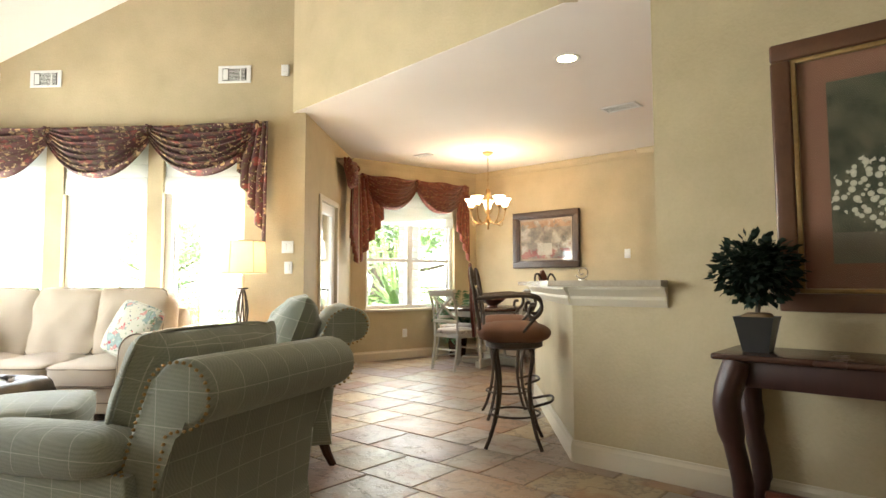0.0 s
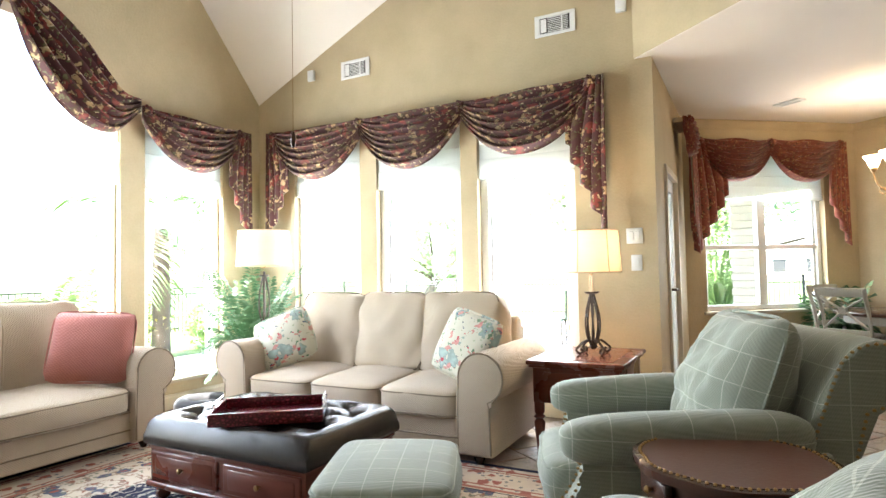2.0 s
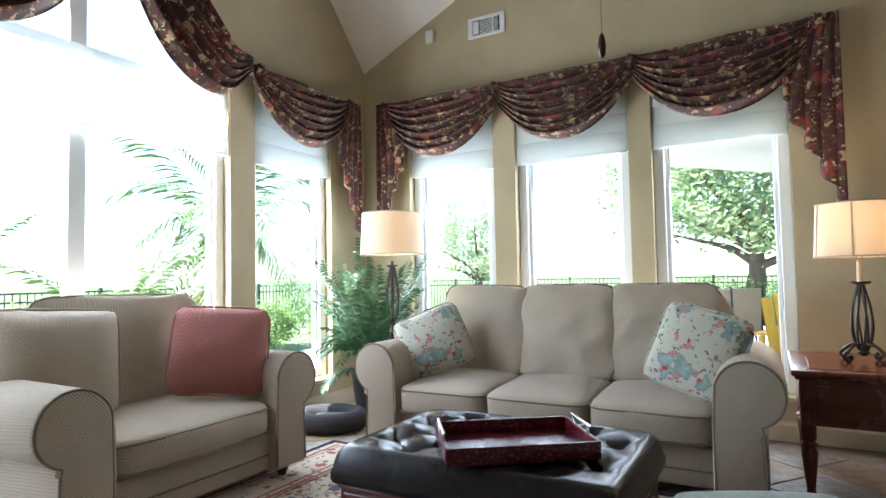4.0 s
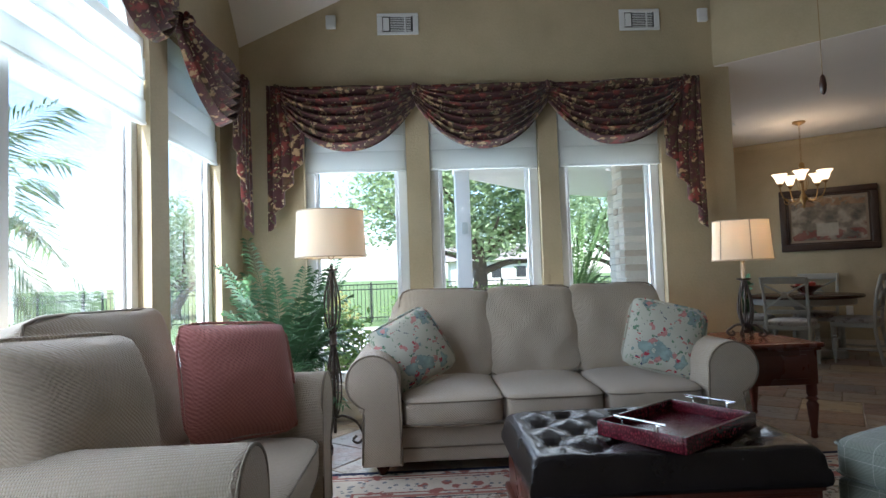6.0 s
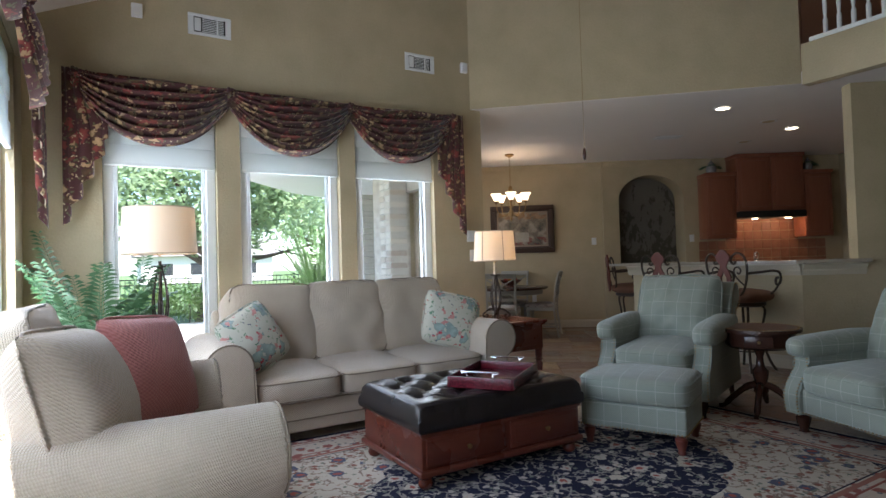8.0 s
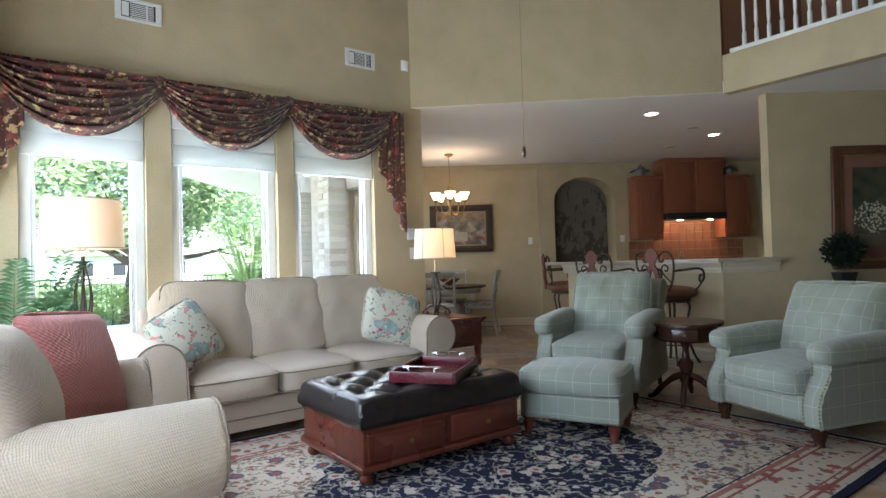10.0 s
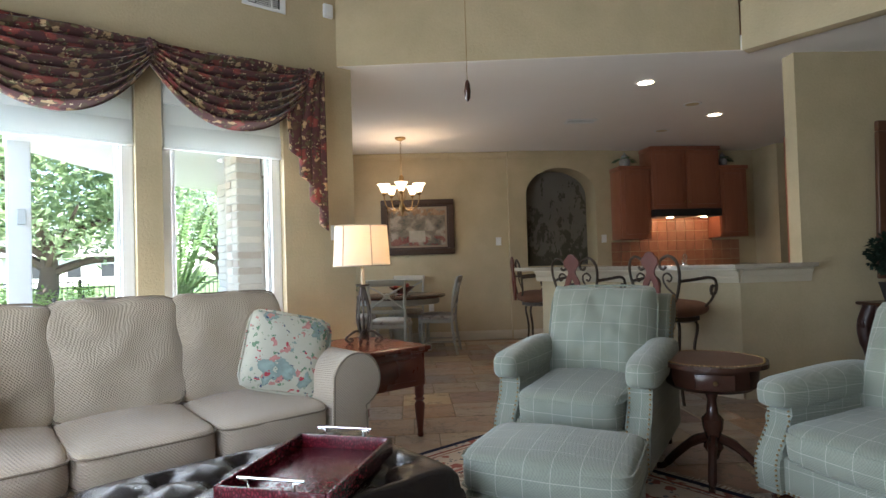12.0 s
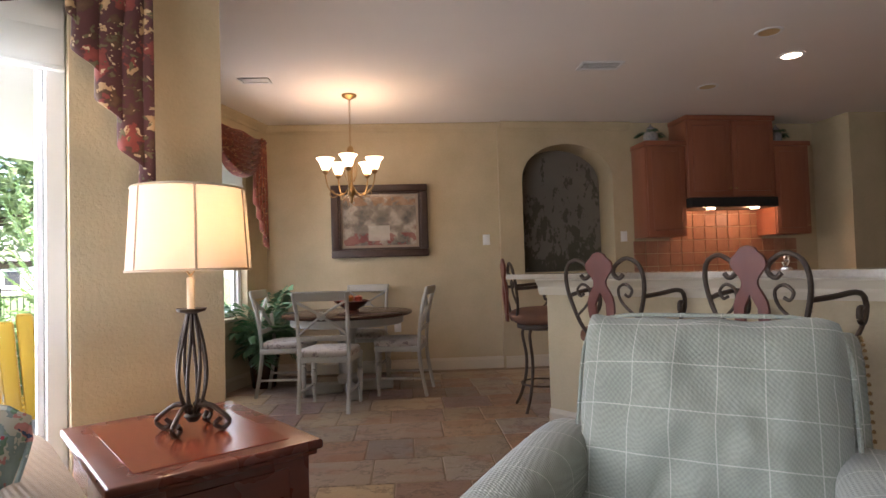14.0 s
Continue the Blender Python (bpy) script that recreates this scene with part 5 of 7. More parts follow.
def stool(m, label):
    s = thing("bar_stool", m, label, "bar stool", "iron bar stools")
    part("seat", cushion(B(), 0.46, 0.46, 0.12, pose(0, 0, 0.735), 3.0, 0.15, 10, 0.004), SUEDE, s, "brown suede seat pad")
    part("swivel", lathe(B(), [(0.15, 0.63), (0.19, 0.645), (0.19, 0.675), (0.08, 0.68)], 24), IRON, s)
    for k in range(4):
        a = math.pi / 4 + k * math.pi / 2
        prof = [(0.15, 0.645), (0.175, 0.58), (0.145, 0.42), (0.15, 0.27), (0.20, 0.10), (0.255, 0.0)]
        part("leg", tube(B(), smooth_path([(r * math.cos(a), r * math.sin(a), z) for r, z in prof], 4), 0.0125, 8), IRON, s)
    part("foot_ring", tube(B(), [(0.168 * math.cos(2 * math.pi * k / 28), 0.168 * math.sin(2 * math.pi * k / 28), 0.20) for k in range(28)], 0.008, 6, True), IRON, s)
    part("foot_rest", tube(B(), smooth_path([(-0.15, -0.12, 0.27), (-0.10, -0.24, 0.30), (0.10, -0.24, 0.30), (0.15, -0.12, 0.27)], 5), 0.009, 8), IRON, s)
    for side in (-1, 1):
        arch_ = [(side * 0.075, 0.215, 0.70), (side * 0.17, 0.22, 0.82), (side * 0.225, 0.245, 1.0), (side * 0.215, 0.265, 1.12), (side * 0.15, 0.275, 1.165), (side * 0.085, 0.272, 1.13), (side * 0.07, 0.27, 1.085), (side * 0.10, 0.27, 1.06), (side * 0.125, 0.27, 1.08)]
        part("back_rod", tube(B(), smooth_path(arch_, 5), 0.0115, 8), IRON, s)
        sc = [(side * 0.18, 0.23, 0.85), (side * 0.10, 0.24, 0.93), (side * 0.085, 0.25, 1.0), (side * 0.125, 0.255, 1.03), (side * 0.16, 0.25, 1.0), (side * 0.145, 0.25, 0.965), (side * 0.12, 0.25, 0.975)]
        part("scroll", tube(B(), smooth_path(sc, 5), 0.008, 6), IRON, s)
        arm = [(side * 0.215, 0.24, 0.965), (side * 0.25, 0.10, 0.975), (side * 0.262, -0.08, 0.985), (side * 0.262, -0.17, 0.96), (side * 0.262, -0.185, 0.90), (side * 0.262, -0.15, 0.85), (side * 0.262, -0.11, 0.86), (side * 0.262, -0.115, 0.91), (side * 0.262, -0.145, 0.915)]
        part("arm", tube(B(), smooth_path(arm, 5), 0.0125, 8), IRON, s)
        part("arm_post", tube(B(), smooth_path([(side * 0.262, -0.15, 0.85), (side * 0.25, -0.10, 0.79), (side * 0.19, -0.03, 0.70)], 5), 0.010, 8), IRON, s)
    splat = [(0.03, 0.70), (0.052, 0.80), (0.075, 0.88), (0.07, 0.96), (0.035, 1.03), (0.045, 1.07), (0.075, 1.11), (0.072, 1.15), (0.045, 1.175), (0.03, 1.195), (0.0, 1.205)]
    outline = [(p.x, p.z) for p in smooth_path([(x, 0, z) for x, z in splat], 3)]
    outline = outline + [(-x, z) for x, z in outline[-2::-1]]
    part("splat", plate(B(), outline, [[(0.0, 0.78), (0.03, 0.87), (0.03, 0.93), (0.0, 0.99), (-0.03, 0.93), (-0.03, 0.87)]], pose(0, 0.235, 0.0, -3, 0, 0) @ pose(0, -0.01, 0.0), 0.018), CHERRY_UP, s, "carved cherry-stained splat", smooth=False)
    return s


first = stool(pose(0.17, 4.30, 0, 0, 0, 84), "brown iron bar stool with scroll back and suede seat")
copy_thing(first, pose(0.16, 5.12, 0, 0, 0, 96))
copy_thing(first, pose(0.85, 6.34, 0, 0, 0, 55))

# ---- dining set ----
CREAMWOOD = wood("painted_chair", (0.30, 0.29, 0.245), (0.42, 0.41, 0.36), 0.5)
SEATPAD = floral("dining_seat", (0.42, 0.38, 0.33), [((0.30, 0.25, 0.23), 0.4, 1.5), ((0.5, 0.46, 0.4), 0.3, 2.0)], 14.0)
TAB = (0.10, 8.08)
dt = thing("dining_table", pose(*TAB, 0, 0, 0, 20), "round dining table with dark top and painted pedestal", "dining table")
part("tabletop", lathe(B(), [(0.58, 0.715), (0.61, 0.725), (0.615, 0.745), (0.60, 0.755)], 64), WALNUT, dt)
part("apron", lathe(B(), [(0.52, 0.64), (0.53, 0.65), (0.53, 0.716)], 56), CREAMWOOD, dt)
part("pedestal", lathe(B(), [(0.10, 0.09), (0.11, 0.14), (0.07, 0.18), (0.095, 0.30), (0.10, 0.40), (0.065, 0.46), (0.07, 0.55), (0.12, 0.64)], 28), CREAMWOOD, dt)
for k in range(4):
    part("foot", box(B(), 0.06, 0.42, -0.045, 0.045, 0.0, 0.10, 0.02, 3, pose(0, 0, 0, 0, 0, 45 + 90 * k)), CREAMWOOD, dt)


def dining_chair(m, label):
    c = thing("dining_chair", m, label, "chair", "painted dining chairs")
    part("seat_frame", box(B(), -0.23, 0.23, -0.21, 0.21, 0.40, 0.45, 0.01), CREAMWOOD, c)
    part("seat_pad", cushion(B(), 0.45, 0.43, 0.07, pose(0, -0.01, 0.47), 5, 0.2, 9, 0.004), SEATPAD, c, "patterned grey seat pad")
    for x in (-0.205, 0.205):
        part("front_leg", lathe(B(), turned_leg(0.41, 0.026), 14, pose(x, -0.18, 0)), CREAMWOOD, c)
        part("back_post", tube(B(), smooth_path([(x, 0.26, 0.0), (x, 0.215, 0.25), (x, 0.20, 0.45), (x * 1.02, 0.23, 0.75), (x * 1.06, 0.29, 0.97)], 4), 0.02, 6, flat=0.8), CREAMWOOD, c)
    part("top_rail", box(B(), -0.235, 0.235, -0.012, 0.012, -0.035, 0.045, 0.01, 3, pose(0, 0.282, 0.94, -14)), CREAMWOOD, c)
    part("lower_rail", box(B(), -0.20, 0.20, -0.010, 0.010, -0.022, 0.022, 0.006, 2, pose(0, 0.213, 0.60, -8)), CREAMWOOD, c)
    for a, b in (((-0.20, 0.222, 0.63), (0.20, 0.27, 0.90)), ((0.20, 0.222, 0.63), (-0.20, 0.27, 0.90))):
        mid_ = ((a[0] + b[0]) / 2, 0.252, (a[2] + b[2]) / 2 + (0.02 if a[0] < 0 else 0.02))
        part("cross_slat", tube(B(), smooth_path([a, mid_, b], 6), 0.017, 6, flat=0.55), CREAMWOOD, c)
    part("medallion", lathe(B(), [(0.035, -0.014), (0.035, 0.014)], 18, pose(0, 0.252, 0.785, 80)), CREAMWOOD, c)
    for x in (-0.2, 0.2):
        part("stretcher", tube(B(), [(x, -0.18, 0.16), (x, 0.22, 0.16)], 0.011, 8), CREAMWOOD, c)
    return c


ch = None
for ang, dist in ((225, 0.60), (312, 0.52), (45, 0.66), (140, 0.56)):
    x, y = TAB[0] + dist * math.cos(radians(ang)), TAB[1] + dist * math.sin(radians(ang))
    mm = pose(x, y, 0, 0, 0, ang - 90)
    ch = copy_thing(ch, mm) if ch else dining_chair(mm, "sage-white painted dining chair with crossed back slats")
bowl = thing("fruit_bowl", pose(TAB[0] + 0.02, TAB[1] - 0.05, 0.756), "dark red footed bowl on the dining table", "bowl")
part("bowl", lathe(B(), [(0.07, 0), (0.06, 0.02), (0.13, 0.07), (0.17, 0.10), (0.165, 0.105), (0.12, 0.08), (0.02, 0.035)], 32), CHERRY, bowl)
for k, c in enumerate(((0.35, 0.04, 0.02), (0.42, 0.10, 0.02), (0.30, 0.03, 0.02), (0.40, 0.16, 0.03), (0.34, 0.05, 0.03))):
    f_ = thing("apple", pose(TAB[0] + 0.02 + 0.075 * math.cos(k * 1.26), TAB[1] - 0.05 + 0.075 * math.sin(k * 1.26), 0.838), "shiny red apple lying in the bowl", "fruit", "apples in the bowl")
    part("flesh", lathe(B(), [(0.004, 0.012), (0.025, 0.0), (0.038, 0.03), (0.034, 0.058), (0.012, 0.066), (0.003, 0.058)], 16), mottled("apple_skin", c, tuple(q * 1.3 for q in c), 20.0, 0.3), f_)

chd = thing("chandelier", pose(0.065, 7.90, 0.05), "antique brass chandelier with five lit glass bells", "chandelier")
part("canopy", lathe(B(), [(0.07, 2.738), (0.068, 2.72), (0.03, 2.70), (0.008, 2.69)], 24), BRASS, chd)
bm = B()
for k in range(13):
    z = 2.68 - k * 0.033
    ringp = [(0.009 * math.cos(a) if k % 2 else 0, 0 if k % 2 else 0.009 * math.cos(a), z + 0.02 * math.sin(a)) for a in [2 * math.pi * q / 10 for q in range(10)]]
    tube(bm, ringp, 0.0025, 5, True)
tagged(part("chain", bm, BRASS, chd), kind="stuff")
part("stem", lathe(B(), [(0.010, 2.26), (0.030, 2.24), (0.035, 2.20), (0.022, 2.17), (0.018, 2.02), (0.016, 1.90), (0.035, 1.86), (0.04, 1.82), (0.02, 1.78), (0.012, 1.75), (0.018, 1.735), (0.004, 1.715)], 20), BRASS, chd)
BELL = glow("lit_glass_bell", (1.0, 0.72, 0.42), 0.7, (0.85, 0.78, 0.66))
for k in range(5):
    a = 0.3 + 2 * math.pi * k / 5
    ca, sa = math.cos(a), math.sin(a)
    prof = [(0.018, 1.86), (0.08, 1.80), (0.15, 1.80), (0.21, 1.86), (0.235, 1.95), (0.235, 2.0)]
    ar = part("arm", tube(B(), smooth_path([(r * ca, r * sa, z) for r, z in prof], 5), 0.007, 6), BRASS, chd)
    curl = [(0.12, 1.795), (0.17, 1.77), (0.20, 1.80), (0.18, 1.835), (0.155, 1.815)]
    part("curl", tube(B(), smooth_path([(r * ca, r * sa, z) for r, z in curl], 5), 0.005, 6), BRASS, ar)
    sweep = [(0.02, 2.18), (0.05, 2.10), (0.06, 2.0), (0.03, 1.92)]
    part("curl", tube(B(), smooth_path([(r * ca, r * sa, z) for r, z in sweep], 5), 0.004, 6), BRASS, ar)
    mm = pose(0.235 * ca, 0.235 * sa, 0)
    part("cup", lathe(B(), [(0.012, 1.98), (0.03, 2.0), (0.028, 2.02)], 16, mm), BRASS, ar)
    part("glass_bell", lathe(B(), [(0.026, 2.015), (0.045, 2.05), (0.055, 2.09), (0.085, 2.13), (0.082, 2.132), (0.05, 2.09), (0.04, 2.05), (0.022, 2.018)], 24, mm), BELL, ar, "lit frosted glass bell")
lamp("chandelier_light", "POINT", (0.065, 7.90, 2.29), 1.7, WARM, 0.15)

# ---- pictures ----


def picture(m, s0, s1, z0, z1, wide, mats, label, panels, art, tilt=0.0):
    """A framed picture hung on the wall frame m; panels are flat pieces (s0, s1, z0, z1, material) in the frame's units."""
    p = thing("framed_picture", m @ pose(0, -0.012, z0, tilt, 0, 0), label, "picture", kind="")
    h = z1 - z0
    frame_mat, bead_mat, mat_mat = mats
    for a, b, c, d in ((s0, s1, 0, wide), (s0, s1, h - wide, h), (s0, s0 + wide, wide, h - wide), (s1 - wide, s1, wide, h - wide)):
        part("frame_bar", box(B(), a, b, -0.045, 0.0, c, d, 0.012, 3), frame_mat, p)
    i = wide
    for a, b, c, d in ((s0 + i, s1 - i, i, i + 0.022), (s0 + i, s1 - i, h - i - 0.022, h - i), (s0 + i, s0 + i + 0.022, i, h - i), (s1 - i - 0.022, s1 - i, i, h - i)):
        part("bead", box(B(), a - 0.001, b + 0.001, -0.036, -0.004, c, d, 0.006, 2), bead_mat, p)
    part("mat_board", box(B(), s0 + i + 0.01, s1 - i - 0.01, -0.012, -0.004, i + 0.01, h - i - 0.01), mat_mat, p)
    k = i + panels
    part("print", box(B(), s0 + k, s1 - k, -0.016, -0.0125, k, h - k), art, p, "painted scene behind glass")
    g = part("glass", box(B(), s0 + i + 0.01, s1 - i - 0.01, -0.024, -0.021, i + 0.01, h - i - 0.01), GLASS, p)
    g.visible_shadow = False
    return p


n = Nodes("dining_print", 0.5)
o = n.xyz()
a1 = n.noise(5.0, 5.0, 0.6)
base = n.ramp(a1, (0.30, (0.05, 0.05, 0.045)), (0.48, (0.20, 0.17, 0.13)), (0.60, (0.42, 0.37, 0.29)), (0.72, (0.16, 0.05, 0.03)))
red = n.math("MULTIPLY", n.math("LESS_THAN", o[2], 0.27), n.math("GREATER_THAN", n.noise(9.0, 3.0), 0.52))
base = n.mix(n.math("MULTIPLY", red, 0.7), base, (0.22, 0.025, 0.02))
glowy = n.math("MULTIPLY", n.math("GREATER_THAN", o[2], 0.58), n.math("GREATER_THAN", n.noise(11.0, 3.0), 0.45))
base = n.mix(n.math("MULTIPLY", glowy, 0.6), base, (0.34, 0.16, 0.06))
# pale block low in the print: a window's reflection painted into its colour
house = n.math("MULTIPLY", n.math("LESS_THAN", n.math("ABSOLUTE", n.math("SUBTRACT", o[0], 1.25)), 0.12), n.math("LESS_THAN", n.math("ABSOLUTE", n.math("SUBTRACT", o[2], 0.27)), 0.085))
base = n.mix(n.math("MULTIPLY", house, 0.8), base, n.mix(n.noise(14.0, 3.0), (0.30, 0.28, 0.22), (0.62, 0.58, 0.48)))
n.colour(base)
EBONY = mottled("carved_ebony", (0.018, 0.010, 0.008), (0.07, 0.035, 0.022), 40.0, 0.35, 120.0, 0.5, dist=0.006)
GILT = mottled("worn_gilt", (0.12, 0.07, 0.03), (0.36, 0.23, 0.09), 45.0, 0.4, 120.0, 0.5, 0.6, dist=0.006)
MATBOARD = mottled("taupe_mat", (0.30, 0.24, 0.18), (0.37, 0.30, 0.23), 3.0, 0.9)
picture(DIN_M, 0.72, 1.80, 1.285, 2.10, 0.085, (EBONY, EBONY, MATBOARD), "landscape print in a wide carved dark frame", 0.05, n.mat)
n = Nodes("garden_print", 0.5)
o = n.xyz()
leafy = n.noise(9.0, 6.0, 0.7)
base = n.ramp(leafy, (0.35, (0.012, 0.02, 0.01)), (0.5, (0.05, 0.06, 0.035)), (0.65, (0.09, 0.09, 0.055)))
v1 = n.node("ShaderNodeTexVoronoi", Scale=34.0)
n.link(n.co.outputs["Object"], v1.inputs["Vector"])
d1 = n.math("SQRT", n.math("ADD", n.math("POWER", n.math("SUBTRACT", o[0], 1.55), 2.0), n.math("POWER", n.math("SUBTRACT", o[2], 0.52), 2.0)))
bloom = n.math("MULTIPLY", n.math("LESS_THAN", n.math("ADD", d1, n.math("MULTIPLY", n.noise(10.0), 0.25)), 0.30), n.math("LESS_THAN", v1.outputs["Distance"], 0.5))
base = n.mix(bloom, base, n.mix(v1.outputs["Distance"], (0.62, 0.60, 0.50), (0.28, 0.28, 0.22)))
step_ = n.math("MULTIPLY", n.math("LESS_THAN", o[2], 0.36), 0.7)
base = n.mix(step_, base, n.mix(n.noise(6.0), (0.10, 0.08, 0.06), (0.20, 0.17, 0.13)))
n.colour(base)
ROSEMAT = mottled("rose_mat", (0.19, 0.085, 0.055), (0.25, 0.12, 0.08), 3.0, 0.9)
BURL = mottled("burl_frame", (0.045, 0.018, 0.010), (0.14, 0.06, 0.03), 12.0, 0.35, 90.0, 0.2)
picture(W2_M, 1.12, 2.27, 0.93, 2.20, 0.085, (BURL, GILT, ROSEMAT), "hydrangea garden print in burl and gilt frame", 0.135, n.mat, 2.0)

# ---- console table with a topiary ----
MAHOG = wood("mahogany_upright", (0.014, 0.005, 0.004), (0.05, 0.013, 0.009), 0.42, axis="z")
con = thing("console_table", W2_M @ pose(1.66, -0.245, 0) @ Matrix.Diagonal((1, 1, 0.94, 1)), "dark mahogany console table with carved cabriole legs", "console table")
part("tabletop", box(B(), -0.74, 0.74, -0.22, 0.22, 0.775, 0.805, 0.012, 3), WALNUT, con)
part("apron", box(B(), -0.66, 0.66, -0.175, 0.185, 0.655, 0.776, 0.008), MAHOG, con)
for x in (-0.64, 0.64):
    for y in (-0.16, 0.17):
        sx, sy = (-1 if x < 0 else 1), (-1 if y < 0 else 1)
        pts_ = [(x, y, 0.77), (x + sx * 0.045, y + sy * 0.02, 0.60), (x + sx * 0.035, y + sy * 0.012, 0.45), (x - sx * 0.005, y, 0.20), (x + sx * 0.01, y, 0.07), (x + sx * 0.05, y + sy * 0.015, 0.018)]
        lg = part("leg", tube(B(), smooth_path(pts_, 4), [0.06] * 4 + [0.058] * 5 + [0.044] * 5 + [0.036] * 4 + [0.046] * 3, 10), MAHOG, con)
        part("carving", cushion(B(), 0.05, 0.05, 0.12, pose(x + sx * 0.075, y, 0.60, 0, 10 * sx, 0), 2.4, 0, 5, 0.008, x), MAHOG, lg)
part("lower_rail", box(B(), -0.62, 0.62, 0.14, 0.18, 0.06, 0.10, 0.006), CHERRY, con)

top_ = thing("topiary", W2_M @ pose(1.07, -0.27, 0.758), "dark green ball topiary in a square brown pot", "plant")
bm = B()
vs = []
for hh, rr_ in ((0, 0.052), (0.02, 0.056), (0.13, 0.076), (0.155, 0.082), (0.155, 0.07), (0.135, 0.066)):
    vs.append([bm.verts.new((rr_ * sx, rr_ * sy, hh)) for sx, sy in ((-1, -1), (1, -1), (1, 1), (-1, 1))])
for a, b in zip(vs, vs[1:]):
    for i in range(4):
        bm.faces.new((a[i], a[(i + 1) % 4], b[(i + 1) % 4], b[i]))
bm.faces.new(vs[0][::-1])
bm.faces.new(vs[-1])
part("pot", bm, BLACK, top_)
part("moss", cushion(B(), 0.13, 0.13, 0.05, pose(0, 0, 0.15), 3, 0.1, 6, 0.012), mottled("dry_moss", (0.16, 0.10, 0.05), (0.30, 0.20, 0.10), 30.0, 0.95, 90.0, 0.8), top_, "dry brown moss")
part("stem", tube(B(), [(0, 0, 0.15), (0.006, 0.002, 0.2), (0, 0, 0.27)], 0.011, 8), BARK, top_)
bm = B()
for k in range(1900):
    z = random.uniform(-1, 1)
    a = random.uniform(0, 2 * math.pi)
    r = 0.17 * random.uniform(0.1, 1.08)
    q = math.sqrt(1 - z * z)
    c = Vector((r * q * math.cos(a), r * q * math.sin(a), 0.37 + r * z * 0.85))
    d = Vector((q * math.cos(a), q * math.sin(a), z * 0.6 + random.uniform(-0.6, 0.3))).normalized()
    s_ = d.cross(Vector((random.uniform(-1, 1), random.uniform(-1, 1), 1))).normalized()
    l2, w2 = random.uniform(0.03, 0.05), random.uniform(0.011, 0.018)
    bm.faces.new([bm.verts.new(p) for p in (c, c + d * l2 * 0.5 + s_ * w2, c + d * l2, c + d * l2 * 0.5 - s_ * w2)])
tagged(part("foliage", bm, mottled("boxwood", (0.006, 0.014, 0.010), (0.022, 0.038, 0.024), 9.0, 0.75, spec=0.15), top_, "dense dark green leaves", smooth=False), kind="stuff")

# ---- kitchen beyond the bar ----

def cabinet(m, s0, s1, z0, z1, depth, doors, label, crown=True):
    c = thing("wall_cabinet", m, label, "cabinet", "kitchen cabinets")
    part("body", box(B(), s0, s1, -depth, -0.004, z0, z1, 0.004), MAPLE, c)
    w = (s1 - s0) / doors
    for i in range(doors):
        a, b = s0 + w * i + 0.012, s0 + w * (i + 1) - 0.012
        d = part("door", box(B(), a, b, -depth - 0.02, -depth - 0.001, z0 + 0.012, z1 - 0.03, 0.005), MAPLE, c)
        part("door_panel", box(B(), a + 0.055, b - 0.055, -depth - 0.028, -depth - 0.015, z0 + 0.07, z1 - 0.09, 0.012, 2), MAPLE, d)
        part("knob", lathe(B(), [(0.006, 0), (0.013, 0.014), (0.004, 0.022)], 10, pose((b if i % 2 == 0 else a) + (-0.025 if i % 2 == 0 else 0.025), -depth - 0.02, z0 + 0.10, 90)), BRASS, d)
    if crown:
        part("cornice", box(B(), s0 - 0.015, s1 + 0.015, -depth - 0.035, -0.004, z1 - 0.03, z1 + 0.03, 0.012, 2), MAPLE, c)
    return c


cabinet(KIT_M, 1.58, 2.055, 1.42, 2.47, 0.33, 1, "reddish cherry wall cabinet with a panelled door")
cabinet(KIT_M, 3.145, 3.60, 1.42, 2.47, 0.33, 1, "reddish cherry wall cabinet with a panelled door")
cabinet(KIT_M, 2.06, 3.14, 1.85, 2.755, 0.36, 2, "tall reddish cherry cabinet over the cooker hood")
hood = thing("range_hood", KIT_M, "black slim cooker hood with two lit lamps", "cooker hood")
part("body", box(B(), 2.07, 3.13, -0.42, -0.01, 1.735, 1.846, 0.01), BLACK, hood)
HALO = glow("hood_lamp", (1.0, 0.72, 0.42), 5.0)
for s_ in (2.33, 2.87):
    part("lamp_lens", lathe(B(), [(0.045, 0), (0.045, -0.008)], 18, pose(s_, -0.36, 1.728)), HALO, hood, "lit hood lamp")
    lamp("hood_light", "POINT", (KIT_M @ Vector((s_, -0.30, 1.66)))[:], 0.6, (1.0, 0.55, 0.26), 0.04)
n = Nodes("backsplash_stone", 0.4)
at_ = n.node("ShaderNodeVectorMath")
at_.operation = "ADD"
n.link(n.co.outputs["Object"], at_.inputs[0])
n.link(n.t.nodes.new("ShaderNodeObjectInfo").outputs["Random"], at_.inputs[1])
n.colour(n.mix(n.noise(9.0, 6.0, 0.65, at_.outputs[0]), (0.17, 0.06, 0.035), (0.42, 0.22, 0.13)))
n.bump(n.noise(40.0), 0.2)
bs = thing("backsplash", KIT_M, "rust and tan stone tile backsplash", "backsplash", kind="structure")
tile = box(B(), 0.003, 0.147, -0.014, -0.002, 0.003, 0.147, 0.003, 1)
me = part("tile", tile, n.mat, bs)
me.location = (1.56, 0, 0.94)
for i in range(14):
    for j in range(3 if i < 3 or i > 10 else 6):
        if i or j:
            o = new("tile", me.data)
            o.parent, o.location = bs, (1.56 + i * 0.15, 0, 0.94 + j * 0.15)
base_cab = thing("base_cabinet", KIT_M, "reddish cherry base cabinets below a stone counter", "cabinet", "kitchen cabinets")
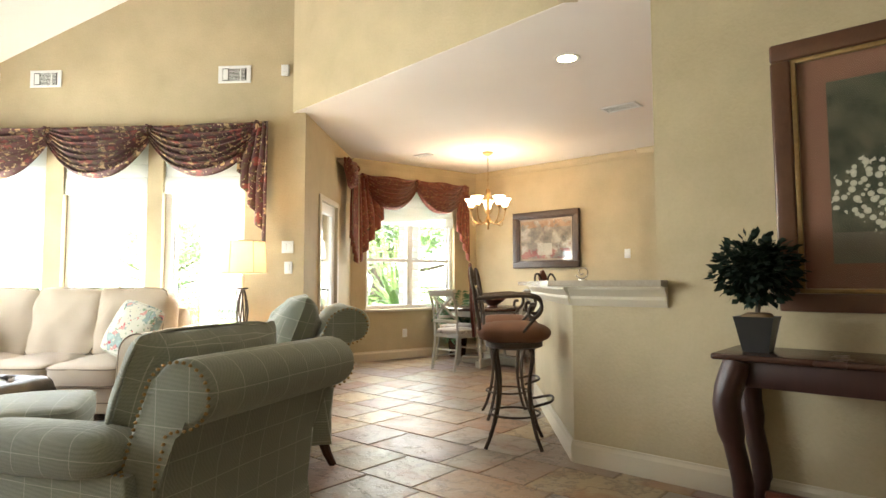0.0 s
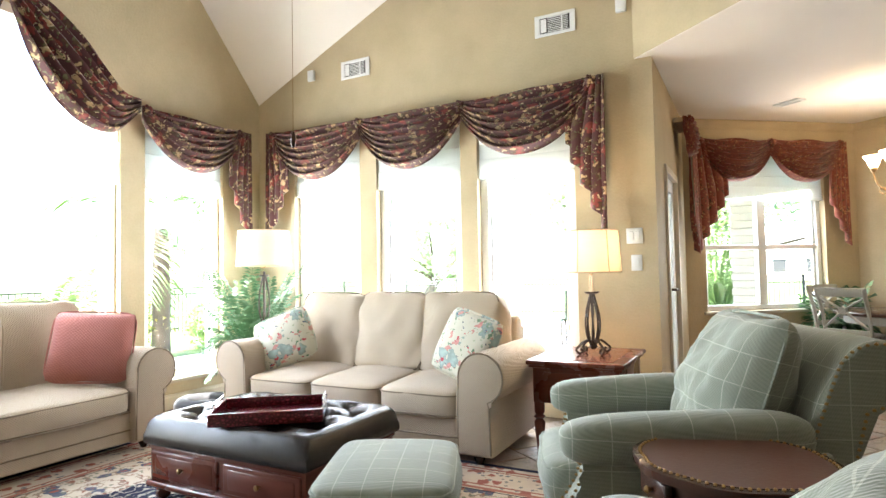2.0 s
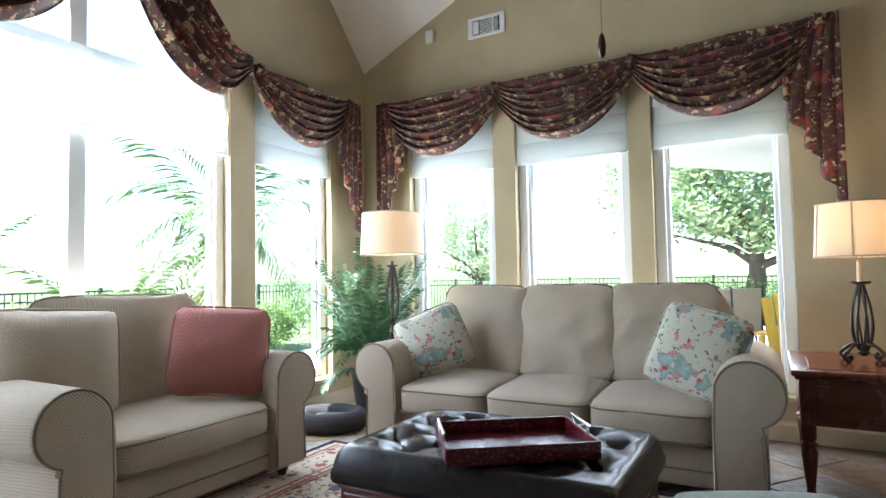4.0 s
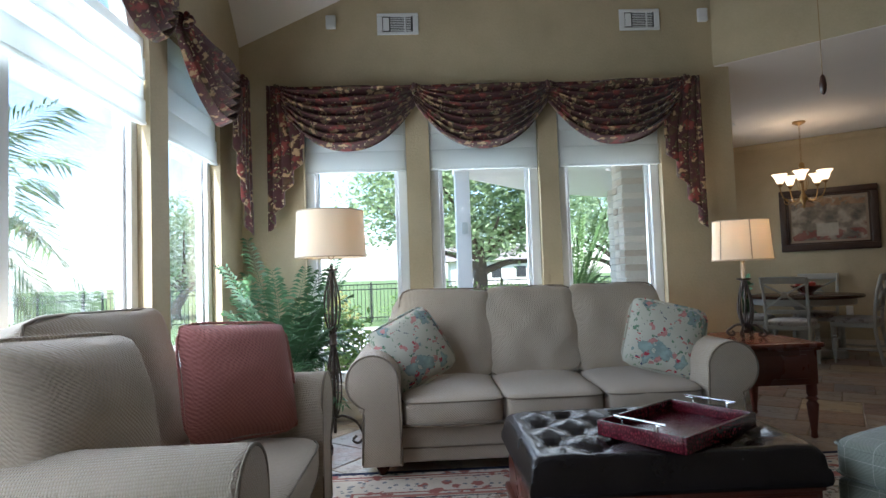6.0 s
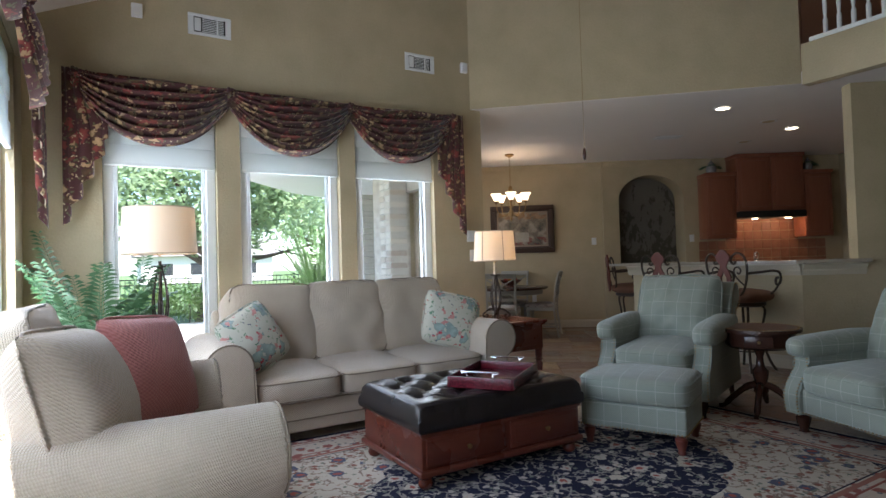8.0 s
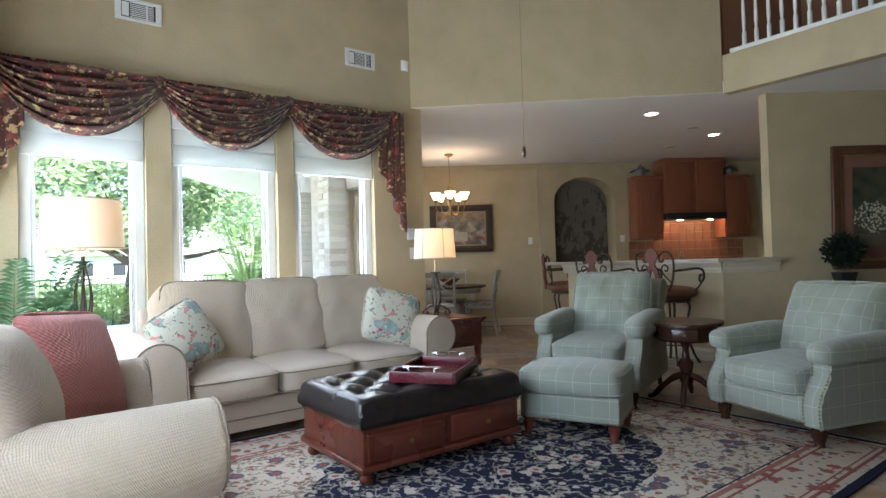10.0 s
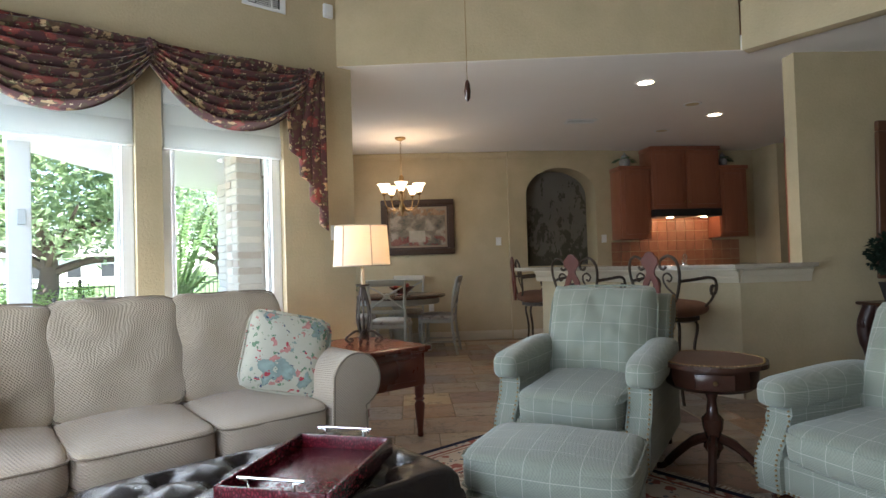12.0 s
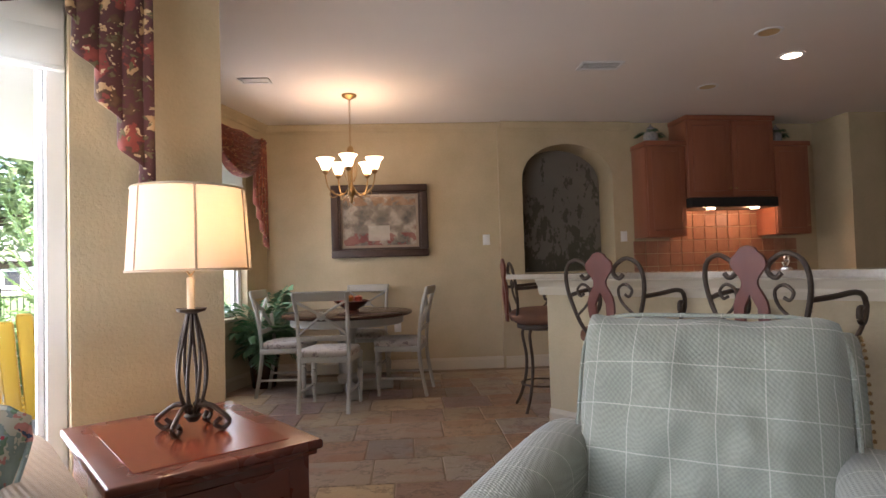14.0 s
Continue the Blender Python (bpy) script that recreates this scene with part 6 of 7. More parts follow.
part("body", box(B(), 1.5, 3.95, -0.60, -0.005, 0.10, 0.90, 0.004), MAPLE, base_cab)
for i in range(5):
    d = part("door", box(B(), 1.52 + i * 0.486, 1.98 + i * 0.486, -0.62, -0.601, 0.12, 0.88, 0.006), MAPLE, base_cab)
    part("door_panel", box(B(), 1.58 + i * 0.486, 1.92 + i * 0.486, -0.627, -0.615, 0.19, 0.80, 0.01), MAPLE, d)
tagged(part("counter_top", box(B(), 1.48, 3.95, -0.64, -0.005, 0.902, 0.938, 0.006), STONE_TOP), "speckled stone kitchen counter top", "counter").matrix_basis = KIT_M
URN = mottled("blue_white_china", (0.10, 0.11, 0.13), (0.48, 0.46, 0.42), 34.0, 0.25)
for s_, r_ in ((1.74, 0.085), (3.32, 0.07)):
    u_ = thing("china_jar", KIT_M @ pose(s_, -0.18, 2.501), "dark patterned china jar on top of the cabinet", "jar", "jars on the cabinets")
    part("body", lathe(B(), [(r_ * 0.6, 0), (r_ * 0.9, 0.04), (r_, 0.08), (r_ * 0.85, 0.12), (r_ * 0.5, 0.15), (r_ * 0.6, 0.165)], 22), URN, u_)
    part("lid", lathe(B(), [(r_ * 0.6, 0.166), (r_ * 0.4, 0.19), (0.012, 0.2), (0.014, 0.215), (0.003, 0.225)], 18), URN, u_)
    part("greenery", frond(frond(frond(B(), (0.03, 0, 0.10), 0.4, 0.2, 0.6, 0.6, 9, 0.06), (0, 0, 0.1), 2.6, 0.2, 0.6, 0.6, 9, 0.06), (0, 0, 0.1), 4.4, 0.2, 0.7, 0.6, 9, 0.06), FROND, u_)
tall = thing("pantry_cabinet", pose(2.38, 4.12, 0, 0, 0, W2_DIR), "tall orange-brown cherry pantry cabinet", "cabinet", "kitchen cabinets")
part("body", box(B(), 0, 0.6, 0, 0.16, 0.0, 2.40, 0.006), MAPLE, tall)
for a, b in ((0.1, 1.25), (1.27, 2.38)):
    part("door", box(B(), 0.02, 0.58, -0.02, -0.001, a, b, 0.006), MAPLE, tall)
fau = thing("faucet", pose(0.66, 4.45, 1.082), "small chrome swirl ornament standing on bar", "ornament")
part("swirl", tube(B(), smooth_path(spiral(0, 0.06, 0.05, 0.012, 3.6, 1.3), 2), 0.006, 6), CHROME, fau)
part("foot", lathe(B(), [(0.03, 0), (0.03, 0.008), (0.006, 0.014)], 14), CHROME, fau)

# ---- fixtures on walls and ceilings ----


def wall_vent(m, s, z, w=0.34, h=0.18):
    v = thing("wall_vent", m @ pose(s, -0.002, z), "white steel air return grille on the wall", "vent", "air grilles")
    for a, b, c, d in ((0, w, 0, 0.025), (0, w, h - 0.025, h), (0, 0.045, 0.025, h - 0.025), (w - 0.045, w, 0.025, h - 0.025)):
        part("frame_bar", box(B(), a, b, -0.012, 0, c, d, 0.003, 1), VINYL, v)
    part("backing", box(B(), 0.03, w - 0.03, -0.003, 0, 0.02, h - 0.02), BLACK, v)
    for i in range(4):
        part("slat", box(B(), 0.05, 0.10, -0.010, -0.003, -0.055, 0.055, 0.001, 1, pose(0.0 + i * 0.013, 0, h / 2)), VINYL, v) if i == 0 else None
    for i in range(9):
        part("slat", box(B(), 0.11, w - 0.06, -0.009, -0.003, -0.0022, 0.0022, 0.0, 1, pose(0, 0, 0.034 + i * 0.0145)), VINYL, v)
    part("divider", box(B(), 0.225, 0.235, -0.0105, -0.003, 0.026, h - 0.026), VINYL, v)
    return v


wall_vent(NM, -4.725 - XW, 3.11)
wall_vent(NM, -2.71 - XW, 3.11)
for s_, z_, a, b, lab in ((-5.10, 3.22, 0.08, 0.11, "small white sensor box on the wall"), (-2.01, 3.225, 0.08, 0.11, "small white sensor box on the wall")):
    b_ = thing("sensor_box", NM @ pose(s_ - XW, -0.002, z_), lab, "sensor", "sensor boxes")
    part("case", box(B(), -a / 2, a / 2, -0.035, 0, -b / 2, b / 2, 0.008, 2), VINYL, b_)
    part("lens", box(B(), -a / 4, a / 4, -0.038, -0.034, -b / 3, -b / 6, 0.002, 1), SHADE_CLOTH, b_)


def switch_plate(m, s, z, w, gangs, label):
    p = thing("light_switch", m @ pose(s, -0.002, z), label, "light switch", "switch plates")
    part("plate", box(B(), -w / 2, w / 2, -0.008, 0, -0.06, 0.06, 0.004, 2), VINYL, p)
    for i in range(gangs):
        x = (i - (gangs - 1) / 2) * 0.046
        part("rocker", box(B(), x - 0.016, x + 0.016, -0.012, -0.006, -0.034, 0.034, 0.003, 1), VINYL, p)


switch_plate(NM, -1.965 - XW, 1.43, 0.12, 2, "white double rocker switch on tan wall")
switch_plate(NM, -1.955 - XW, 1.225, 0.08, 1, "white wall thermostat switch below a double switch")
switch_plate(DIN_M, 2.46, 1.45, 0.08, 1, "white rocker switch on the dining wall")
switch_plate(KIT_M, 1.45, 1.45, 0.08, 1, "white rocker switch beside the niche")
switch_plate(DIN_M, 1.43, 0.50, 0.075, 1, "white wall outlet low on the dining wall")
switch_plate(NOOK_M, NOOK_L - 1.30, 0.36, 0.075, 1, "white wall outlet under the dining window")
LENS = glow("can_lamp", (1.0, 0.80, 0.52), 2.5)
DIM = mottled("can_baffle", (0.45, 0.34, 0.16), (0.6, 0.46, 0.22), 9.0, 0.3)
for x, y, on in ((0.62, 4.74, 1), (1.76, 4.87, 0), (2.44, 4.95, 1), (2.70, 5.76, 0)):
    c = thing("recessed_light", pose(x, y, SOFF), "round recessed ceiling light with white trim ring", "ceiling light", "recessed lights")
    part("trim_ring", lathe(B(), [(0.098, -0.001), (0.095, -0.008), (0.072, -0.006), (0.07, -0.001)], 32, cap=False), VINYL, c)
    part("lens", lathe(B(), [(0.071, -0.002), (0.071, -0.005)], 28), LENS if on else DIM, c, "lit lens" if on else "unlit amber baffle")
    if on:
        lamp("can_light", "SPOT", (x, y, SOFF - 0.03), 4.6, (1.0, 0.78, 0.52), 0.06)


def ceiling_vent(x, y, rz, w, h):
    c = thing("ceiling_vent", pose(x, y, SOFF - 0.001, 0, 0, rz), "white slatted air register in the ceiling", "vent", "ceiling registers")
    part("backing", box(B(), -w / 2 + 0.01, w / 2 - 0.01, -h / 2 + 0.01, h / 2 - 0.01, -0.003, 0), BLACK, c)
    for a, b, e, d in ((-w / 2, w / 2, -h / 2, -h / 2 + 0.025), (-w / 2, w / 2, h / 2 - 0.025, h / 2), (-w / 2, -w / 2 + 0.025, -h / 2, h / 2), (w / 2 - 0.025, w / 2, -h / 2, h / 2)):
        part("frame_bar", box(B(), a, b, e, d, -0.010, 0, 0.002, 1), VINYL, c)
    for i in range(8):
        part("slat", box(B(), -w / 2 + 0.02, w / 2 - 0.02, -0.0035, 0.0035, -0.006, -0.004, 0.0, 1, pose(0, -h / 2 + 0.035 + i * (h - 0.07) / 7, 0)), VINYL, c)


ceiling_vent(1.34, 6.02, -37, 0.36, 0.20)
ceiling_vent(-0.80, 8.0, -37, 0.26, 0.13)
pull = thing("fan_pull", pose(-2.94, 3.34, 0.03), "thin fan pull chain with a dark wooden knob", "pull chain")
part("cord", lathe(B(), [(0.0013, 1.76), (0.0013, CEIL - 0.03)], 6), BRASS, pull)
part("knob", lathe(B(), [(0.002, 1.775), (0.008, 1.765), (0.012, 1.735), (0.009, 1.71), (0.003, 1.70)], 14), WALNUT, pull)
bed = thing("pet_bed", pose(-5.40, 4.95, 0, 0, 0, 20), "black quilted pet bed on floor by windows", "pet bed")
part("bolster", tube(B(), [(0.22 * math.cos(a), 0.18 * math.sin(a), 0.075) for a in [2 * math.pi * k / 28 for k in range(28)]], 0.07, 10, True), mottled("black_fleece", (0.012, 0.012, 0.013), (0.04, 0.04, 0.042), 12.0, 0.9, 60.0, 0.6), bed)
part("pad", cushion(B(), 0.38, 0.30, 0.08, pose(0, 0, 0.05), 3, 0.2, 8, 0.006), mottled("grey_fleece", (0.05, 0.05, 0.052), (0.11, 0.11, 0.11), 12.0, 0.9, 60.0, 0.6), bed)

# ---- outside ----
GRASS = mottled("lawn", (0.045, 0.085, 0.018), (0.11, 0.16, 0.045), 0.6, 0.95, 30.0, 0.6, dist=0.03)
CONCRETE = mottled("patio_concrete", (0.40, 0.385, 0.35), (0.52, 0.50, 0.46), 0.9, 0.85, 60.0, 0.2)
tagged(part("ground", plate(B(), rect(-300, 300, -300, 300), [rect(XW - 0.1, 6.1, -9.0, 2.7)], pose(0, 0, -0.2, 90), -0.2), GRASS, smooth=False), "mown green lawn reaching the horizon", kind="structure")
structure(part("patio", box(B(), -9.5, -2.0, 6.19, 16.0, -0.22, -0.10, 0.02), CONCRETE), "pale concrete patio slab")
structure(part("path", box(B(), -9.8, -6.1, -1.0, 6.18, -0.215, -0.12, 0.02), CONCRETE), "pale concrete path beside the house")

n = Nodes("house_brick", 0.85)
bt = n.node("ShaderNodeTexBrick", Scale=4.4, Mortar_Size=0.018)
bt.offset = 0.5
mp = n.t.nodes.new("ShaderNodeMapping")
mp.inputs["Rotation"].default_value = (radians(90), 0, 0)
n.link(n.co.outputs["Object"], mp.inputs["Vector"])
n.link(mp.outputs[0], bt.inputs["Vector"])
for k, c in (("Color1", (0.66, 0.60, 0.51)), ("Color2", (0.46, 0.38, 0.30)), ("Mortar", (0.5, 0.47, 0.42))):
    bt.inputs[k].default_value = (*c, 1)
n.colour(n.mix(n.noise(9.0), bt.outputs["Color"], (0.70, 0.66, 0.58)))
n.bump(bt.outputs["Fac"], -0.4, 0.01)
m_, l2_ = run((-1.985, 6.19), (-1.985, 8.25))
for a, b, c, d in ((0, 0.36, 0, 2.6), (1.16, l2_, 0, 2.6), (0.36, 1.16, 2.05, 2.6)):
    o = structure(part("brick_cladding", box(B(), a, b, 0.0, 0.09, c - 0.2 if c == 0 else c, d), n.mat), "tan and brown brick facing on the nook wall")
    o.matrix_basis = m_ @ pose(0, 0, 0)
col = thing("porch_column", pose(-1.25, 10.3, -0.1), "pale stone porch column under a white soffit", "column")
block = box(B(), -0.17, 0.17, -0.17, 0.17, 0.0, 0.098, 0.012, 1)
stone = mottled("pale_limestone", (0.50, 0.47, 0.41), (0.64, 0.61, 0.54), 6.0, 0.85, 50.0, 0.3)
bk = part("stone", block, stone, col)
for i in range(1, 27):
    o = new("stone", bk.data)
    o.parent = col
    o.location, o.rotation_euler = (0.006 * (-1) ** i, 0.004 * (-1) ** (i // 2), i * 0.1), (0, 0, (i % 4) * math.pi / 2)
eave = [(-4.0, 6.25), (-2.1, 6.25), (-2.1, 8.45), (0.4, 10.6), (-1.0, 11.3), (-2.6, 10.3), (-4.0, 8.6)]
structure(part("porch_roof", plate(B(), [(x, -y) for x, y in eave], [], pose(0, 0, 2.62, 90), -0.24), VINYL, smooth=False), "white boxed porch soffit")
post = thing("porch_post", pose(-3.9, 8.4, -0.1), "white square porch post on the patio", "post")
part("shaft", box(B(), -0.09, 0.09, -0.09, 0.09, 0, 2.715, 0.008, 1), VINYL, post)
part("base_trim", box(B(), -0.115, 0.115, -0.115, 0.115, 0, 0.16, 0.012, 1), VINYL, post)
part("capital", box(B(), -0.115, 0.115, -0.115, 0.115, 2.58, 2.712, 0.012, 1), VINYL, post)
part("thermometer", box(B(), -0.02, 0.05, -0.115, -0.088, 1.72, 1.86, 0.006, 1), mottled("weathered_plastic", (0.45, 0.5, 0.5), (0.6, 0.64, 0.63), 9.0, 0.5), post, "small grey thermometer")
# pale brick pier beside the patio door
n = Nodes("pale_brick", 0.85)
rnd = n.t.nodes.new("ShaderNodeObjectInfo").outputs["Random"]
tone = n.ramp(rnd, (0.0, (0.72, 0.66, 0.56)), (0.35, (0.78, 0.73, 0.64)), (0.6, (0.55, 0.45, 0.34)), (0.85, (0.36, 0.27, 0.19)), (1.0, (0.75, 0.70, 0.6)))
n.colour(n.mix(n.math("MULTIPLY", n.noise(14.0, 5.0), 0.5), tone, (0.80, 0.77, 0.70)))
n.bump(n.noise(40.0, 4.0), 0.5, 0.006)
pier = structure(part("brick_pier", box(B(), -2.315, -2.09, 7.22, 7.49, -0.2, 2.61), mottled("mortar", (0.6, 0.57, 0.5), (0.7, 0.67, 0.6), 9.0, 0.9)), "pale brick pier beside the patio door")
brick = None
for r in range(36):
    for i in range(2):
        y = 7.21 + 0.145 * i + (0.008 if r % 2 else 0.0)
        if brick is None:
            brick = part("brick", box(B(), -2.33, -2.10, 0.004, 0.141, 0.005, 0.07, 0.006, 1), n.mat, pier)
            o = brick
        else:
            o = new("brick", brick.data)
            o.parent = pier
        o.location = (random.uniform(-0.003, 0.003), y, -0.1 + r * 0.075)


def leaf_cloud(bm, centre, radii, clumps, per, leaf, spread=0.35, low=-1.0):
    """Clumps of small leaves in an uneven ellipsoid, thicker outside, with gaps."""
    for _ in range(clumps):
        while True:
            d = Vector((random.uniform(-1, 1), random.uniform(-1, 1), random.uniform(low, 1)))
            if 0.3 < d.length < 1.0:
                break
        bump = 0.8 + 0.35 * noise.noise(d * 2.1 + Vector(centre) * 0.3)
        c = Vector(centre) + Vector((d.x * radii[0], d.y * radii[1], d.z * radii[2])) * bump
        for _ in range(per):
            p = c + Vector((random.gauss(0, spread), random.gauss(0, spread), random.gauss(0, spread * 0.6)))
            a = Vector((random.uniform(-1, 1), random.uniform(-1, 1), random.uniform(-0.6, 0.6))).normalized()
            b = a.cross(Vector((random.uniform(-1, 1), random.uniform(-1, 1), 1))).normalized()
            l_ = leaf * random.uniform(0.7, 1.3)
            bm.faces.new([bm.verts.new(q) for q in (p - a * l_, p + b * l_ * 0.45, p + a * l_, p - b * l_ * 0.45)])
    return bm


def island_leaf(name, dark, light):
    n = Nodes(name, 0.6, 0.0, 0.3)
    g = n.t.nodes.new("ShaderNodeNewGeometry")
    n.colour(n.mix(n.math("ADD", n.math("MULTIPLY", g.outputs["Random Per Island"], 0.7), n.math("MULTIPLY", n.noise(0.7), 0.4)), dark, light))
    thin, both = n.t.nodes.new("ShaderNodeBsdfTranslucent"), n.t.nodes.new("ShaderNodeMixShader")
    thin.inputs[0].default_value = (*[min(1.0, v * 1.3) for v in light], 1)
    both.inputs[0].default_value = 0.45
    n.link(n.p.outputs[0], both.inputs[1])
    n.link(thin.outputs[0], both.inputs[2])
    n.link(both.outputs[0], n.t.nodes["Material Output"].inputs[0])
    return n.mat


OAK = island_leaf("oak_leaf", (0.10, 0.16, 0.075), (0.30, 0.38, 0.21))
SHRUB = island_leaf("shrub_leaf", (0.07, 0.14, 0.03), (0.24, 0.34, 0.10))
FLOWERY = island_leaf("flowering_leaf", (0.08, 0.13, 0.03), (0.36, 0.30, 0.10))


def tree(m, label, h, radii, clumps, lean=0.0, leaf=0.085):
    t = thing("tree", m, label, "tree")
    bm = tube(B(), smooth_path([(0, 0, -0.05), (0.05, 0, h * 0.3), (0.12 + lean, 0.05, h * 0.6), (0.1 + lean, 0, h)], 4), [0.30, 0.26, 0.24, 0.23, 0.22, 0.21, 0.20, 0.19, 0.18, 0.17, 0.16, 0.15, 0.12], 10)
    part("trunk", bm, BARK, t)
    for k in range(8):
        a = k * 2.4
        s = Vector((0.1 + lean, 0, h * (0.62 + 0.04 * k)))
        e = s + Vector((radii[0] * 0.7 * math.cos(a), radii[1] * 0.7 * math.sin(a), radii[2] * (0.25 + 0.08 * k)))
        mid_ = s.lerp(e, 0.5) + Vector((0, 0, -0.12 + 0.25 * random.random()))
        part("limb", tube(B(), smooth_path([s, s.lerp(mid_, 0.5) + Vector((0, 0, 0.1)), mid_, e], 4), [0.11 - 0.007 * i for i in range(13)], 7), BARK, t)
    tagged(part("crown", leaf_cloud(B(), (lean, 0, h + radii[2] * 0.55), radii, clumps, 60, leaf, 0.32, -0.75), OAK, t, "dense small-leaved green crown", smooth=False), kind="stuff")
    return t


tree(pose(-3.0, 16.5, -0.2), "spreading live oak on the lawn", 2.2, (4.0, 3.2, 2.6), 420)
tree(pose(-14.0, 24.0, -0.2, 0, 0, 50), "round green tree beyond the fence", 1.6, (3.0, 3.0, 2.2), 200, 0.3)
tree(pose(3.5, 24.0, -0.2, 0, 0, 130), "leafy oak behind the porch", 2.4, (4.2, 3.4, 2.8), 260, 0.2)


def shrub(m, radii, clumps, material, label, leaf=0.045, name="shrub"):
    s = thing(name, m, label, "shrub")
    part("stem", tube(B(), [(0, 0, 0), (0.02, 0.01, radii[2] * 0.6), (0, 0.02, radii[2])], 0.02, 6), BARK, s)
    tagged(part("leaves", leaf_cloud(B(), (0, 0, radii[2] * 0.95), radii, clumps, 26, leaf, 0.11, -0.9), material, s, "small bright green leaves", smooth=False), kind="stuff")


shrub(pose(-3.4, 16.4, -0.2), (2.4, 0.6, 0.6), 220, SHRUB, "clipped green hedge at the patio's far edge", name="hedge")
shrub(pose(-1.95, 10.35, -0.2), (0.5, 0.4, 0.48), 170, SHRUB, "low clipped green hedge by the porch", name="hedge")
shrub(pose(-5.25, 7.35, -0.1), (0.35, 0.3, 0.55), 40, SHRUB, "leafy young shrub near the window")
shrub(pose(-6.6, 12.8, -0.2), (0.9, 0.6, 0.6), 80, FLOWERY, "yellow flowering shrub by the fence")
shrub(pose(-10.5, 7.4, -0.2), (0.9, 0.9, 0.65), 90, FLOWERY, "yellow flowering shrub by the fence")
shrub(pose(-11.2, 5.2, -0.2), (0.9, 0.9, 0.55), 80, SHRUB, "low green shrub by the fence")
shrub(pose(-10.8, 9.6, -0.2), (0.8, 0.8, 0.5), 80, SHRUB, "low green shrub by the fence")


def outdoor_palm(m, trunk, fronds, length, leaf, label, name="palm_tree", rise=(0.1, 1.2), droop=0.5):
    p = thing(name, m, label, "palm")
    part("trunk", lathe(B(), [(0.16, 0), (0.13, trunk * 0.3), (0.14, trunk * 0.5), (0.12, trunk * 0.9), (0.10, trunk)], 14), BARK, p)
    bm = B()
    for k in range(fronds):
        q = k / (fronds - 1)
        frond(bm, (0, 0, trunk * 0.97), k * 2.4, length * random.uniform(0.85, 1.1), rise[1] - (rise[1] - rise[0]) * q, droop + 0.6 * q, 26, leaf, 0.022, 0.7)
    tagged(part("fronds", bm, FROND_L, p, "arching green fronds", smooth=False), kind="stuff")


outdoor_palm(pose(-9.8, 7.7, -0.2), 2.2, 26, 1.8, 0.55, "tall fan palm beyond the side windows")
outdoor_palm(pose(-8.5, 5.2, -0.2), 0.7, 26, 1.3, 0.20, "young bushy palm beside the path")
outdoor_palm(pose(-1.65, 11.9, -0.2), 0.55, 54, 0.78, 0.09, "sago palm with stiff upright fronds", "sago_palm", (0.7, 2.9), 0.25)
outdoor_palm(pose(-9.6, 3.6, -0.2), 0.5, 26, 1.3, 0.18, "sago palm beside the path", "sago_palm", (0.4, 1.8))


def fence(p0, p1, label, h=1.15):
    m, L = run(p0, p1, -0.2)
    f = thing("fence", m, label, "fence")
    for z in (0.12, h - 0.18, h - 0.03):
        part("rail", box(B(), 0, L, -0.015, 0.015, z, z + 0.03), BLACK, f)
    n_ = int(L / 2.0)
    for i in range(n_ + 1):
        part("post", box(B(), i * 2.0 - 0.03, i * 2.0 + 0.03, -0.03, 0.03, 0, h + 0.05, 0.004, 1), BLACK, f)
    bm = B()
    for i in range(int(L / 0.115)):
        box(bm, i * 0.115 - 0.008, i * 0.115 + 0.008, -0.008, 0.008, 0.05, h)
    tagged(part("pickets", bm, BLACK, f, "thin black metal pickets", smooth=False), kind="stuff")


fence((-14.0, 19.0), (2.0, 19.0), "black metal picket fence across the lawn")
fence((-13.5, -2.0), (-14.0, 19.0), "black metal picket fence beside the lawn")

YELLOW = mottled("yellow_paint", (0.70, 0.42, 0.03), (0.82, 0.52, 0.06), 4.0, 0.5)
ad = thing("adirondack_chair", pose(-2.28, 8.45, -0.1, 0, 0, 165), "yellow wooden adirondack chair on the patio", "chair")
for i in range(5):
    part("back_slat", box(B(), -0.27 + i * 0.11, -0.175 + i * 0.11, -0.01, 0.012, 0.0, 0.80 - 0.05 * abs(i - 2), 0.02, 2, pose(0, 0.22, 0.28, -22)), YELLOW, ad)
for i in range(5):
    part("seat_slat", box(B(), -0.27, 0.27, -0.32 + i * 0.11, -0.225 + i * 0.11, 0.34 - i * 0.018, 0.36 - i * 0.018, 0.004, 1), YELLOW, ad)
for x in (-0.32, 0.32):
    part("arm", box(B(), x - 0.07, x + 0.07, -0.40, 0.32, 0.55, 0.575, 0.01, 2), YELLOW, ad)
    part("leg", box(B(), x - 0.02, x + 0.02, -0.36, -0.26, 0.0, 0.55, 0.004, 1), YELLOW, ad)
    part("leg", box(B(), x - 0.02, x + 0.02, 0.26, 0.36, 0.0, 0.55, 0.004, 1), YELLOW, ad)
SLING = mottled("sling_mesh", (0.36, 0.29, 0.20), (0.46, 0.38, 0.27), 8.0, 0.8, 120.0, 0.3)


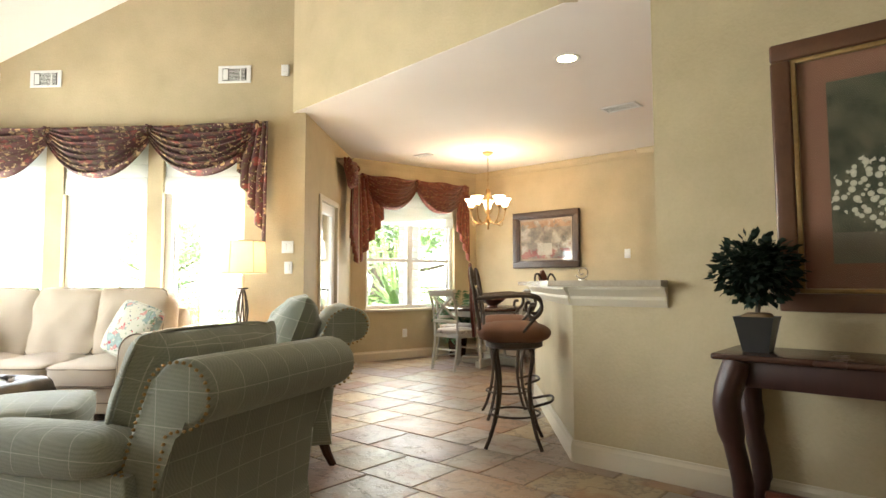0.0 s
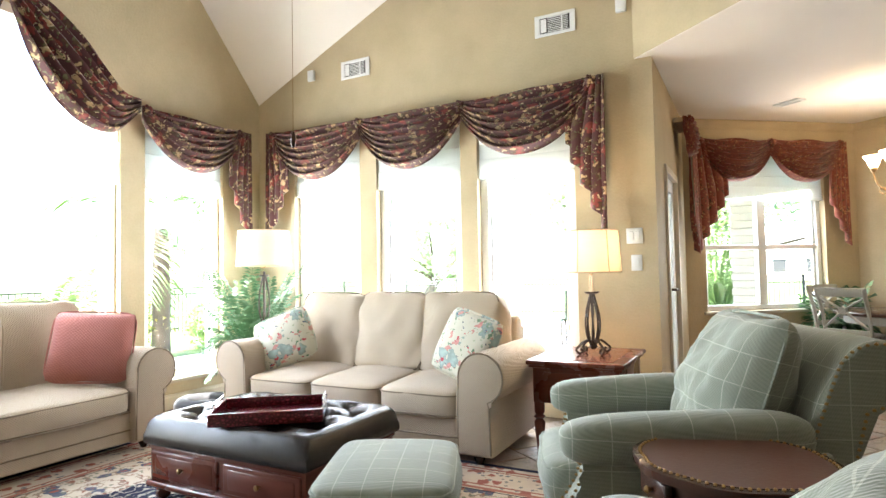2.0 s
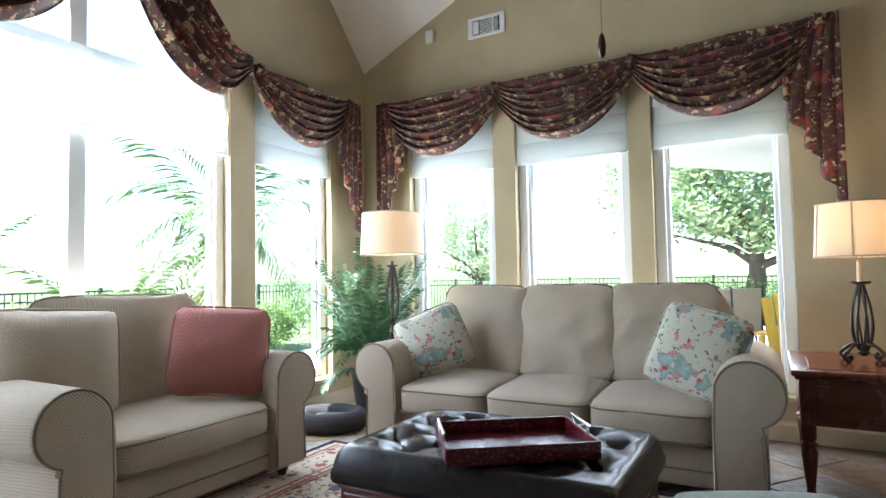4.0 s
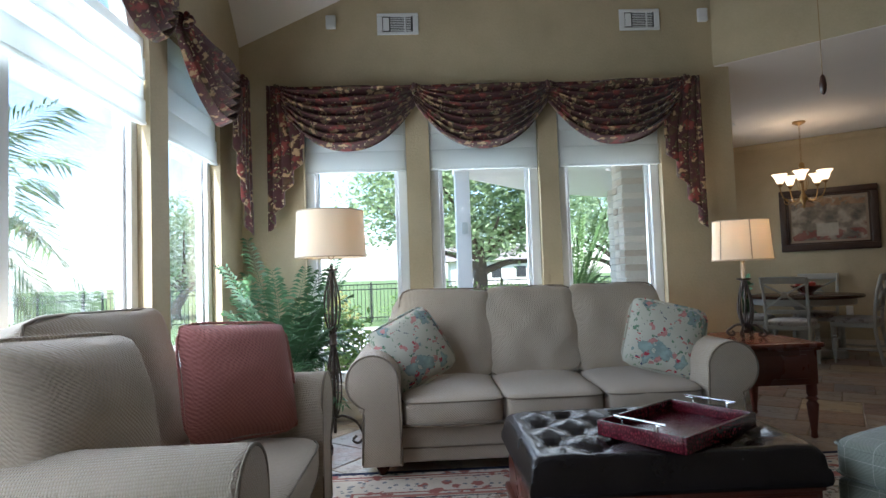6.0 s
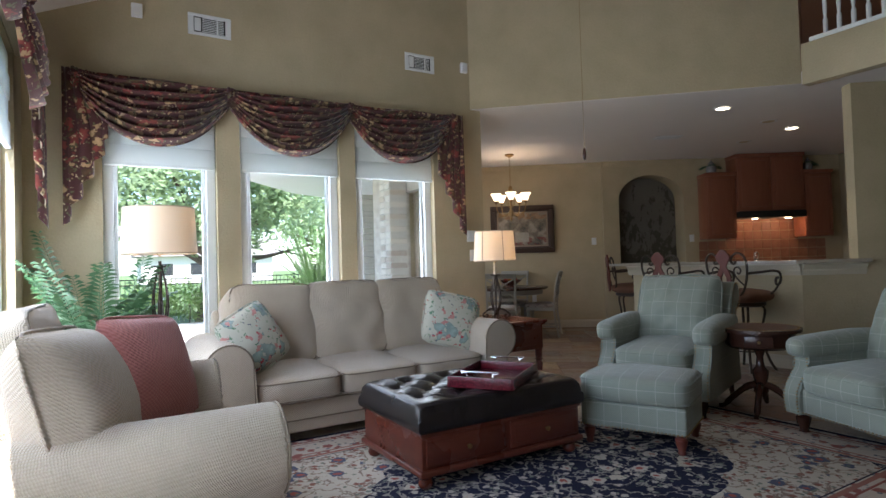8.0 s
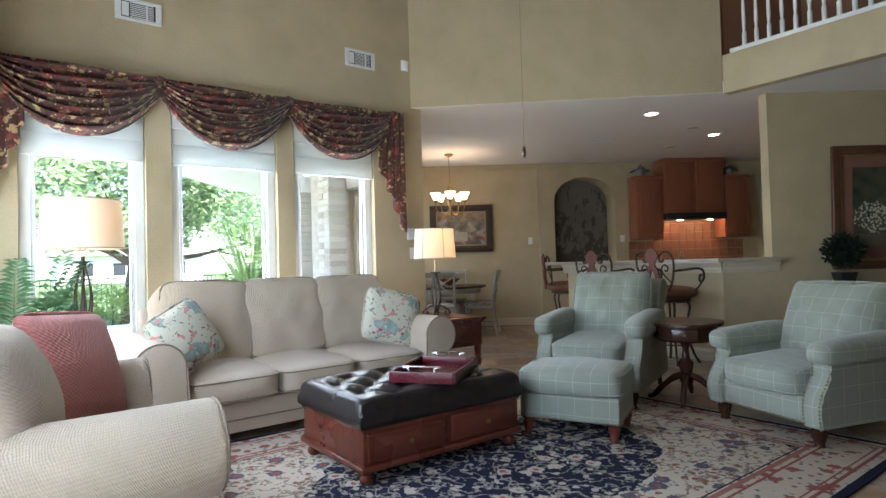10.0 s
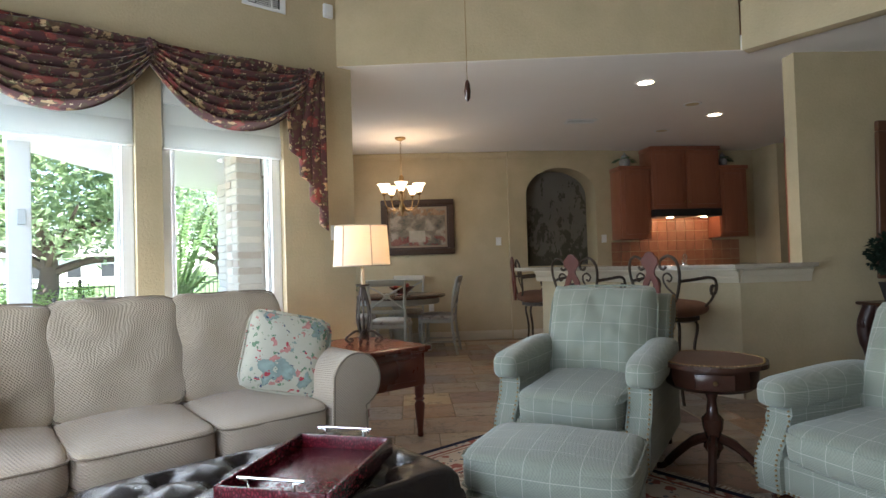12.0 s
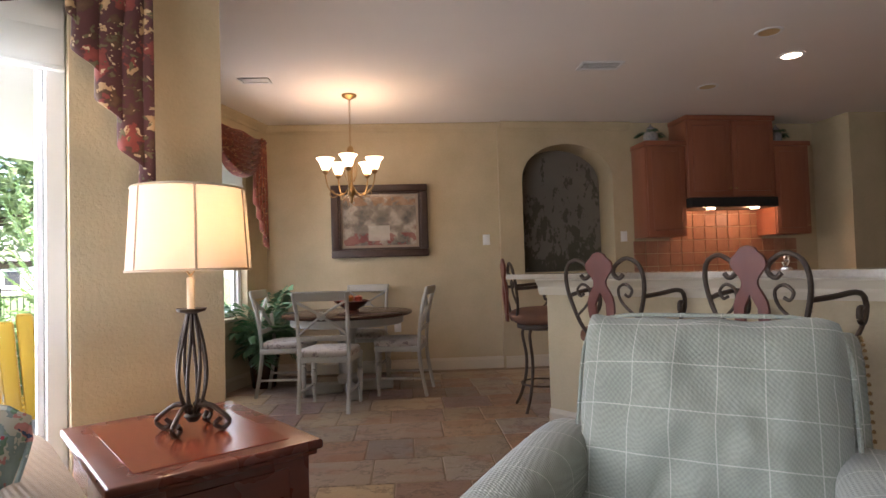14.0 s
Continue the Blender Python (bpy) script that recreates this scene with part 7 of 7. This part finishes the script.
def patio_chair(m):
    c = thing("patio_chair", m, "tan sling patio chair with dark metal frame", "chair", "patio chairs")
    part("sling", box(B(), -0.24, 0.24, -0.008, 0.008, 0.42, 0.98, 0.004, 1, pose(0, 0.22, 0.0, -10)), SLING, c)
    part("seat", box(B(), -0.24, 0.24, -0.24, 0.24, 0.40, 0.42, 0.006, 1), SLING, c)
    for x in (-0.26, 0.26):
        part("frame_side", tube(B(), smooth_path([(x, -0.26, 0.0), (x, -0.26, 0.58), (x, 0.0, 0.62), (x, 0.28, 0.60), (x, 0.40, 1.0)], 5), 0.014, 8), BLACK, c)
        part("rear_leg", tube(B(), [(x, 0.30, 0.0), (x, 0.22, 0.60)], 0.014, 8), BLACK, c)
    return c


pc = patio_chair(pose(-3.2, 9.2, -0.1, 0, 0, 10))
copy_thing(pc, pose(-3.0, 10.4, -0.1, 0, 0, 190))
far = thing("distant_house", pose(6, 75, -0.2), "pale far house with a low roof", "house")
part("wall", box(B(), -7, 7, -4, 4, 0, 3.0), stone, far)
bm = extrude(B(), [(-4.6, 3.0), (4.6, 3.0), (0, 5.0)], -7.6, 7.6)
part("roof", bm, mottled("shingle", (0.14, 0.12, 0.11), (0.22, 0.20, 0.18), 1.0, 0.9), far)
for x in (-4.5, -1.5, 1.5, 4.5):
    part("window", box(B(), x - 0.6, x + 0.6, -4.03, -3.95, 0.9, 2.2), BLACK, far)

# ---- floor tiles ----


def slate(name, island):
    n = Nodes(name, 0.38)
    if island:
        rnd = n.t.nodes.new("ShaderNodeNewGeometry").outputs["Random Per Island"]
    else:
        rnd = n.t.nodes.new("ShaderNodeObjectInfo").outputs["Random"]
    tone = n.ramp(rnd, (0.0, (0.25, 0.125, 0.085)), (0.17, (0.38, 0.29, 0.17)), (0.34, (0.17, 0.155, 0.15)), (0.5, (0.46, 0.36, 0.22)), (0.67, (0.21, 0.13, 0.115)), (0.84, (0.34, 0.32, 0.29)), (1.0, (0.27, 0.18, 0.12)))
    at = n.node("ShaderNodeVectorMath")
    at.operation = "ADD"
    n.link(n.co.outputs["Object"], at.inputs[0])
    n.link(rnd, at.inputs[1])
    cloud = n.noise(5.0, 6.0, 0.65, at.outputs[0])
    c = n.mix(n.math("MULTIPLY", cloud, 0.36), tone, n.ramp(cloud, (0.3, (0.12, 0.085, 0.07)), (0.5, (0.30, 0.22, 0.15)), (0.7, (0.20, 0.11, 0.07))))
    vein = n.math("LESS_THAN", n.math("ABSOLUTE", n.math("SUBTRACT", n.noise(3.2, 7.0, 0.7, at.outputs[0]), 0.5)), 0.018)
    c = n.mix(n.math("MULTIPLY", vein, 0.5), c, (0.08, 0.055, 0.045))
    rust = n.ramp(n.noise(2.4, 5.0, 0.7, at.outputs[0]), (0.52, (0.0, 0.0, 0.0)), (0.66, (1.0, 1.0, 1.0)))
    c = n.mix(n.math("MULTIPLY", n.node("ShaderNodeSeparateColor", Color=rust).outputs[0], 0.55), c, (0.26, 0.11, 0.06))
    n.colour(c)
    cleft = n.ramp(n.noise(4.0, 7.0, 0.6, at.outputs[0]), (0.38, (0.0, 0.0, 0.0)), (0.42, (0.4, 0.4, 0.4)), (0.52, (0.45, 0.45, 0.45)), (0.56, (0.9, 0.9, 0.9)), (0.7, (1.0, 1.0, 1.0)))
    n.bump(n.math("ADD", n.node("ShaderNodeSeparateColor", Color=cleft).outputs[0], n.math("MULTIPLY", n.noise(40.0, 5.0), 0.35)), 0.55, 0.008)
    n.link(n.math("ADD", n.math("MULTIPLY", cloud, 0.34), 0.25), n.p.inputs["Roughness"])
    return n.mat


def inside_floor(x, y):
    if -5.8 < x < 5.9 and -2.5 < y < 5.95 and not (x > 3.2 and y > 5.6):
        return True
    ux, uy = math.cos(radians(-36.5)), math.sin(radians(-36.5))
    d = -(x - NOOK_N[0]) * uy + (y - NOOK_N[1]) * ux
    e = (x - NOOK_W[0]) * -math.sin(radians(38.6)) + (y - NOOK_W[1]) * math.cos(radians(38.6))
    return x > -1.78 and y >= 5.95 and d < -0.04 and e < -0.04 and x < 4.2


rng = random.Random(5)
TILE = 0.405
TM = pose(-0.5, 6.0, 0, 0, 0, -36.7)
shapes = {}
SLATE, SLATE_J = slate("slate_tile", False), slate("slate_tile_joined", True)
floor_ob = bpy.data.objects["floor"]
rest = B()
near = []
for r in range(-30, 31):
    s = -13.0 + rng.uniform(0, 0.4)
    while s < 13.0:
        w = rng.choice((0.30, 0.405, 0.405, 0.61))
        c = TM @ Vector((s + w / 2, (r + 0.5) * TILE, 0))
        if inside_floor(c.x, c.y):
            lift = rng.uniform(-0.0015, 0.001)
            score = math.hypot(c.x + 0.5, (c.y - 5.6) * 0.75)
            near.append((score, s, r, w, lift))
        s += w
near.sort()
for i, (_, s, r, w, lift) in enumerate(near):
    if i < 300:
        if w not in shapes:
            bm = box(B(), -w / 2 + 0.004, w / 2 - 0.004, -TILE / 2 + 0.004, TILE / 2 - 0.004, -0.010, 0.0, 0.004, 1)
            first_ = part("tile", bm, SLATE, floor_ob)
            shapes[w] = first_.data
            o = first_
        else:
            o = new("tile", shapes[w])
            o.parent = floor_ob
        o.matrix_basis = TM @ pose(s + w / 2, (r + 0.5) * TILE, lift, 0, 0, rng.choice((0, 180)))
    else:
        x0, x1, y0, y1 = s + 0.004, s + w - 0.004, r * TILE + 0.004, (r + 1) * TILE - 0.004
        b = 0.004
        lo = [rest.verts.new(TM @ Vector(p)) for p in ((x0, y0, -0.008), (x1, y0, -0.008), (x1, y1, -0.008), (x0, y1, -0.008))]
        hi = [rest.verts.new(TM @ Vector(p)) for p in ((x0 + b, y0 + b, lift), (x1 - b, y0 + b, lift), (x1 - b, y1 - b, lift), (x0 + b, y1 - b, lift))]
        rest.faces.new(hi)
        for k in range(4):
            rest.faces.new((lo[k], lo[(k + 1) % 4], hi[(k + 1) % 4], hi[k]))
tagged(part("tiles", rest, SLATE_J, floor_ob, "slate floor tiles", smooth=False), kind="stuff")
